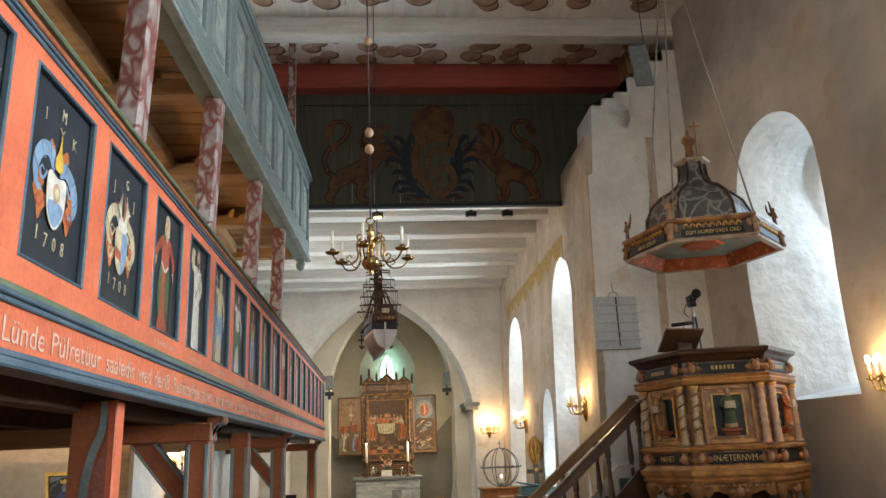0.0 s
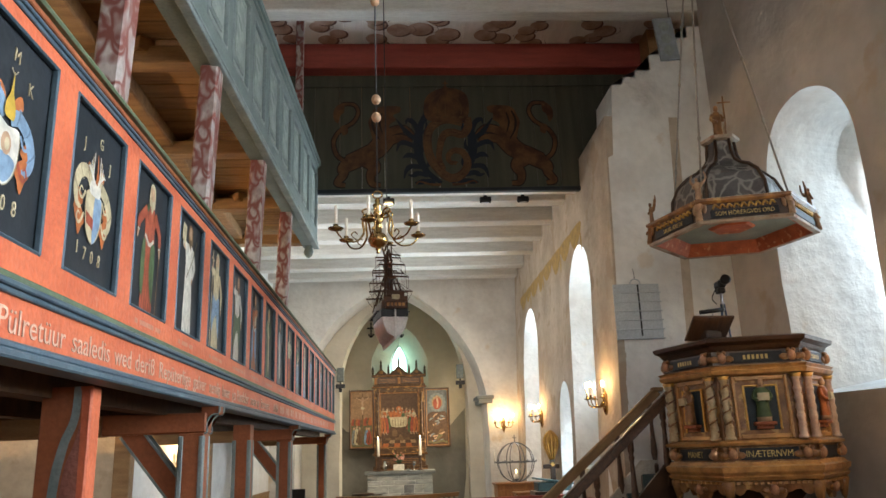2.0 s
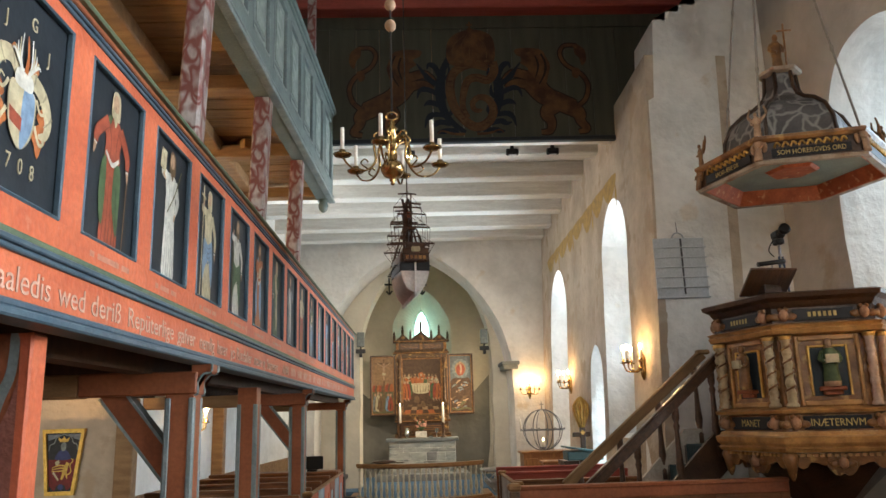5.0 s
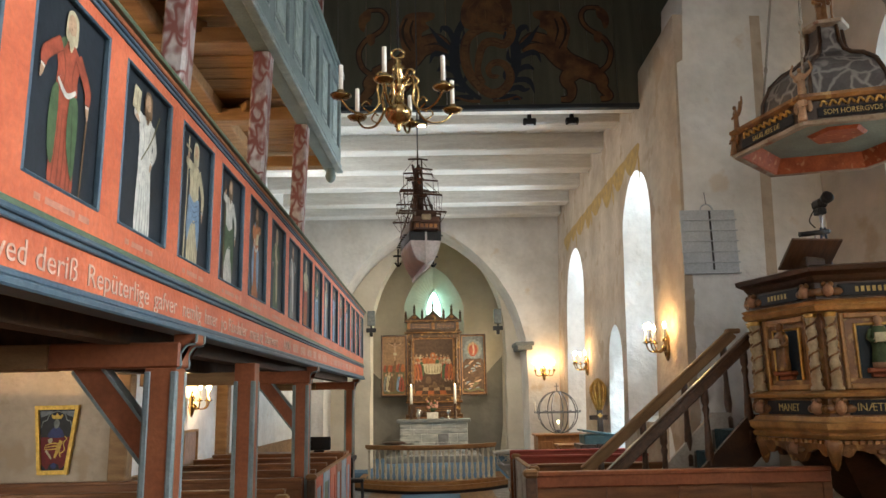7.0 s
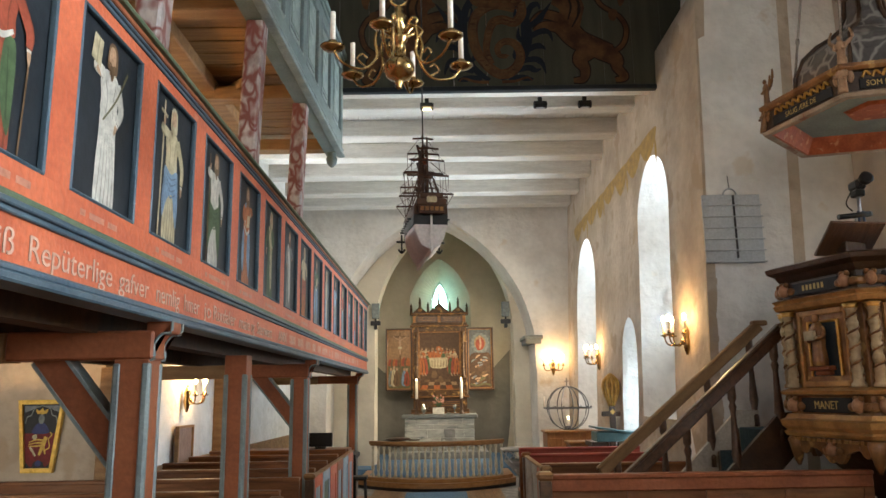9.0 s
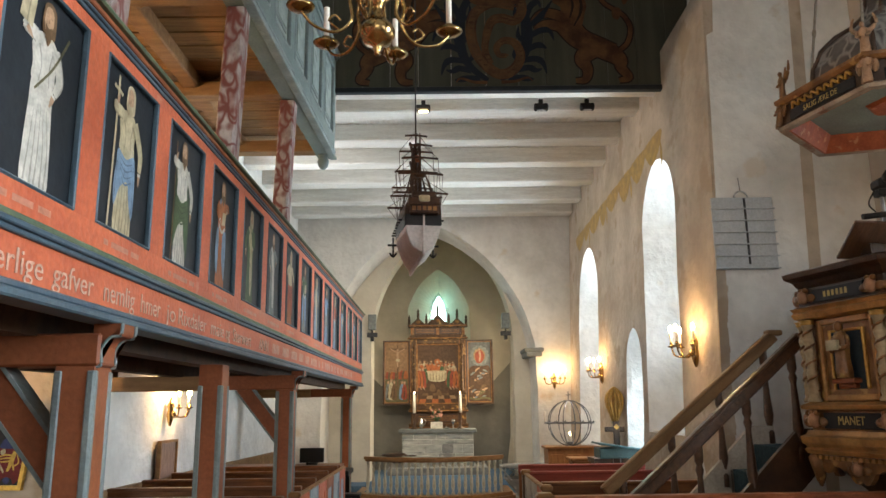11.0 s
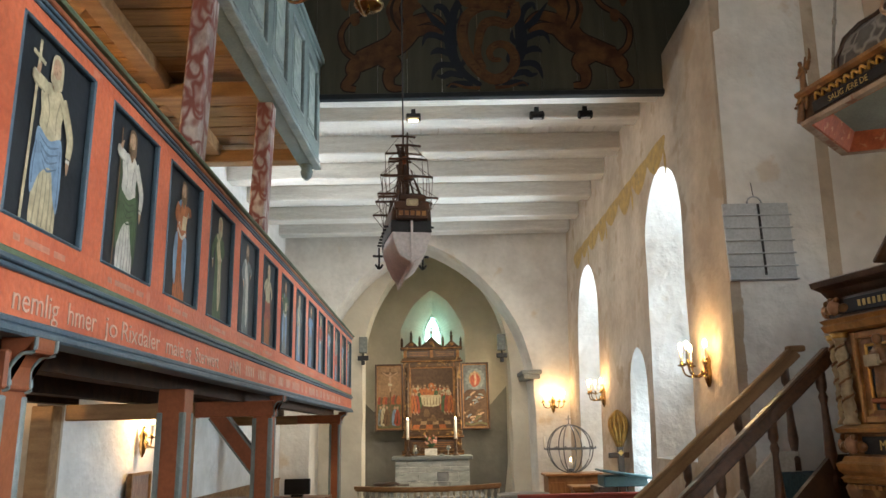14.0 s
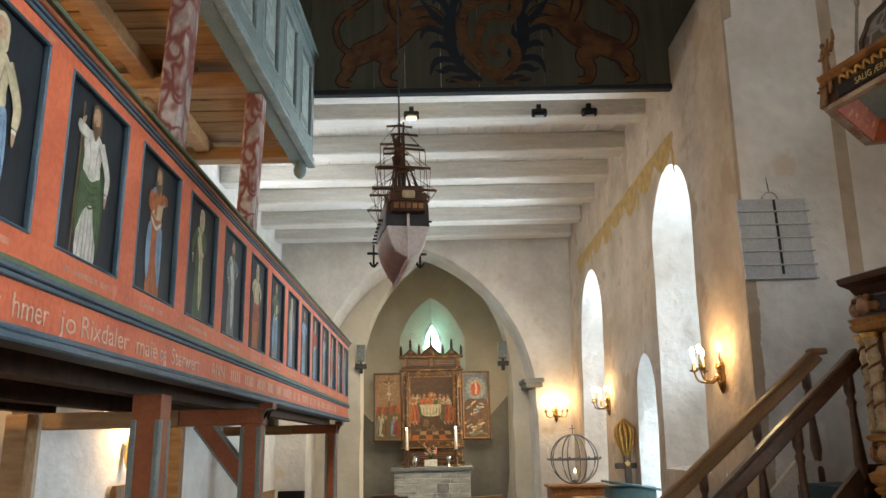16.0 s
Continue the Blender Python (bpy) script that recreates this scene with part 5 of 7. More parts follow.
        part("capital", lathe([(0.036, 2.33), (0.055, 2.345), (0.045, 2.352), (0.062, 2.37)], 10), GOLD, col, "gilt capital")
        if not (k == 1 or (k == 0 and s > 0)):
            part("spiral_band", tube(bmesh.new(), [(0.037 * math.cos(0.55 * q), 0.037 * math.sin(0.55 * q), 1.85 + 0.0098 * q) for q in range(47)], 0.010, 5), OAKC, col, "brown spiral band")
for k, w in ((0, 0.24), (5, 0.24), (1, 0.24)):
    o, r, n = face_m(k, 0.714, 2.52)
    a = Art(o, r, n)
    for i in range(6):
        a.face([(-w / 2 + i * w / 6, 0.0), (-w / 2 + i * w / 6 + w / 10, 0.0), (-w / 2 + i * w / 6 + w / 10, 0.042), (-w / 2 + i * w / 6, 0.042)], GOLDL)
    tagged(a.done("lettering_bar", pul), kind="stuff")
for k, word in ((0, "INÆTERNVM"), (5, "MANET")):
    o, r, n = face_m(k, 0.714, 1.618)
    letters(word, o, r, n, 0.085, GOLDL, pul, centre=True, squeeze=0.85)
# reading desk and the book stand on the rim
desk = thing("reading_desk", "sloping dark red reading desk on the pulpit rim, underside shade in its colour", "lectern", (3.03, 8.50, 2.75))
# OAK in place of red, to hold the shade on the slope's underside
part("slope", boxes((-0.225, 0.225, -0.16, 0.16, 0.0, 0.022), bevel=0.005), OAK, desk, m=pose(0.0, 0, 0.14, -42, 0, 8))
part("support", boxes((-0.10, 0.10, -0.05, 0.05, -0.01, 0.13), bevel=0.008), OAKD, desk, m=pose(0.03, 0.06, 0, 0, 0, 20))
# black bar on a little post above the desk, gives no light
part("bar_post", tube(bmesh.new(), [(0.02, -0.06, 0.22), (0.02, -0.07, 0.30)], 0.008, 6), STEEL, desk)
part("black_bar", tube(bmesh.new(), [(-0.11, -0.07, 0.29), (0.13, -0.07, 0.315)], 0.022, 8), DARK, desk, "short black tube", pose(0, 0, 0.01))
part("bar_end", tube(bmesh.new(), [(0.131, -0.07, 0.325), (0.143, -0.07, 0.327)], 0.020, 8), STEEL, desk, "bright metal end")

cam_t = thing("camera_tripod", "small black video camera on a silver and blue tripod", "tripod", (3.42, 9.00, 1.45))
for a in (90, 210, 330):
    bm = tube(bmesh.new(), [(0.13 * math.cos(radians(a)), 0.13 * math.sin(radians(a)), 0.0), (0.02 * math.cos(radians(a)), 0.02 * math.sin(radians(a)), 1.78)], 0.011, 6)
    part("leg", bm, mat("blue_anodised_metal", (0.07, 0.11, 0.20), None, 0.35, 0.5) if a == 90 else bpy.data.materials["blue_anodised_metal"], cam_t)
part("column", tube(bmesh.new(), [(0, 0, 1.70), (0, 0, 1.92)], 0.014, 8), STEEL, cam_t)
part("head", boxes((-0.04, 0.04, -0.05, 0.05, 1.90, 1.96), bevel=0.01), DARK, cam_t)
bm = boxes((-0.045, 0.045, -0.08, 0.07, 1.955, 2.04), bevel=0.02)
part("camera_body", bm, DARK, cam_t)
part("lens_hood", lathe([(0.035, 0), (0.05, 0.02), (0.055, 0.07), (0.04, 0.075)], 14), DARK, cam_t, m=pose(0.02, -0.06, 2.02, 75, 0, 0))
part("microphone_cable", tube(bmesh.new(), spline([(-0.05, 0, 1.95), (-0.10, 0.01, 1.85), (-0.06, 0, 1.78)], 5), 0.006, 5), DARK, cam_t)

# ---- sounding board over the pulpit ----
CC = (3.55, 8.80, 0)
GREYB = veined("grey_marbled_dome_paint", (0.12, 0.115, 0.115), (0.075, 0.07, 0.07), (0.26, 0.25, 0.24), 5.0, 0.05)
SALM = mat("salmon_coffer_paint", (0.50, 0.135, 0.055), (0.36, 0.09, 0.04), 0.5, scale=9, bump=0.1, spots=((0.60, 0.28, 0.14), 12, 0.6))
SEA = mat("grey_green_soffit_paint", (0.28, 0.33, 0.29), (0.22, 0.26, 0.23), 0.55, scale=3, bump=0.08)
cano = thing("sounding_board", "six-sided carved sounding board with a grey ogee dome and cherubs", "canopy", CC)
part("lower_rim", lathe([(0.91, 3.90), (0.98, 3.90), (0.99, 3.925), (0.95, 3.945), (0.91, 3.945)], 6, False, False), LIMED, cano, "pale moulded lower rim", OCT)
bm = lathe([(0.95, 3.945), (0.945, 4.10), (0.92, 4.10), (0.92, 3.945)], 6, False, False)
part("frieze", bm, OAKD, cano, m=OCT)
ring("upper_rim", [(0.92, 4.10), (0.97, 4.105), (1.00, 4.13), (1.00, 4.155), (0.95, 4.17), (0.70, 4.19)], OAKC, "moulded upper rim", cano)
bm = lathe([(0.91, 3.905), (0.89, 3.905), (0.80, 4.04), (0.80, 4.07), (0.91, 4.07)], 6, False, False)
part("coffer", bm, SALM, cano, "salmon-red carved coffer edge", OCT)
ring("soffit", [(0.01, 4.045), (0.81, 4.045), (0.81, 4.08), (0.01, 4.08)], SEA, "grey-green soffit", cano)
ring("soffit_star", [(0.02, 4.02), (0.24, 4.02), (0.28, 4.044), (0.02, 4.044)], SALM, "red soffit rosette", cano)
ring("dome", [(0.66, 4.17), (0.66, 4.23), (0.64, 4.38), (0.56, 4.53), (0.43, 4.63), (0.30, 4.69), (0.21, 4.76), (0.165, 4.87), (0.15, 5.02)], GREYB, "grey painted ogee dome", cano)
for k in range(6):
    a = math.radians(45 + 60 * k)
    L = [(r * math.cos(a), r * math.sin(a), z) for r, z in ((0.67, 4.19), (0.65, 4.38), (0.57, 4.535), (0.44, 4.64), (0.31, 4.70), (0.22, 4.77), (0.175, 4.87), (0.16, 5.03))]
    part("rib", tube(bmesh.new(), L, 0.022, 6), OAKD, cano)
    o, r, n = face_m(k, 0.82, 4.0)
    m = Matrix((r, -n, Z)).transposed().to_4x4()
    part("text_board", boxes((-0.36, 0.36, -0.838, -0.82, 3.955, 4.035), bevel=0.004), P_BLACK, cano, "black lettered board", m)
    bm = bmesh.new()
    for i in range(9):
        tube(bm, spline([(-0.33 + 0.075 * i, -0.828, 4.045), (-0.305 + 0.075 * i, -0.840, 4.088), (-0.27 + 0.075 * i, -0.828, 4.06)], 4), 0.012, 5)
    tagged(part("carved_scroll", bm, GOLD, cano, "gilt carved scrollwork", m), kind="stuff")
    bm = figure(bmesh.new(), 0.25, k)
    for s in (-1, 1):
        ball(bm, (s * 0.055, 0.03, 0.135), 0.05, 6, (0.6, 0.35, 1.1))
    part("cherub", bm, P_SKIN if k in (0, 1, 2) else OAKC, cano, "plain carved cherub", m @ pose(0, 0, 0, 0, 0, -30) @ pose(0, -0.98, 3.93, -8, 0, 0))
    if k in (0, 2, 4, 5):
        bm = figure(bmesh.new(), 0.24, k + 1)
        for s in (-1, 1):
            tube(bm, spline([(s * 0.03, 0.03, 0.16), (s * 0.09, 0.05, 0.22), (s * 0.07, 0.06, 0.30)], 4), 0.022, 5, 0.008)
        part("cherub", bm, OAKC if k != 0 else P_SKIN, cano, "plain carved winged cherub", m @ pose(0, 0, 0, 0, 0, -30) @ pose(0, -0.92, 4.17))
for k, word in ((0, "SOM HÖRERGVDS ORD"), (5, "SALIG ÆRE DE")):
    o, r, n = face_m(k, 0.841, 3.972)
    letters(word, o, r, n, 0.062, GOLDL, cano, centre=True, squeeze=0.95)
ring("cap", [(0.16, 5.02), (0.23, 5.035), (0.24, 5.065), (0.12, 5.075)], LIMED, "pale moulded cap", cano)
bm = figure(bmesh.new(), 0.42, 3)
tube(bm, [(0.09, -0.02, 0.0), (0.10, -0.03, 0.52)], 0.012, 6)
tube(bm, [(0.02, -0.03, 0.44), (0.19, -0.03, 0.45)], 0.010, 6)
part("statue", bm, OAKC, cano, "plain carved figure holding a cross", pose(0, 0, 5.075))
for k, (x, y) in enumerate(((-0.50, 0.55), (-0.50, -0.39), (0.40, -0.67))):
    a, b = Vector((x, y, 4.2)), Vector((0.02, 0.0, 8.25))
    part("suspension_rope", tube(bmesh.new(), [a, a.lerp(b, 0.35), b], 0.012, 6), ROPE, cano)
    for f in (0.16 + 0.03 * k, 0.42):
        part("rope_knot", ball(bmesh.new(), a.lerp(b, f), 0.022, 8, (1, 1, 1.6)), ROPE, cano)
cano.scale = (0.90, 0.90, 1.0)
sg = thing("hanging_sign", "small pale framed tablet with lozenges hanging from a rope", "sign", (3.21, 9.05, 6.21))
part("tablet", boxes((-0.085, 0.085, -0.012, 0.012, 0.0, 0.42), bevel=0.004), P_SKY, sg, m=pose(0, 0, 0, 0, -5, 0))
a = Art((0, -0.014, 0.0), (1, 0, 0), (0, -1, 0))
for z in (0.09, 0.21, 0.33):
    a.blob([(0.0, z - 0.05), (0.05, z), (0.0, z + 0.05), (-0.05, z)], P_GRY)
a.done("painted_lozenge", sg).matrix_basis = pose(0, 0, 0, 0, -5, 0) @ a.m
part("wire", tube(bmesh.new(), [(0.03, 0, 0.42), (0.02, 0, 1.51)], 0.004, 5), IRON, sg)
sg.scale = (1.38, 1.35, 1.35)

# ---- pulpit stair ----
st = thing("pulpit_stair", "steep dark wooden stair with teal carpet and turned balusters", "stair", (0, 0, 0))
for i in range(7):
    x0, z = 1.52 + 0.20 * i, 0.205 * (i + 1)
    part("tread", boxes((x0, x0 + 0.235, 9.42, 10.24, z - 0.035, z), bevel=0.006), OAKD, st)
    part("tread_carpet", boxes((x0 - 0.003, x0 + 0.215, 9.52, 10.14, z + 0.001, z + 0.012), (x0 - 0.012, x0 - 0.002, 9.52, 10.14, z - 0.20, z + 0.012)), TEAL, st, "teal stair carpet")
    part("riser", boxes((x0 + 0.002, x0 + 0.02, 9.42, 10.24, z - 0.205, z - 0.036)), OAKD, st)
part("landing", boxes((2.92, 3.5, 9.2, 10.3, 1.38, 1.435)), OAKD, st)
part("landing_carpet", boxes((2.93, 3.4, 9.45, 10.2, 1.436, 1.447)), TEAL, st, "teal landing carpet")
CREAMW = mat("cream_painted_stringer", (0.50, 0.44, 0.36), (0.38, 0.33, 0.27), 0.5, scale=4, bump=0.1)
for y in (9.36, 10.26):
    bm = bmesh.new()
    v = [bm.verts.new((x, y + s, z)) for s in (0, 0.05) for x, z in ((1.35, 0.0), (1.60, 0.0), (2.95, 1.36), (2.95, 1.60), (2.75, 1.60), (1.35, 0.22))]
    bm.faces.new(v[:6]), bm.faces.new(v[6:][::-1])
    for i in range(6):
        bm.faces.new((v[i], v[(i + 1) % 6], v[6 + (i + 1) % 6], v[6 + i]))
    part("stringer", bm, OAKD if y < 10 else CREAMW, st)
    L = [(1.42, y + 0.025, 1.045), (3.04 if y > 10 else 2.86, y + 0.025, 2.40 if y > 10 else 2.30)]
    d = (Vector(L[1]) - Vector(L[0]))
    ang = math.degrees(math.atan2(d.z, d.x))
    part("handrail", boxes((0, d.length, -0.035, 0.035, -0.05, 0.05), (-0.005, d.length + 0.005, -0.045, 0.045, 0.03, 0.06), bevel=0.01), OAK if y < 10 else WOODY, st, "dark polished handrail", Matrix.Translation(L[0]) @ pose(0, 0, 0, 0, -ang, 0))
    for f in (0.10, 0.38, 0.66, 0.93):
        p = Vector(L[0]) + d * f
        b = max(0.15, p.z - 0.86)
        h = p.z - 0.04 - b
        part("baluster", lathe([(0.036, 0), (0.036, 0.12 * h), (0.022, 0.15 * h), (0.042, 0.30 * h), (0.030, 0.5 * h), (0.022, 0.72 * h), (0.034, 0.78 * h), (0.022, 0.82 * h), (0.036, 0.86 * h), (0.036, h)], 10), OAK, st, m=pose(p.x, y + 0.025, b))
part("newel_cap", boxes((-0.07, 0.07, -0.05, 0.05, 0, 0.05), bevel=0.012), WOODY, st, m=pose(3.04, 10.285, 2.40))

# ---- hymn board ----
HB = mat("pale_blue_grey_board_paint", (0.50, 0.53, 0.55), (0.44, 0.47, 0.50), 0.5, scale=4, bump=0.05)
hb = thing("hymn_board", "pale blue-grey slatted hymn board hanging on the wall", "hymn board", (3.055, 10.735, 3.10))
part("back", boxes((-0.31, 0.31, -0.015, 0.012, 0.0, 0.74), bevel=0.004), HB, hb)
for i in range(6):
    part("slat", boxes((-0.325, 0.325, -0.035, -0.016, 0.005 + 0.122 * i, 0.018 + 0.122 * i), bevel=0.003), HB, hb)
part("slot", boxes((0.015, 0.035, -0.022, -0.015, 0.05, 0.73)), P_BLACK, hb, "black slot")
bm = bmesh.new()
tube(bm, [(0.07 * math.cos(radians(a)), 0.0, 0.74 + 0.07 * math.sin(radians(a))) for a in range(0, 181, 20)], 0.008, 6)
part("hanger", bm, HB, hb)
part("cord", tube(bmesh.new(), [(0, 0.0, 0.81), (-0.01, 0.0, 0.95)], 0.004, 5), IRON, hb)

# ---- wall sconces ----
def sconce(at, turn, power, lit=4):
    """A brass wall bracket with curled arms and lit candle lamps; it reaches out along local -y."""
    t = thing("wall_sconce", "brass wall sconce with lit candle lamps", "sconce", at, "wall sconces", turn)
    part("backplate", lathe([(0.01, -0.20), (0.03, -0.15), (0.05, -0.06), (0.035, 0.0), (0.05, 0.05), (0.02, 0.12), (0.01, 0.16)], 12), BRASS, t, m=pose(0, -0.03, 0))
    part("ball", ball(bmesh.new(), (0, -0.06, -0.05), 0.04, 12), BRASS, t)
    for i in range(lit):
        a = radians(-90 + (i - (lit - 1) / 2) * 48)
        c, s = math.cos(a), math.sin(a)
        arm = part("arm", tube(bmesh.new(), spline([(0.02 * c, -0.04 + 0.02 * s, -0.03), (0.10 * c, -0.04 + 0.10 * s, -0.09), (0.20 * c, -0.04 + 0.20 * s, -0.07), (0.23 * c, -0.04 + 0.23 * s, 0.02)], 5), 0.010, 6), BRASS, t)
        m = pose(0.23 * c, -0.04 + 0.23 * s, 0.02)
        part("drip_pan", lathe([(0.008, -0.01), (0.04, 0.0), (0.045, 0.012), (0.02, 0.012), (0.016, 0.05)], 12), BRASS, t, m=m)
        part("candle", lathe([(0.014, 0.04), (0.014, 0.15), (0.008, 0.155)], 10), WAX, t, "white candle tube", m)
        part("bulb", ball(bmesh.new(), (0, 0, 0.19), 0.026, 10, (0.8, 0.8, 1.6)), BULB, t, "glowing flame-shaped bulb", m)
    o = Matrix.Translation(at) @ Matrix.Rotation(radians(turn), 4, "Z") @ Vector((0, -0.24, 0.22))
    bulb_light(o, power)


SP = 12.5
sconce((CX(11.45, 2.40), 11.45, 2.38), -90, SP), sconce((CX(16.45, 2.35), 16.45, 2.35), -90, SP), sconce((2.46, 19.98, 2.34), 0, SP)
# the two at x = -5.18 are unseen, added to warm the gallery boards
sconce((SX(7.45) - 0.02, 7.45, 2.32), -95, SP), sconce((-3.49, 13.15, 1.80), 90, 30, 3), sconce((-5.18, 6.4, 3.6), 90, 60), sconce((-5.18, 9.6, 3.6), 90, 170)

# ---- chandelier ----
ch = thing("chandelier", "polished brass chandelier with unlit white candles", "chandelier", (-0.238, 6.05, 3.198))
part("body", lathe([(0.008, -0.17), (0.02, -0.155), (0.012, -0.14), (0.03, -0.12), (0.02, -0.105), (0.07, -0.075), (0.095, -0.02), (0.095, 0.02), (0.07, 0.07), (0.03, 0.095), (0.04, 0.11), (0.025, 0.13), (0.03, 0.2), (0.055, 0.24), (0.05, 0.28), (0.025, 0.31), (0.045, 0.34), (0.03, 0.40), (0.05, 0.44), (0.02, 0.47), (0.03, 0.50), (0.012, 0.53)], 20), BRASS, ch)
part("hanging_ring", tube(bmesh.new(), [(0.045 * math.cos(radians(a)), 0, 0.575 + 0.045 * math.sin(radians(a))) for a in range(0, 361, 24)], 0.010, 6), BRASS, ch)
for i in range(6):
    a = radians(20 + 60 * i)
    arm = part("arm", tube(bmesh.new(), spline([(0.04, 0, 0.22), (0.12, 0, 0.26), (0.15, 0, 0.17), (0.14, 0, 0.02), (0.22, 0, -0.09), (0.34, 0, -0.07), (0.41, 0, 0.03)], 5), 0.012, 6, 0.009), BRASS, ch, m=pose(0, 0, 0.05, 0, 0, 20 + 60 * i))
    part("scroll", tube(bmesh.new(), spline([(0.05, 0, 0.24), (0.10, 0, 0.33), (0.15, 0, 0.30), (0.13, 0, 0.25), (0.10, 0, 0.28)], 5), 0.010, 6), BRASS, arm)
    part("curl", tube(bmesh.new(), spline([(0.20, 0, -0.075), (0.26, 0, -0.02), (0.23, 0, 0.03), (0.20, 0, 0.0)], 5), 0.007, 6), BRASS, arm)
    part("drip_pan", lathe([(0.01, 0.02), (0.06, 0.035), (0.075, 0.055), (0.05, 0.05), (0.022, 0.055), (0.026, 0.10), (0.018, 0.105)], 16), BRASS, arm, m=pose(0.41, 0, 0))
    part("candle", lathe([(0.016, 0.09), (0.016, 0.335), (0.006, 0.342)], 12), WAX, arm, "unlit white candle", m=pose(0.41, 0, 0))
part("cable", tube(bmesh.new(), [(0, 0, 0.60), (0, 0, 8.98)], 0.009, 6), IRON, ch)
for z in (1.607, 1.852, 3.266):
    part("wooden_bead", ball(bmesh.new(), (0, 0, z), 0.048, 12, (1, 1, 1.45)), P_HAIR if z > 5 else P_SKIN, ch, "pale wooden bead")
ch.scale = (0.715, 0.715, 0.56)

# ---- votive ship ----
sh = thing("votive_ship", "model sailing ship with white keel hanging from the ceiling", "model ship", (-0.21, 9.75, 3.02), turn=9)
HULLW = mat("white_hull_paint", (0.66, 0.62, 0.60), (0.56, 0.52, 0.50), 0.45, scale=6, bump=0.04)
SHIPB = mat("brown_ship_wood", (0.075, 0.032, 0.014), (0.040, 0.017, 0.009), 0.5, scale=9, bump=0.1)


def hull(z0, z1, material, name, w=0.165, over=0.0):
    """One band of the hull between two heights, round in section, stern at local y = -0.45."""
    bm = bmesh.new()
    rows = []
    for i in range(15):
        t = i / 14
        y = -0.45 + 1.0 * t
        full = min(1.0, 0.86 + 0.5 * t) * (1 - max(0, t - 0.55) ** 2 * 4.4)
        row = []
        for s in (-1, 1):
            pts = []
            for j in range(6):
                z = z0 + (z1 - z0) * j / 5
                h = min(1.0, max(0.0, z / 0.20)) ** 0.36
                pts.append(bm.verts.new((s * max(0.004, (w + over) * full * h * (1.0 if z < 0.32 else 1 - (z - 0.32) * 0.5)), y + (0.05 * z if t > 0.9 else -0.08 * z * (t < 0.1)), z)))
            row.append(pts)
        rows.append(row)
    for a, b in zip(rows, rows[1:]):
        for q in (0, 1):
            for j in range(5):
                bm.faces.new((a[q][j], a[q][j + 1], b[q][j + 1], b[q][j])).smooth = True
    for row in (rows[0], rows[-1]):
        for j in range(5):
            bm.faces.new((row[0][j], row[1][j], row[1][j + 1], row[0][j + 1]))
    for a, b in zip(rows, rows[1:]):
        bm.faces.new((a[0][-1], a[1][-1], b[1][-1], b[0][-1]))
        bm.faces.new((a[0][0], b[0][0], b[1][0], a[1][0]))
    return part(name, bm, material, sh)


hull(0.0, 0.215, HULLW, "lower_hull")
hull(0.215, 0.305, P_BLACK, "black_wale", over=0.003)
hull(0.305, 0.40, SHIPB, "upper_hull", over=0.002)
part("keel", boxes((-0.008, 0.008, -0.47, 0.5, -0.035, 0.02), (-0.008, 0.008, -0.49, -0.45, -0.03, 0.30)), HULLW, sh)
part("stern_gallery", boxes((-0.115, 0.115, -0.53, -0.44, 0.30, 0.375), (-0.13, 0.13, -0.52, -0.30, 0.375, 0.44), (-0.10, 0.10, -0.52, -0.46, 0.44, 0.49), bevel=0.008), SHIPB, sh, "carved brown stern gallery")
for i in range(5):
    part("stern_window", boxes((-0.10 + 0.042 * i, -0.07 + 0.042 * i, -0.534, -0.529, 0.325, 0.36)), GOLDP, sh)
part("stern_crest", boxes((-0.045, 0.045, -0.528, -0.515, 0.40, 0.455), bevel=0.01), P_CREAM, sh, "pale stern crest")
for i in range(7):
    for s in (-1, 1):
        part("gun", tube(bmesh.new(), [(s * 0.14, -0.30 + 0.1 * i, 0.30), (s * 0.19, -0.30 + 0.1 * i, 0.30)], 0.008, 6), P_BLACK, sh)
for s in (-1, 1):
    bm = tube(bmesh.new(), [(s * 0.18, 0.25, 0.10), (s * 0.18, 0.25, 0.27)], 0.008, 6)
    tube(bm, spline([(s * 0.15, 0.25, 0.13), (s * 0.18, 0.25, 0.095), (s * 0.21, 0.25, 0.13)], 4), 0.009, 6)
    tube(bm, [(s * 0.14, 0.25, 0.20), (s * 0.23, 0.25, 0.20)], 0.010, 6)
    part("anchor", bm, P_BLACK, sh)
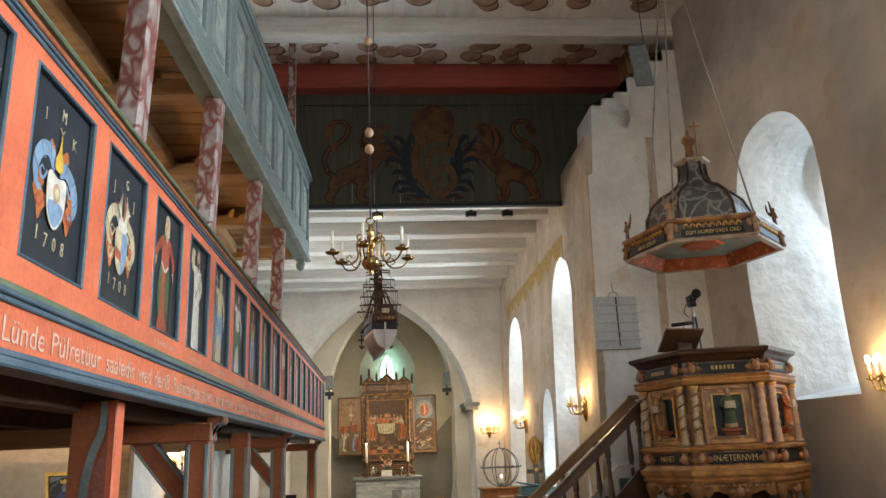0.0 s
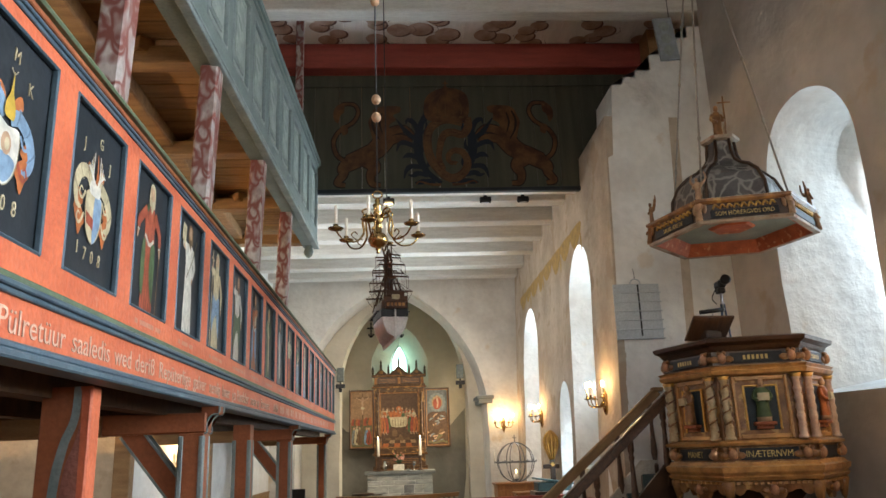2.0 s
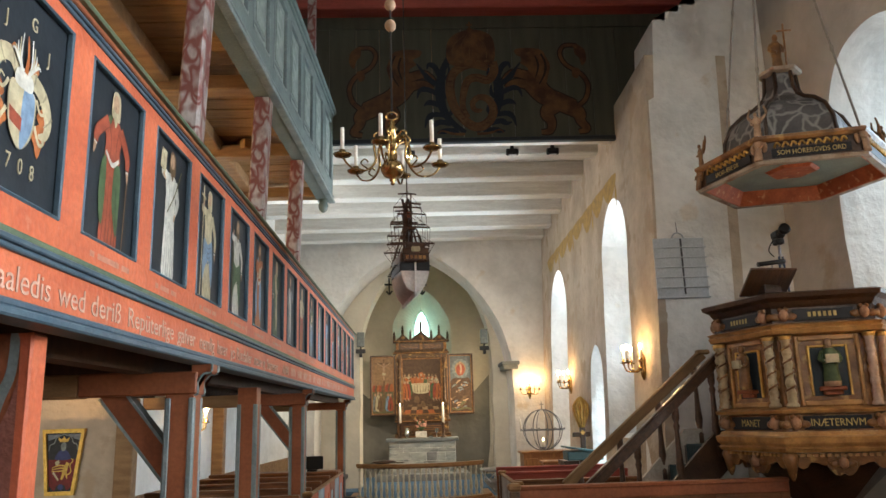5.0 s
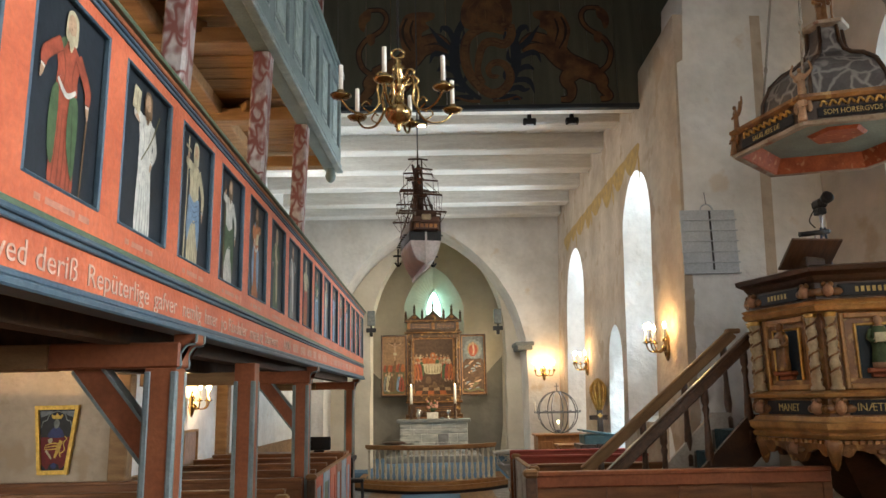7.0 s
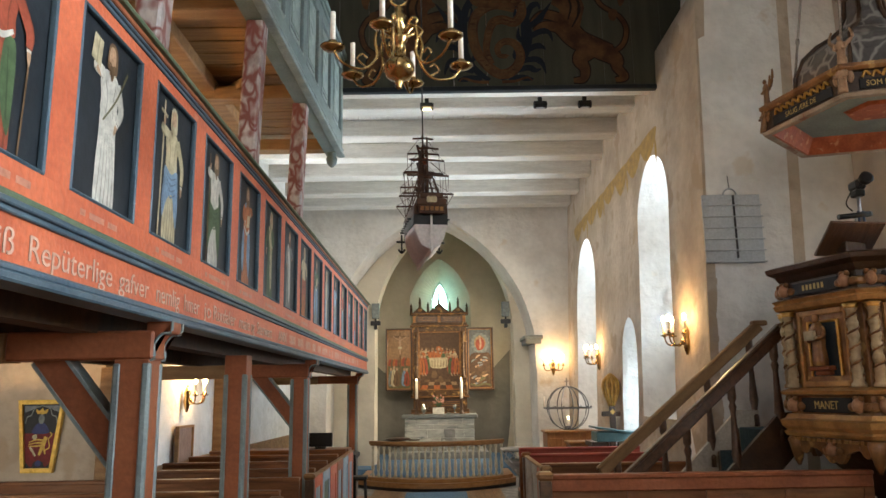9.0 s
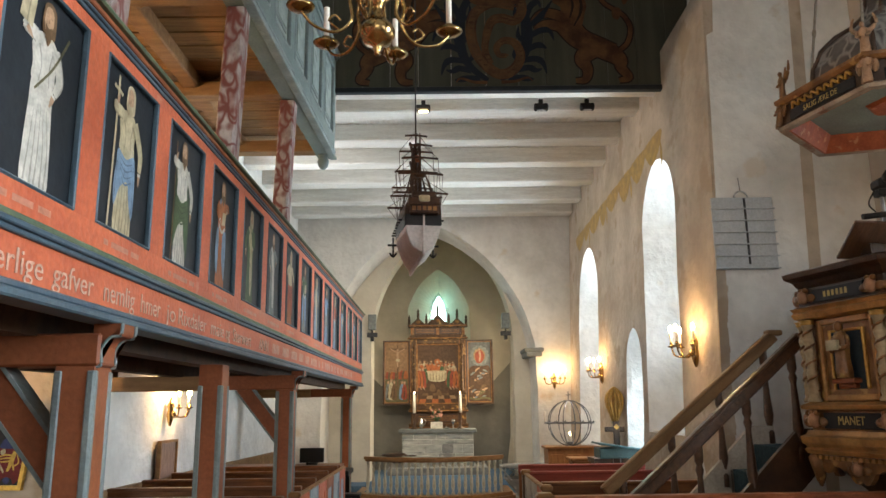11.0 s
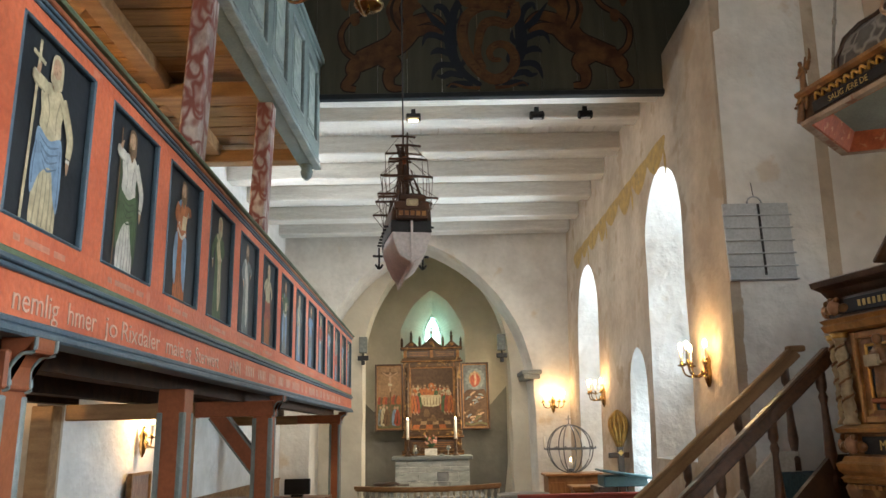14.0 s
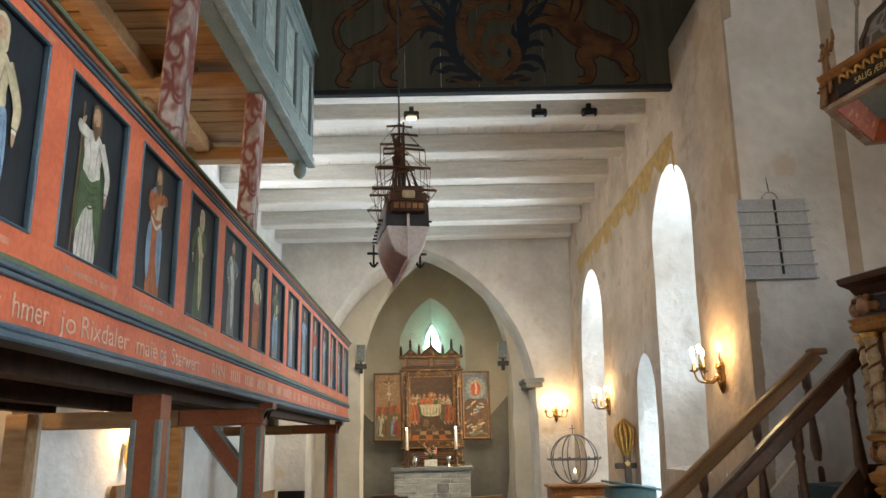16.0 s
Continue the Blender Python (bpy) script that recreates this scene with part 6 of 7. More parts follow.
for y, top, lean in ((-0.28, 1.08, 0.02), (0.02, 1.32, 0.0), (0.30, 1.18, 0.0)):
    mast = part("mast", tube(bmesh.new(), [(0, y, 0.38), (0, y + lean, top)], 0.016, 8, 0.006), SHIPB, sh)
    part("top_platform", lathe([(0.03, 0), (0.045, 0.012), (0.045, 0.03), (0.02, 0.03)], 10), SHIPB, mast, m=pose(0, y, 0.38 + (top - 0.38) * 0.42))
    for f, w in ((0.22, 0.23), (0.46, 0.19), (0.66, 0.15), (0.82, 0.10)):
        z = 0.38 + (top - 0.38) * f
        part("yard", tube(bmesh.new(), [(-w, y - 0.02, z), (0, y - 0.025, z + 0.006), (w, y - 0.02, z)], 0.009, 6), SHIPB, mast)
    bm = bmesh.new()
    for s in (-1, 1):
        for q in range(4):
            tube(bm, [(s * 0.15, y - 0.07 + 0.045 * q, 0.40), (s * 0.02, y, 0.38 + (top - 0.38) * 0.55)], 0.0035, 4)
        for f, w in ((0.22, 0.23), (0.46, 0.19), (0.66, 0.15)):
            tube(bm, [(s * w, y - 0.02, 0.38 + (top - 0.38) * f), (s * 0.01, y, 0.38 + (top - 0.38) * min(1, f + 0.2))], 0.0025, 4)
            tube(bm, [(s * w, y - 0.02, 0.38 + (top - 0.38) * f), (s * 0.15, y - 0.15, 0.40)], 0.0025, 4)
    tagged(part("rigging", bm, SHIPB, mast), kind="stuff")
bm = bmesh.new()
for q in range(9):
    u = -0.10 + 0.025 * q
    tube(bm, [(u, -0.30 + 0.07 * q, 0.40), (0.35 * u, -0.05 + 0.03 * q, 1.0 + 0.03 * (q % 4))], 0.0055, 5)
for s in (-1, 1):
    for z in (0.62, 0.80, 0.98):
        tube(bm, [(s * 0.03, 0.0, z), (s * 0.035, 0.16, z + 0.16)], 0.012, 6)
tagged(part("stay", bm, SHIPB, sh, "brown stays and spars"), kind="stuff")
part("bowsprit", tube(bmesh.new(), [(0, 0.48, 0.40), (0, 0.82, 0.58)], 0.012, 6), SHIPB, sh)
part("flag", boxes((-0.04, 0.0, -0.26, -0.252, 0.82, 0.88)), DRED, sh, "small red flag")
part("hanging_wire", tube(bmesh.new(), [(0, 0.02, 1.30), (0.0, 0.02, 5.23)], 0.007, 5), IRON, sh)

# ---- altar, reredos and chancel ----
setting(part("chancel_floor", boxes((-2.5, 2.3, 20.0, 24.1, -0.01, 0.17)), CARPET), "blue carpet on the raised chancel floor", "floor")
setting(part("altar_platform", boxes((-1.35, 1.12, 22.3, 24.08, 0.172, 0.34), bevel=0.012), STONE), "low stone platform beneath the altar", "step")
al = thing("altar", "stone altar of rough pale masonry with a dark slab", "altar", (-0.115, 23.0, 0.34))
rng = random.Random(4)
# rough courses of unequal stones, most of them smeared over with limewash
WASHED = mat("limewashed_stone", (0.52, 0.52, 0.48), (0.34, 0.35, 0.33), 0.85, scale=3.2, bump=0.7, fine=12, stretch=(0.6, 1, 2.2), spots=((0.22, 0.24, 0.235), 2.6, 0.58))
z = 0.0
for h in (0.19, 0.13, 0.22, 0.12, 0.16):
    x = -0.90
    while x < 0.90:
        w = min(rng.uniform(0.22, 0.62), 0.90 - x)
        if w > 0.03:
            part("stone", boxes((x + 0.003, x + w - 0.003, -0.30 + rng.uniform(-0.008, 0.008), 0.40, z + 0.003, z + h * rng.uniform(0.93, 0.985)), bevel=0.012), STONE if rng.random() < 0.12 else WASHED, al)
        x += w
    z += h
part("mortar_core", boxes((-0.89, 0.89, -0.28, 0.40, 0.0, 0.82)), CHALK, al)
part("slab", boxes((-0.98, 0.98, -0.38, 0.42, 0.82, 0.91), bevel=0.012), SLAB, al, "dark grey stone slab")
FRAME = mat("brown_gilt_frame", (0.105, 0.056, 0.024), (0.060, 0.030, 0.014), 0.4, scale=8, bump=0.1, spots=((0.36, 0.21, 0.07), 9, 0.60))
rd = thing("altarpiece", "winged altarpiece with painted panels and a pinnacled cornice", "altarpiece", (-0.09, 23.42, 1.14))
for w, y, z0, z1 in ((0.78, -0.10, 0.11, 0.17), (0.78, -0.14, 0.17, 0.23), (0.78, -0.12, 0.52, 0.60), (0.74, -0.09, 0.60, 0.70)):
    part("predella_moulding", boxes((-w, w, y, 0.15, z0, z1), bevel=0.012), FRAME, rd)
part("predella", boxes((-0.72, 0.72, -0.05, 0.15, 0.23, 0.52), bevel=0.008), FRAME, rd)
part("text_panel", boxes((-0.60, 0.60, -0.062, -0.05, 0.27, 0.48)), OAKD, rd)
for z in (0.31, 0.36, 0.41):
    part("lettering_bar", boxes((-0.52, 0.52, -0.066, -0.062, z, z + 0.015)), GOLDP, rd)
part("case", boxes((-0.74, -0.56, -0.06, 0.15, 0.70, 2.42), (0.56, 0.74, -0.06, 0.15, 0.70, 2.42), (-0.56, 0.56, -0.06, 0.15, 2.30, 2.42), (-0.56, 0.56, -0.06, 0.15, 0.70, 0.73), bevel=0.01), FRAME, rd)
part("picture", boxes((-0.56, 0.56, 0.0, 0.10, 0.73, 2.30)), P_BRN, rd, "dark painted supper scene")
for s in (-1, 1):
    part("column", lathe([(0.05, 1.06), (0.06, 1.10), (0.035, 1.16), (0.032, 1.7), (0.028, 2.14), (0.05, 2.20), (0.06, 2.29)], 12), FRAME, rd, "turned brown column", pose(0.63 * s, -0.10, 0))
    part("column_bracket", boxes((-0.10, 0.10, -0.12, 0.0, 0.98, 1.06), (-0.07, 0.07, -0.09, 0.0, 0.90, 0.98), bevel=0.012), FRAME, rd, m=pose(0.63 * s, -0.06, 0))
    part("wing_frame", boxes((-0.36, -0.315, -0.03, 0.03, 0, 1.68), (0.315, 0.36, -0.03, 0.03, 0, 1.68), (-0.315, 0.315, -0.03, 0.03, 0, 0.045), (-0.315, 0.315, -0.03, 0.03, 1.635, 1.68), bevel=0.008), OAKD, rd, "dark wing frame", pose(1.10 * s, 0, 0.72))
    part("wing_fillet", boxes((-0.315, -0.295, -0.02, 0.02, 0.045, 1.635), (0.295, 0.315, -0.02, 0.02, 0.045, 1.635), (-0.295, 0.295, -0.02, 0.02, 0.045, 0.065), (-0.295, 0.295, -0.02, 0.02, 1.615, 1.635)), GOLDP, rd, "gilt fillet", pose(1.10 * s, 0, 0.72))
    part("wing_picture", boxes((-0.295, 0.295, -0.005, 0.02, 0.065, 1.615)), paint("pink_sky_paint", (0.32, 0.19, 0.10)) if s < 0 else paint("slate_sky_paint", (0.13, 0.14, 0.14)), rd, "painted wing picture", pose(1.10 * s, 0, 0.72))
part("cornice", boxes((-0.80, 0.80, -0.16, 0.15, 2.42, 2.47), (-0.76, 0.76, -0.12, 0.15, 2.47, 2.53), (-0.72, 0.72, -0.08, 0.15, 2.53, 2.74), (-0.80, 0.80, -0.16, 0.15, 2.74, 2.81), bevel=0.012), FRAME, rd)
for x0, x1 in ((-0.62, -0.06), (0.06, 0.62)):
    part("cornice_panel", boxes((x0, x1, -0.086, -0.08, 2.56, 2.71)), OAKD, rd)
    for z in (2.59, 2.63, 2.67):
        part("lettering_bar", boxes((x0 + 0.04, x1 - 0.04, -0.09, -0.086, z, z + 0.014)), GOLDP, rd)
for x in (-0.68, 0.0, 0.68):
    part("cornice_pilaster", boxes((x - 0.04, x + 0.04, -0.12, -0.08, 2.54, 2.73), bevel=0.006), GOLDP, rd)
for x, h, w in ((-0.52, 0.18, 0.20), (0.0, 0.28, 0.30), (0.52, 0.18, 0.20)):
    bm = bmesh.new()
    v = [bm.verts.new(p) for p in ((x - w, -0.10, 2.81), (x + w, -0.10, 2.81), (x, -0.10, 2.81 + h), (x - w, 0.0, 2.81), (x + w, 0.0, 2.81), (x, 0.0, 2.81 + h))]
    for f in ((0, 1, 2), (5, 4, 3), (0, 2, 5, 3), (1, 4, 5, 2), (0, 3, 4, 1)):
        bm.faces.new([v[i] for i in f])
    part("gable", bm, FRAME, rd)
    part("gable_boss", ball(bmesh.new(), (x, -0.10, 2.81 + h * 0.38), 0.045, 10, (1.4, 0.4, 1)), GOLDP, rd)
for x, z, h in ((-0.76, 2.81, 0.26), (-0.52, 2.97, 0.27), (-0.30, 2.81, 0.30), (0.0, 3.07, 0.32), (0.30, 2.81, 0.30), (0.52, 2.97, 0.27), (0.76, 2.81, 0.26)):
    part("pinnacle", lathe([(0.035, 0), (0.035, 0.45 * h), (0.045, 0.5 * h), (0.02, 0.58 * h), (0.035, 0.70 * h), (0.03, 0.80 * h), (0.012, 0.86 * h), (0.018, 0.93 * h), (0.004, h)], 10), FRAME, rd, m=pose(x, -0.06, z))
P_CLAY = paint("dull_ochre_paint", (0.34, 0.22, 0.12))
for z0, z1, x0, x1 in ((0.735, 0.76, -0.56, 0.56), (2.27, 2.30, -0.56, 0.56), (0.76, 2.27, -0.56, -0.535), (0.76, 2.27, 0.535, 0.56)):
    part("picture_fillet", boxes((x0, x1, -0.04, -0.0, z0, z1)), GOLDP, rd, "gilt fillet")
for x in (-0.72, -0.575, 0.575, 0.72):
    part("gilt_bead", boxes((x - 0.009, x + 0.009, -0.068, -0.058, 0.74, 2.40)), GOLDP, rd, "gilt bead")
for z in (0.135, 0.555, 2.445, 2.775):
    part("gilt_strip", boxes((-0.77, 0.77, -0.165 if z > 2 else -0.145, -0.10, z - 0.010, z + 0.010)), GOLDP, rd, "gilt strip")
# the painted scenes, as plain shapes
a = Art((0, -0.001, 0.73), (1, 0, 0), (0, -1, 0))
a.face([(-0.56, 0.0), (0.56, 0.0), (0.56, 0.42), (-0.56, 0.42)], P_BRN)
for row, (v0, v1) in enumerate(((0.0, 0.13), (0.13, 0.22), (0.22, 0.28))):
    for i in range(6):
        if (i + row) % 2 == 0:
            k0, k1 = 1.0 - 0.9 * v0, 1.0 - 0.9 * v1
            a.face([((-0.54 + 0.18 * i) * k0, v0), ((-0.36 + 0.18 * i) * k0, v0), ((-0.36 + 0.18 * i) * k1, v1), ((-0.54 + 0.18 * i) * k1, v1)], (P_ORA, P_CLAY, P_HAIR)[row])
a.blob([(-0.52, 0.40), (0.52, 0.40), (0.54, 1.0), (0.30, 1.22), (-0.30, 1.22), (-0.54, 1.0)], P_BRN)
rc = random.Random(3)
FIGC = (P_RED, P_ORA, P_CLAY, P_ORA, P_CREAM, P_GRN, P_ORA)
for row, (v0, n, h) in enumerate(((1.10, 10, 0.30), (1.02, 9, 0.34), (0.92, 8, 0.40))):
    for i in range(n):
        u = -0.47 + 0.94 * (i + 0.5 * (row % 2)) / n + rc.uniform(-0.02, 0.02)
        v = v0 + rc.uniform(-0.03, 0.03)
        if row == 2 and abs(u) < 0.24:
            continue
        c = FIGC[rc.randrange(7)]
        a.blob([(u - 0.05, v - h), (u + 0.06, v - h), (u + 0.055, v - 0.08), (u, v - 0.03), (u - 0.055, v - 0.08)], c)
        a.ribbon([(u - 0.02, v - 0.10), (u + 0.01, v - h * 0.7), (u - 0.01, v - h)], 0.012, 0.022, P_BRN)
        a.oval(u, v + 0.005, 0.028, 0.036, P_SKIN)
        a.oval(u, v + 0.028, 0.030, 0.020, P_HAIR)
a.oval(-0.02, 1.10, 0.075, 0.075, P_ORA)
a.oval(-0.02, 1.09, 0.032, 0.040, P_SKIN)
a.blob([(-0.28, 0.86), (0.20, 0.86), (0.22, 0.82), (0.17, 0.60), (-0.22, 0.60), (-0.28, 0.80)], P_CREAM)
for i in range(6):
    a.ribbon([(-0.21 + 0.08 * i, 0.80), (-0.20 + 0.075 * i, 0.62)], 0.008, 0.018, P_HAIR)
for i in range(7):
    a.oval(-0.20 + 0.06 * i, 0.835 + 0.01 * (i % 2), 0.020, 0.010, P_SKIN)
for u, c in ((-0.40, P_RED), (-0.48, P_ORA), (0.30, P_GRN), (0.38, P_RED), (0.46, P_ORA)):
    a.blob([(u - 0.07, 0.46), (u + 0.08, 0.44), (u + 0.06, 0.78), (u, 0.86), (u - 0.06, 0.76)], c)
    a.ribbon([(u - 0.01, 0.78), (u + 0.02, 0.60), (u, 0.46)], 0.012, 0.03, P_BRN)
    a.oval(u, 0.89, 0.032, 0.040, P_SKIN)
    a.ribbon([(u, 0.46), (u + 0.02, 0.40), (u + 0.05, 0.37)], 0.03, 0.015, P_SKIN)
a.blob([(-0.22, 0.34), (-0.08, 0.34), (-0.10, 0.50), (-0.20, 0.50)], P_HAIR)
a.blob([(-0.04, 0.22), (0.10, 0.20), (0.06, 0.34), (0.0, 0.38), (-0.04, 0.30)], P_HAIR)
a.done("painted_scene", rd, "supper scene in red, orange and white")
for s in (-1, 1):
    a = Art((1.10 * s, -0.006, 0.78), (1, 0, 0), (0, -1, 0))
    rc = random.Random(5 + s)
    if s < 0:
        a.blob([(-0.28, 0.02), (0.28, 0.02), (0.28, 0.70), (0.05, 0.62), (-0.28, 0.74)], P_OLIVE)
        for i in range(9):
            u = -0.24 + 0.06 * i
            a.blob([(u - 0.05, 0.62), (u + 0.05, 0.62), (u + 0.03, 0.74 + 0.10 * rc.random()), (u - 0.03, 0.78)], (P_RED, P_HAIR, P_ORA)[i % 3])
        a.ribbon([(0.03, 0.30), (0.03, 1.0), (0.03, 1.50)], 0.04, 0.035, P_HAIR)
        a.ribbon([(-0.20, 1.40), (0.03, 1.39), (0.26, 1.40)], 0.035, 0.035, P_HAIR)
        a.ribbon([(0.03, 0.92), (0.02, 1.10), (0.03, 1.32)], 0.035, 0.07, P_SKIN)
        a.ribbon([(-0.17, 1.41), (0.03, 1.31), (0.23, 1.41)], 0.022, 0.022, P_SKIN)
        a.ribbon([(-0.02, 1.10), (0.08, 1.09)], 0.06, 0.06, P_CREAM)
        a.oval(0.03, 1.37, 0.03, 0.04, P_SKIN)
        for u, c in ((-0.22, P_GRY), (-0.14, P_CREAM), (-0.06, P_HAIR), (0.14, P_BLU), (0.21, P_RED)):
            h = 0.52 + rc.uniform(-0.06, 0.08)
            a.blob([(u - 0.07, 0.10), (u + 0.07, 0.10), (u + 0.055, h - 0.1), (u, h), (u - 0.055, h - 0.1)], c)
            a.ribbon([(u - 0.02, h - 0.08), (u + 0.01, 0.3), (u - 0.02, 0.12)], 0.01, 0.03, P_BRN)
            a.oval(u, h + 0.03, 0.032, 0.042, P_SKIN)
    else:
        a.blob([(-0.28, 0.02), (0.28, 0.02), (0.28, 0.85), (0.05, 0.92), (-0.28, 0.84)], P_BRN)
        for i in range(14):
            t = i / 14 * 2 * math.pi
            a.oval(0.0 + 0.20 * math.cos(t), 1.20 + 0.22 * math.sin(t), 0.06, 0.05, P_GRY)
        a.oval(0.0, 1.20, 0.16, 0.19, P_CLAY)
        a.blob([(-0.08, 1.02), (0.06, 1.02), (0.13, 1.20), (0.03, 1.34), (-0.11, 1.24)], P_RED)
        a.ribbon([(0.0, 1.04), (0.02, 1.18), (0.0, 1.32)], 0.04, 0.06, P_SKIN)
        a.oval(0.0, 1.37, 0.030, 0.038, P_SKIN)
        for i in range(22):
            u, v = rc.uniform(-0.23, 0.23), rc.uniform(0.10, 0.86)
            w = rc.uniform(-0.08, 0.08)
            a.ribbon([(u - 0.06, v - 0.03), (u, v + w * 0.5), (u + 0.07, v + w)], 0.03, 0.015, (P_SKIN, P_SKY, P_GRY, P_HAIR, P_HAIR, P_OLIVE)[i % 6], mid=0.05)
            if i % 2:
                a.oval(u - 0.06, v, 0.022, 0.026, P_SKIN)
        a.ribbon([(-0.28, 0.10), (-0.1, 0.06), (0.1, 0.10), (0.28, 0.06)], 0.05, 0.05, P_OLIVE)
    a.done("painted_scene", rd, "painted wing scene of plain shapes")


def candlestick(x):
    t = thing("altar_candle", "tall white candle on a dark metal candlestick", "candle", (x, 22.85, 1.25), "altar candles")
    part("stick", lathe([(0.10, 0), (0.10, 0.02), (0.04, 0.05), (0.03, 0.12), (0.045, 0.16), (0.025, 0.20), (0.022, 0.34), (0.05, 0.38), (0.045, 0.40)], 14), OAKD, t)
    part("candle", lathe([(0.034, 0.40), (0.034, 0.86), (0.01, 0.87)], 12), WAX, t, "white candle")
    part("flame", ball(bmesh.new(), (0, 0, 0.90), 0.014, 8, (0.8, 0.8, 2.0)), BULB, t, "small lit flame")


candlestick(-0.705), candlestick(0.468)
vs = thing("flower_vase", "pink flowers in a dark vase on the altar", "flowers", (-0.13, 22.80, 1.25))
part("vase", lathe([(0.05, 0), (0.08, 0.06), (0.05, 0.16), (0.07, 0.19)], 12), OAKD, vs)
rng = random.Random(8)
bm, bl = bmesh.new(), bmesh.new()
for i in range(26):
    a, r, h = rng.uniform(0, 6.28), rng.uniform(0.02, 0.17), rng.uniform(0.26, 0.46)
    tube(bm, [(0, 0, 0.17), (r * math.cos(a), r * math.sin(a), h)], 0.010, 4, 0.02)
    ball(bl, (r * 1.15 * math.cos(a), r * 1.15 * math.sin(a), h + 0.02), rng.uniform(0.02, 0.035), 6)
tagged(part("leaves", bm, P_GRN, vs), kind="stuff")
tagged(part("blossom", bl, paint("pink_petal", (0.55, 0.26, 0.20)), vs, "pink blossoms"), kind="stuff")
bk = thing("altar_book", "open white book on the altar stand", "book", (-0.14, 22.70, 1.25))
part("pages", boxes((-0.15, 0.15, -0.015, 0.015, 0.0, 0.17), bevel=0.006), P_WHITE, bk, m=pose(0, 0, 0.01, -18, 0, 0))
part("stand", boxes((-0.12, 0.12, 0.0, 0.12, 0.0, 0.012)), OAKD, bk)
SILVER = mat("silver", (0.62, 0.62, 0.60), None, 0.2, 1.0, bump=0.02)
jg = thing("silver_jug", "polished silver jug on the altar", "jug", (-0.52, 22.75, 1.25))
part("body", lathe([(0.05, 0), (0.03, 0.03), (0.075, 0.10), (0.06, 0.17), (0.035, 0.22), (0.05, 0.27)], 14), SILVER, jg)
part("handle", tube(bmesh.new(), spline([(0.05, 0, 0.24), (0.11, 0, 0.20), (0.07, 0, 0.09)], 5), 0.009, 6), SILVER, jg)
cp = thing("chalice", "polished silver chalice on the altar", "chalice", (0.28, 22.75, 1.25))
part("cup", lathe([(0.055, 0), (0.02, 0.03), (0.015, 0.12), (0.05, 0.16), (0.06, 0.24)], 14), SILVER, cp)
pt = thing("communion_dish", "small silver dish on the altar", "dish", (0.12, 22.75, 1.25))
part("bowl", lathe([(0.04, 0), (0.07, 0.03), (0.07, 0.05), (0.05, 0.04)], 12), SILVER, pt)
# spot lamps behind the arch
for x in (-1.60, 1.50):
    t = thing("wall_spotlight", "grey box spotlight fixed to the arch side", "spotlight", (x, 20.775, 3.56))
    part("housing", boxes((-0.09, 0.09, -0.08, 0.08, 0.0, 0.36), bevel=0.01), P_GRY, t)
    part("bracket", boxes((-0.12, 0.12, -0.05, 0.05, -0.16, -0.06), (-0.04, 0.04, -0.04, 0.04, -0.26, -0.16), (-0.02, 0.02, -0.02, 0.02, -0.06, 0.0), bevel=0.008), IRON, t)
spot_light((-1.40, 20.72, 3.75), (0.1, 23.4, 2.3), 60, (1.0, 0.80, 0.55), 75)
spot_light((1.20, 20.72, 3.75), (-0.4, 23.4, 2.3), 60, (1.0, 0.80, 0.55), 75)

# ---- altar rail on its curved step ----
def bow(x, y0, deep):
    return y0 - deep * (1 - ((x + 0.17) / 1.55) ** 2)


def bow_slab(bm, x0, x1, y0, deep, back, z0, z1, n=24):
    top, bot = [], []
    for i in range(n + 1):
        x = x0 + (x1 - x0) * i / n
        y = bow(x, y0, deep)
        top.append((bm.verts.new((x, y, z1)), bm.verts.new((x, back if back > 0 else y - back, z1))))
        bot.append((bm.verts.new((x, y, z0)), bm.verts.new((x, back if back > 0 else y - back, z0))))
    for i in range(n):
        bm.faces.new((top[i][0], top[i + 1][0], top[i + 1][1], top[i][1]))
        bm.faces.new((bot[i][0], bot[i][1], bot[i + 1][1], bot[i + 1][0]))
        bm.faces.new((top[i][0], bot[i][0], bot[i + 1][0], top[i + 1][0]))
        bm.faces.new((top[i][1], top[i + 1][1], bot[i + 1][1], bot[i][1]))
    for i in (0, n):
        bm.faces.new((top[i][0], top[i][1], bot[i][1], bot[i][0]))
    return bm


KNEE = mat("honey_oak", (0.30, 0.16, 0.065), (0.22, 0.11, 0.045), 0.4, scale=4, bump=0.1, stretch=(1, 6, 6))
plat = thing("altar_step", "curved wooden kneeling step before the altar rail", "step", (0, 0, 0))
part("riser", bow_slab(bmesh.new(), -1.72, 1.38, 18.25, 0.90, 20.0, 0.0, 0.06), P_BLACK, plat, "black painted riser")
part("step", bow_slab(bmesh.new(), -1.72, 1.38, 18.22, 0.90, 20.0, 0.061, 0.15), KNEE, plat)
part("kneeler", bow_slab(bmesh.new(), -1.66, 1.32, 18.28, 0.86, -0.32, 0.151, 0.215), KNEE, plat, "honey oak kneeling board")
part("carpet", bow_slab(bmesh.new(), -1.55, 1.20, 18.70, 0.80, 20.4, 0.151, 0.172), CARPET, plat, "blue carpet inside the rail")
rail = thing("altar_rail", "curved altar rail with pale turned balusters", "altar rail", (0, 0, 0))
part("top_rail", bow_slab(bmesh.new(), -1.50, 1.16, 18.34, 0.83, -0.16, 0.835, 0.89), KNEE, rail, "polished brown top rail")
part("rail_moulding", bow_slab(bmesh.new(), -1.48, 1.14, 18.37, 0.83, -0.10, 0.805, 0.834), KNEE, rail)
balu = None
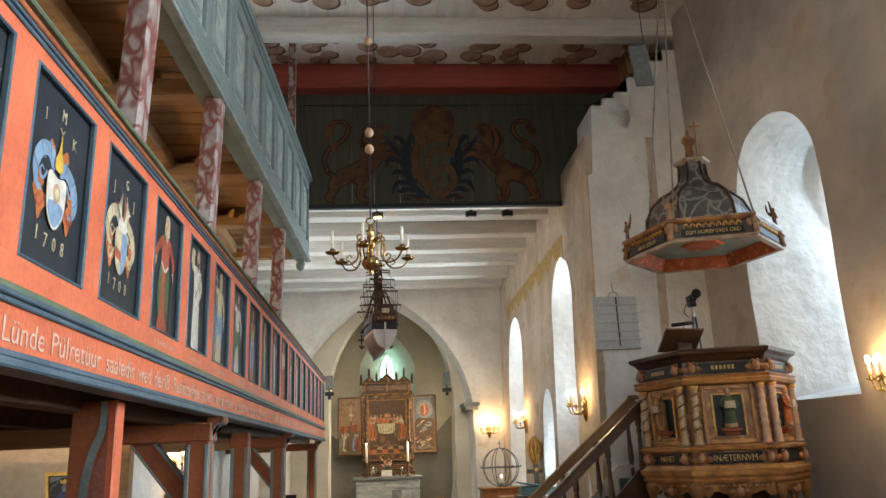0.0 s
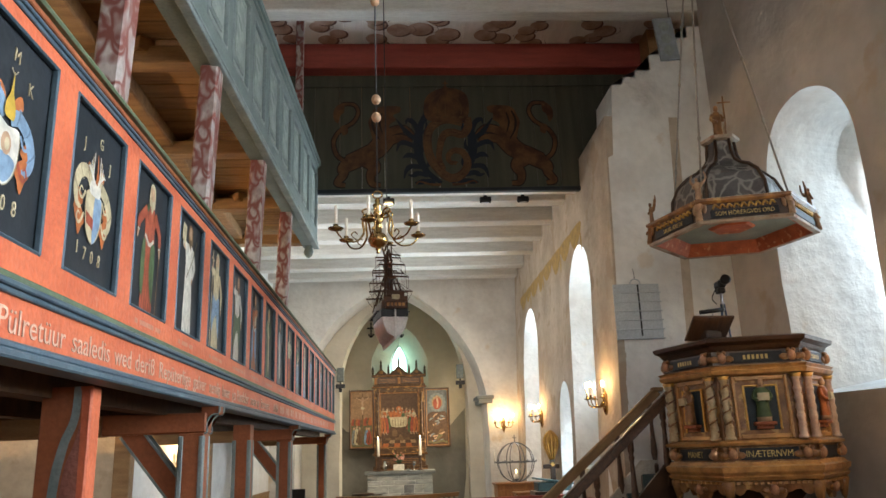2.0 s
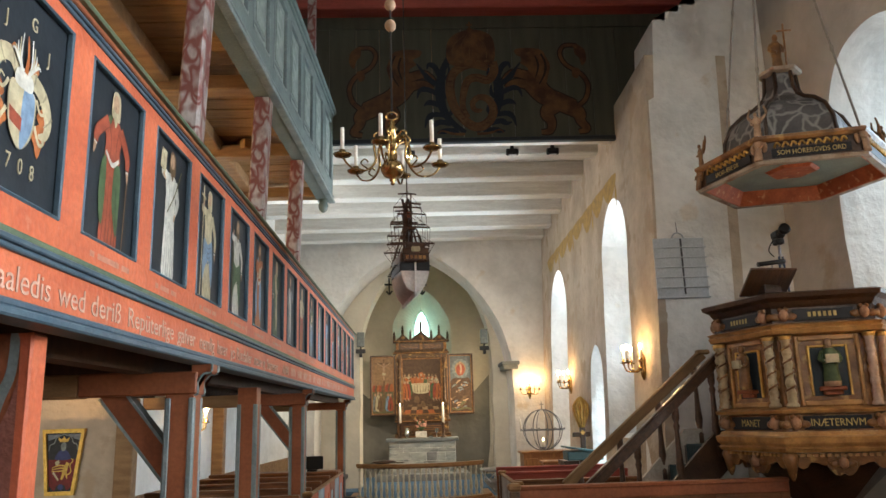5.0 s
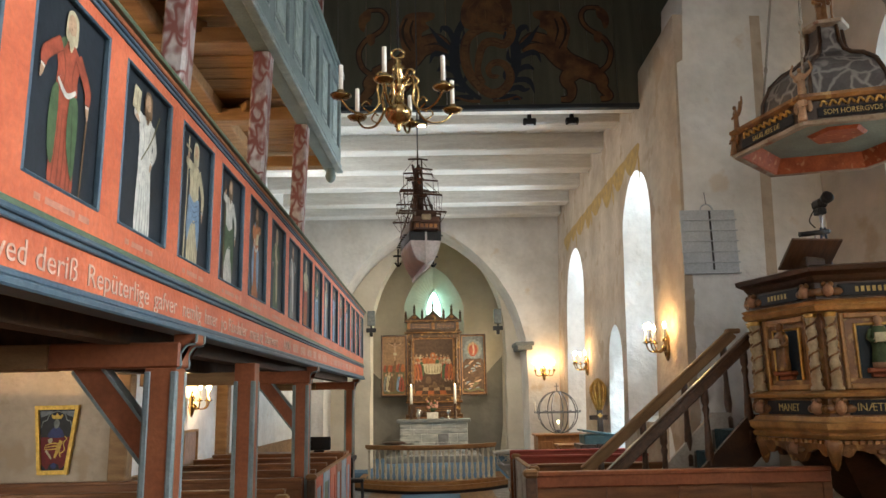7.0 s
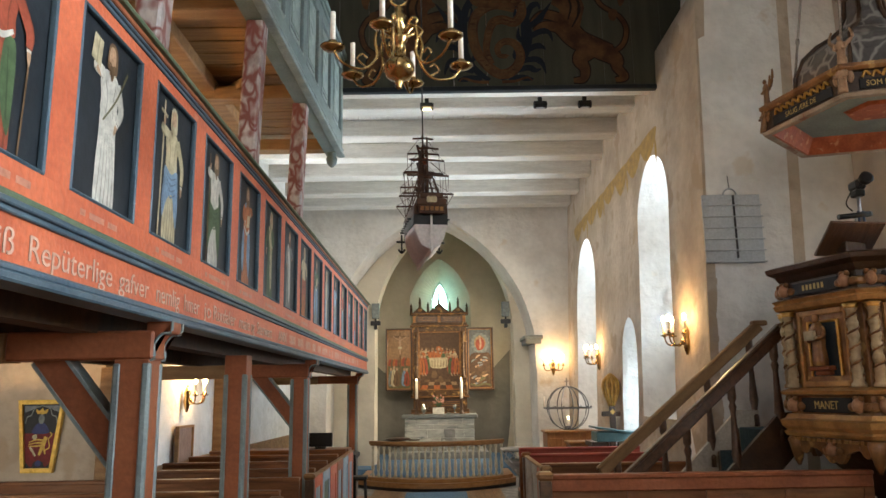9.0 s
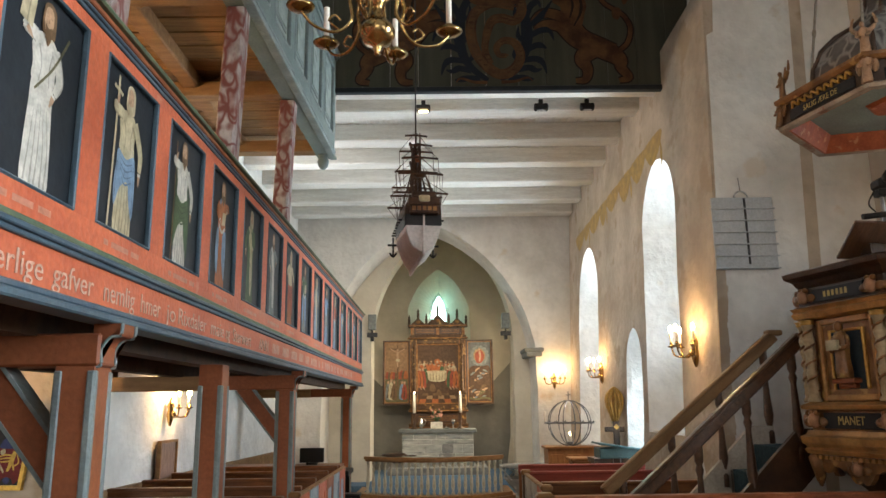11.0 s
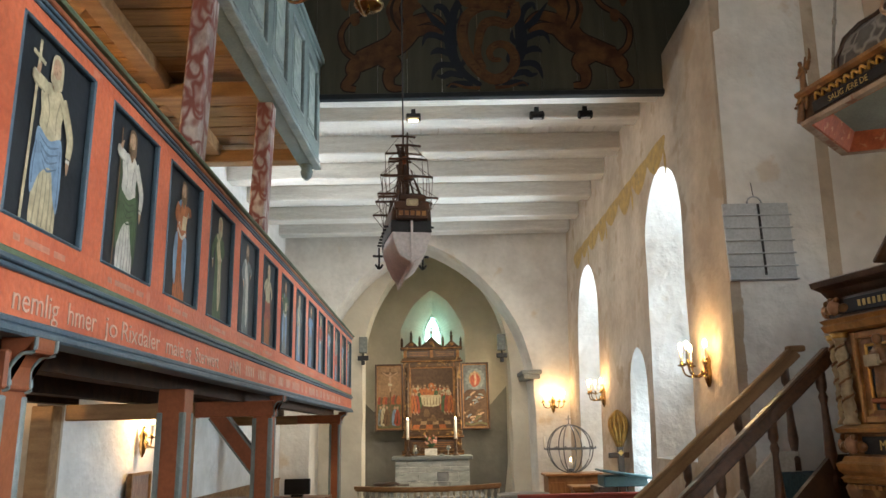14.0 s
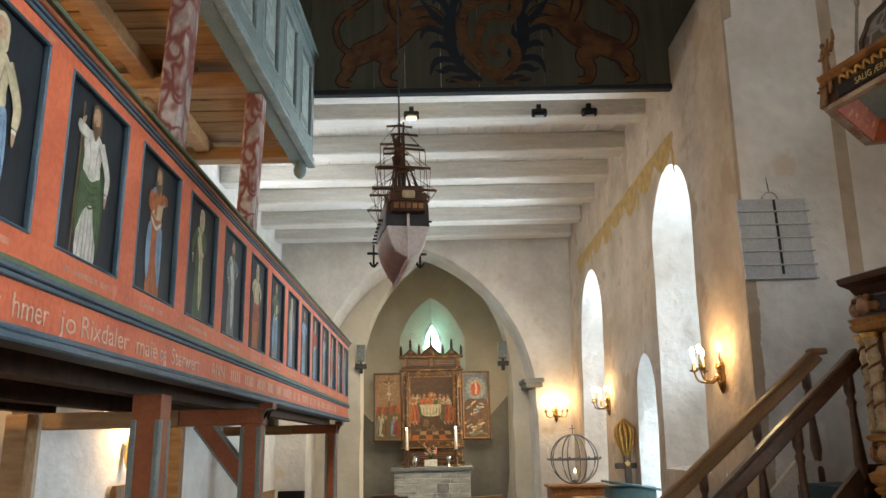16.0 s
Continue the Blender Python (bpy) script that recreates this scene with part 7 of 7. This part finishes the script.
BALP = mat("pale_painted_baluster", (0.52, 0.48, 0.38), (0.40, 0.36, 0.28), 0.5, scale=8, bump=0.06)
for i in range(23):
    x = -1.42 + 2.52 * i / 22
    m = pose(x, bow(x, 18.42, 0.83), 0.216)
    balu = again(balu, m) if balu else part("baluster", lathe([(0.030, 0), (0.030, 0.05), (0.018, 0.07), (0.034, 0.17), (0.028, 0.26), (0.016, 0.38), (0.026, 0.42), (0.016, 0.50), (0.030, 0.54), (0.030, 0.59)], 10), BALP, rail, m=m)
    balu.parent = rail
cs = thing("kneeling_cushion", "dark round cushion resting on the altar rail", "cushion", (-0.92, 18.05, 0.891))
part("cushion", lathe([(0.02, 0), (0.20, 0.005), (0.26, 0.03), (0.20, 0.055), (0.02, 0.06)], 18), OAKD, cs)
part("flap", boxes((0.2, 0.42, -0.06, 0.06, 0.0, 0.02), bevel=0.006), OAKD, cs)

# ---- floor planks and carpet runner in the aisle ----
for i in range(14):
    part("plank", boxes((-1.35 + 0.17 * i, -1.35 + 0.17 * i + 0.164, -4.9, 17.9, -0.011, 0.0)), PLANK, floor)
rn = thing("carpet_runner", "plain blue carpet runner along the aisle", "carpet", (-0.18, 14.0, 0.001))
part("carpet", boxes((-0.55, 0.55, -3.0, 3.3, 0.0, 0.012)), CARPET, rn)

# ---- ceiling spots in the choir ----
for x, tgt in ((-0.22, None), (1.46, (0.2, 20.0, 2.6)), (2.12, (1.2, 20.0, 2.6))):
    t = thing("ceiling_spotlight", "small black spotlight clamped to the white beam", "spotlight", (x, 13.44, 5.99), "ceiling spotlights")
    part("housing", boxes((-0.10, 0.10, -0.05, 0.05, -0.07, 0.02), bevel=0.015), DARK, t, m=pose(0, 0, 0, -25, 0, 0))
    part("clamp", boxes((-0.03, 0.03, -0.02, 0.04, 0.0, 0.10)), DARK, t)
    part("lens", lathe([(0.005, 0), (0.06, 0.0), (0.065, 0.012)], 14), BULB if tgt is None else STEEL, t, "glowing lens" if tgt is None else "dim lens", m=pose(0, -0.03, -0.085, 15, 0, 0))
spot_light((-0.22, 13.30, 5.84), (-0.2, 18.0, 1.2), 380, (1.0, 0.86, 0.66), 80)
spot_light((1.46, 13.30, 5.84), (-0.15, 23.4, 2.6), 230, (1.0, 0.86, 0.66), 36)
spot_light((2.12, 13.30, 5.84), (-1.6, 20.0, 3.4), 260, (1.0, 0.88, 0.70), 40)

# ---- pews ----
def pew_row(y, x0, x1, h, label, top=PEW):
    """A panelled pew back with a rail, seat and end board."""
    t = thing("pew", label, "pew", (0, y, 0), "pews")
    part("top_rail", boxes((x0, x1, -0.035, 0.035, h - 0.10, h), (x0, x1, -0.05, 0.05, h - 0.015, h + 0.02), bevel=0.008), top, t)
    part("back_panel", boxes((x0, x1, -0.012, 0.012, 0.0, h - 0.10)), PEW, t)
    n = max(1, int((x1 - x0) / 0.55))
    for i in range(n + 1):
        x = x0 + (x1 - x0 - 0.07) * i / n
        part("stile", boxes((x, x + 0.07, -0.024, 0.024, 0.0, h - 0.10)), PEW, t)
    part("seat", boxes((x0, x1, 0.03, 0.38, 0.40, 0.44), bevel=0.006), PEW, t)
    return t


for y, h in ((8.7, 0.99), (9.65, 0.99), (10.55, 1.0), (11.45, 1.0), (12.35, 1.0), (13.3, 1.0), (14.2, 1.0)):
    pew_row(y, -4.9 if y < 10.8 else -3.44, -1.46, h, "dark stained wooden pew with panelled back")
pew_row(8.55, 0.68, 3.0, 1.20, "red-brown panelled box pew front beside the pulpit", DRED)
pew_row(7.6, 0.98, 4.2, 0.98, "dark stained wooden pew with panelled back")
pew_row(11.55, 1.02, 2.80, 1.0, "dark stained wooden pew with panelled back")
pew_row(12.6, 1.02, 2.80, 1.02, "red-topped wooden pew in the choir", REDBEAM)
pew_row(13.9, 1.02, 2.80, 1.0, "red-topped wooden pew in the choir", REDBEAM)
DOORW = mat("worn_grey_white_door_paint", (0.46, 0.44, 0.40), (0.33, 0.31, 0.28), 0.6, scale=5, bump=0.15, spots=((0.16, 0.10, 0.07), 7, 0.64))


def pew_door(x, y, h, first, panel, side):
    """A pew door along the aisle: frame, sunk panel, capping."""
    t = thing("pew_door", "painted wooden pew door with a sunk panel", "pew door", (x, y, 0), "pew doors")
    part("frame", boxes((-0.02, 0.02, 0.0, 0.10, 0.05, h), (-0.02, 0.02, 0.44, 0.54, 0.05, h), (-0.02, 0.02, 0.10, 0.44, 0.05, 0.17), (-0.02, 0.02, 0.10, 0.44, h - 0.12, h), bevel=0.005), first, t)
    part("panel", boxes((-0.010, 0.010, 0.10, 0.44, 0.17, h - 0.12)), panel, t)
    part("capping", boxes((-0.03, 0.03, -0.01, 0.55, h, h + 0.025), bevel=0.008), WOODY, t)


BLUEDOOR = mat("pale_blue_door_paint", (0.30, 0.36, 0.40), (0.22, 0.28, 0.32), 0.5, scale=5, bump=0.1)
for i, (a, b) in enumerate(((RED, BLUEDOOR), (BLUEDOOR, MOSS), (RED, RED), (DRED, BLUEDOOR), (BLUEDOOR, BLUEDOOR), (RED, BLUEDOOR))):
    pew_door(-1.40, 10.95 + 0.58 * i, 0.97, a, b, 1)
for i in range(3):
    pew_door(0.98, 10.9 + 0.57 * i, 1.0, DOORW if i else RED, DOORW, -1)
for x, y, h in ((0.66, 8.55, 1.24), (0.93, 7.6, 1.04), (-1.42, 9.3, 1.0), (-1.42, 10.9, 1.02), (0.98, 10.86, 1.06), (0.98, 12.62, 1.06)):
    t = thing("pew_post", "dark square pew end post with a rounded cap", "post", (x, y, 0), "pew end posts")
    part("shaft", boxes((-0.045, 0.045, -0.045, 0.045, 0.0, h - 0.06), bevel=0.008), OAK, t)
    part("cap", boxes((-0.06, 0.06, -0.06, 0.06, h - 0.06, h), bevel=0.018), KNEE, t, "worn rounded cap")

# ---- under the gallery ----
for y in (10.98, 14.5):
    t = thing("timber_post", "plain brown timber post against the wall", "post", (-3.40 if y > 12 else -3.52, y, 0))
    part("shaft", boxes((-0.10, 0.10, -0.09, 0.09, 0.0, 2.12), bevel=0.012), WOODY, t)
setting(part("baseboard", boxes((-3.44, -3.41, 11.1, 19.9, 0.0, 0.95), (-3.45, -3.39, 11.1, 19.9, 0.95, 0.98)), WOODY, m=Matrix.Translation((-3.43, 15, 0)) @ pose(0, 0, 0, 0, 0, -2.35) @ Matrix.Translation((3.43, -15, 0))), "brown wooden dado along the wall", "dado")
t = thing("wall_hatch", "worn pinkish wooden hatch on the wall", "hatch", (-3.49, 13.15, 0.97))
part("board", boxes((-0.03, 0.03, -0.27, 0.27, 0.0, 0.43), bevel=0.01), mat("worn_pink_wood", (0.32, 0.22, 0.18), (0.22, 0.15, 0.12), 0.7, scale=6, bump=0.2, stretch=(5, 5, 1)), t)
part("frame", boxes((0.0, 0.05, -0.30, -0.27, 0.0, 0.46), (0.0, 0.05, 0.27, 0.30, 0.0, 0.46), (0.0, 0.05, -0.27, 0.27, 0.43, 0.46)), WOODY, t)
gp = thing("framed_picture", "tapering gilt-framed dark red picture on the wall", "picture", (-4.212, 10.93, 1.065))


def taper(z, w0=0.20, w1=0.30, h=0.80):
    return w0 + (w1 - w0) * z / h


bm = bmesh.new()
for (a, b, c, d) in (((-0.30, 0.80), (0.30, 0.80), (0.25, 0.75), (-0.25, 0.75)), ((-0.20, 0.0), (-0.16, 0.05), (0.16, 0.05), (0.20, 0.0)), ((-0.30, 0.80), (-0.25, 0.75), (-0.16, 0.05), (-0.20, 0.0)), ((0.30, 0.80), (0.20, 0.0), (0.16, 0.05), (0.25, 0.75))):
    f = [bm.verts.new((u, -0.035, v)) for u, v in (a, b, c, d)]
    g = [bm.verts.new((u, 0.012, v)) for u, v in (a, b, c, d)]
    bm.faces.new(f), bm.faces.new(g[::-1])
    for i in range(4):
        bm.faces.new((f[i], f[(i + 1) % 4], g[(i + 1) % 4], g[i]))
part("frame", bm, mat("bright_gilt_frame", (0.80, 0.52, 0.10), (0.60, 0.36, 0.06), 0.4, 0.3, scale=20, bump=0.3), gp, "bright gilt frame")
a = Art((0, -0.002, 0), (1, 0, 0), (0, -1, 0))
YEL = paint("yellow_gold_paint", (0.70, 0.44, 0.08))
DEEPRED = paint("deep_red_paint", (0.17, 0.010, 0.010))
DEEPBLUE = paint("deep_blue_paint", (0.035, 0.045, 0.15))
a.face([(-0.16, 0.05), (0.16, 0.05), (0.25, 0.75), (-0.25, 0.75)], P_BLACK)
a.face([(-0.172, 0.15), (0.172, 0.15), (0.207, 0.43), (-0.207, 0.43)], DEEPRED)
a.blob([(-0.165, 0.16), (-0.09, 0.06), (-0.05, 0.12), (0.05, 0.12), (0.09, 0.06), (0.165, 0.16)], DEEPRED)
for s in (-1, 1):
    a.face([(0.05 * s, 0.735), (0.235 * s, 0.735), (0.225 * s, 0.66), (0.15 * s, 0.68)], P_SKY)
    a.ribbon([(0.0, 0.735), (0.10 * s, 0.70), (0.135 * s, 0.63), (0.185 * s, 0.61), (0.205 * s, 0.54)], 0.014, 0.014, P_GRY)
a.blob([(-0.10, 0.43), (0.10, 0.43), (0.085, 0.50), (0.03, 0.545), (-0.03, 0.545), (-0.085, 0.50)], DEEPBLUE)
a.oval(0.0, 0.585, 0.040, 0.055, P_GRY)
a.blob([(-0.06, 0.645), (-0.075, 0.70), (-0.035, 0.675), (0.0, 0.71), (0.035, 0.675), (0.075, 0.70), (0.06, 0.645)], YEL, 2)
# rampant yellow beast with a curling tail and a fan of blades
a.ribbon([(0.00, 0.19), (0.035, 0.27), (0.055, 0.33), (0.08, 0.39)], 0.025, 0.045, YEL, mid=0.06)
a.ribbon([(0.08, 0.20), (0.06, 0.27), (0.05, 0.31)], 0.016, 0.03, YEL)
a.ribbon([(0.07, 0.24), (0.13, 0.28), (0.11, 0.36), (0.15, 0.41), (0.12, 0.44)], 0.014, 0.012, YEL)
for q in range(3):
    a.ribbon([(0.05, 0.35 - 0.025 * q), (-0.04, 0.36 - 0.035 * q), (-0.14, 0.33 - 0.02 * q)], 0.022, 0.010, YEL)
a.blob([(-0.10, 0.40), (-0.05, 0.42), (-0.04, 0.38), (-0.08, 0.36)], P_CREAM)
a.ribbon([(-0.12, 0.28), (-0.07, 0.22), (-0.04, 0.18)], 0.03, 0.02, P_CREAM)
a.oval(0.0, 0.10, 0.04, 0.035, DEEPBLUE)
a.done("painted_field", gp, "dark red painting with yellow shapes")
gp.scale = (0.80, 1.0, 0.915)
tv = thing("black_screen", "small black monitor standing on the pew ledge", "monitor", (-1.95, 14.95, 0.98))
part("screen", boxes((-0.18, 0.18, -0.03, 0.03, 0.03, 0.24), bevel=0.01), DARK, tv)
part("foot", boxes((-0.08, 0.08, -0.06, 0.06, 0.0, 0.03)), DARK, tv)
setting(part("shelf", boxes((-3.3, -1.5, 14.75, 15.2, 0.90, 0.98), bevel=0.008), PEW), "dark wooden pew ledge", "ledge")
setting(part("shelf", boxes((-3.3, -1.5, 15.16, 15.2, 0.0, 0.90)), PEW), "dark wooden pew ledge front", "ledge")
kb = thing("keyboard_stand", "black keyboard on a dark stand beside the step", "keyboard", (-1.78, 16.1, 0))
part("keyboard", boxes((-0.16, 0.28, -0.35, 0.35, 0.74, 0.82), bevel=0.01), DARK, kb)
for y in (-0.28, 0.28):
    part("leg", boxes((-0.02, 0.22, y - 0.02, y + 0.02, 0.0, 0.74)), DARK, kb)
t = thing("music_stool", "low black music stool with four legs", "stool", (-1.46, 15.75, 0))
part("seat", boxes((-0.16, 0.16, -0.14, 0.14, 0.42, 0.48), bevel=0.015), DARK, t)
for sx in (-1, 1):
    for sy in (-1, 1):
        part("leg", tube(bmesh.new(), [(0.14 * sx, 0.12 * sy, 0), (0.12 * sx, 0.10 * sy, 0.42)], 0.014, 6), DARK, t)

# ---- south side of the choir ----
CAB = mat("honey_panelled_wood", (0.33, 0.150, 0.055), (0.25, 0.105, 0.04), 0.4, scale=4, bump=0.1, stretch=(5, 5, 1))
cb = thing("wooden_cabinet", "honey-brown panelled cabinet beneath the candle globe", "cabinet", (2.30, 17.30, 0.075))
part("body", boxes((-0.44, 0.46, -0.28, 0.28, -0.075, 0.97)), CAB, cb)
part("top", boxes((-0.48, 0.50, -0.32, 0.32, 0.97, 1.01), bevel=0.008), CAB, cb)
for x in (-0.40, -0.10, 0.20):
    part("panel", boxes((x, x + 0.24, -0.295, -0.28, 0.15, 0.88), bevel=0.008), CAB, cb)
c2 = thing("wooden_cabinet", "smaller honey-brown chest with a moulded top", "cabinet", (2.45, 16.35, 0))
part("body", boxes((-0.30, 0.34, -0.22, 0.22, 0.0, 0.86)), CAB, c2)
part("top", boxes((-0.35, 0.38, -0.27, 0.27, 0.90, 0.945), (-0.32, 0.36, -0.24, 0.24, 0.86, 0.90), bevel=0.01), CAB, c2)
for x in (-0.26, 0.05):
    part("panel", boxes((x, x + 0.25, -0.235, -0.22, 0.15, 0.80), bevel=0.008), CAB, c2)
DULLSTEEL = mat("dull_forged_steel", (0.20, 0.20, 0.205), (0.11, 0.11, 0.115), 0.38, 0.7, scale=9, bump=0.1)
gl = thing("candle_globe", "dull steel globe-shaped candle holder topped by a cross", "candle holder", (2.31, 17.33, 1.085))
for i in range(4):
    bm = tube(bmesh.new(), [(0.40 * math.sin(radians(q)), 0, 0.40 - 0.40 * math.cos(radians(q))) for q in range(0, 361, 12)], 0.011, 5)
    part("hoop", bm, DULLSTEEL, gl, m=pose(0, 0, 0, 0, 0, 20 + 45 * i))
part("ring", tube(bmesh.new(), [(0.44 * math.cos(radians(q)), 0.44 * math.sin(radians(q)), 0.40) for q in range(0, 361, 12)], 0.012, 5), DULLSTEEL, gl)
for q in range(16):
    part("candle_cup", lathe([(0.006, 0.0), (0.018, 0.008), (0.012, 0.03)], 8), DULLSTEEL, gl, m=pose(0.44 * math.cos(q * 0.3927), 0.44 * math.sin(q * 0.3927), 0.405))
part("cross", boxes((-0.008, 0.008, -0.008, 0.008, 0.80, 0.96), (-0.045, 0.045, -0.007, 0.007, 0.89, 0.905)), DULLSTEEL, gl)
part("candle", lathe([(0.016, 0.41), (0.016, 0.60), (0.006, 0.61)], 8), WAX, gl, "slender white candle", pose(-0.44, 0, 0))
part("centre_candle", lathe([(0.035, 0.07), (0.035, 0.18), (0.015, 0.19)], 12), WAX, gl, "stout lit candle")
part("cup", lathe([(0.05, 0.0), (0.045, 0.07)], 12), DULLSTEEL, gl)
part("flame", ball(bmesh.new(), (0, 0, 0.215), 0.016, 8, (0.8, 0.8, 1.9)), BULB, gl, "small flame")
TEALP = mat("teal_painted_wood", (0.085, 0.17, 0.185), (0.06, 0.13, 0.145), 0.4, scale=5, bump=0.1)
lc = thing("reading_lectern", "teal painted wooden lectern on a dark stand", "lectern", (2.48, 14.45, 0))
part("foot", boxes((-0.22, 0.22, -0.20, 0.20, 0.0, 0.06), bevel=0.01), OAKD, lc)
part("stem", boxes((-0.05, 0.05, -0.05, 0.05, 0.06, 1.08), bevel=0.01), OAKD, lc)
part("desk", boxes((-0.28, 0.30, -0.22, 0.20, 1.06, 1.20), bevel=0.012), TEALP, lc)
part("slope", boxes((-0.31, 0.38, -0.26, 0.24, 0.0, 0.03), bevel=0.008), TEALP, lc, m=pose(0, 0, 1.205, 0, 9, 0))
gs = thing("gilt_ornament", "gilt flame-shaped ornament on a dark cross stand", "ornament", (2.62, 15.0, 0))
part("stand", boxes((-0.045, 0.045, -0.04, 0.04, 0.0, 1.58), (-0.17, 0.17, -0.03, 0.03, 1.40, 1.475), bevel=0.008), OAKD, gs)
part("diamond", boxes((-0.03, 0.03, -0.006, 0.0, -0.03, 0.03)), GOLD, gs, m=pose(0, -0.041, 1.47, 0, 45, 0))
for q in range(11):
    a = 2 * math.pi * q / 11
    L = spline([(0.03 * math.cos(a), 0.03 * math.sin(a), 1.56), (0.12 * math.cos(a), 0.12 * math.sin(a), 1.80), (0.11 * math.cos(a), 0.11 * math.sin(a), 1.95), (0.01 * math.cos(a), 0.01 * math.sin(a), 2.06)], 5)
    part("gilt_blade", tube(bmesh.new(), L, 0.026, 6, 0.012), GOLD, gs)
part("gilt_core", ball(bmesh.new(), (0, 0, 1.85), 0.09, 10, (1, 1, 2.0)), GOLD, gs)
bx = thing("book_stack", "dark stack of books on the ledge", "books", (2.60, 15.35, 1.0))
for q in range(3):
    part("book", boxes((-0.14 + 0.01 * q, 0.14, -0.1, 0.1, 0.045 * q, 0.042 + 0.045 * q), bevel=0.005), OAKD, bx)
setting(part("shelf", boxes((2.3, 2.84, 15.12, 15.7, 0.93, 1.0)), OAKD), "dark ledge against the wall", "ledge")
setting(part("shelf", boxes((2.33, 2.80, 15.15, 15.6, 0.0, 0.93)), OAKD), "dark cupboard under the ledge", "ledge")
rd2 = thing("wire_rack", "tall dark wire rack on the wall", "rack", (2.79, 16.3, 1.25))
for q in range(7):
    part("bar", tube(bmesh.new(), [(0, -0.16, 0.13 * q), (0, 0.16, 0.13 * q)], 0.008, 5), IRON, rd2)
for s in (-1, 1):
    part("upright", tube(bmesh.new(), [(0.0, 0.16 * s, -0.05), (0.0, 0.16 * s, 0.85)], 0.010, 5), IRON, rd2)
part("bracket", boxes((0.0, 0.09, -0.02, 0.02, 0.6, 0.63)), IRON, rd2)
ft = thing("round_table", "round grey metal-framed table with a mottled top", "table", (1.36, 16.35, 0))
part("top", lathe([(0.02, 0.80), (0.40, 0.80), (0.42, 0.815), (0.42, 0.84), (0.02, 0.845)], 24), STONE, ft)
for q in range(8):
    a, b = 2 * math.pi * q / 8, 2 * math.pi * (q + 1) / 8
    part("strut", tube(bmesh.new(), [(0.40 * math.cos(a), 0.40 * math.sin(a), 0.80), (0.34 * math.cos(b), 0.34 * math.sin(b), 0.62)], 0.012, 5), STEEL, ft)
part("bowl", lathe([(0.12, 0.0), (0.14, 0.05), (0.10, 0.35), (0.33, 0.60), (0.34, 0.64)], 20), STONE, ft)

# ---- floor joints under the pews ----
for s, (x0, x1) in enumerate(((-5.2, -1.36), (1.04, 4.4))):
    setting(part("floor_pews", boxes((x0, x1, -4.9, 17.0 if s == 0 else 10.7, -0.011, 0.0)), PEW), "dark wooden floor under the pews", "floor")
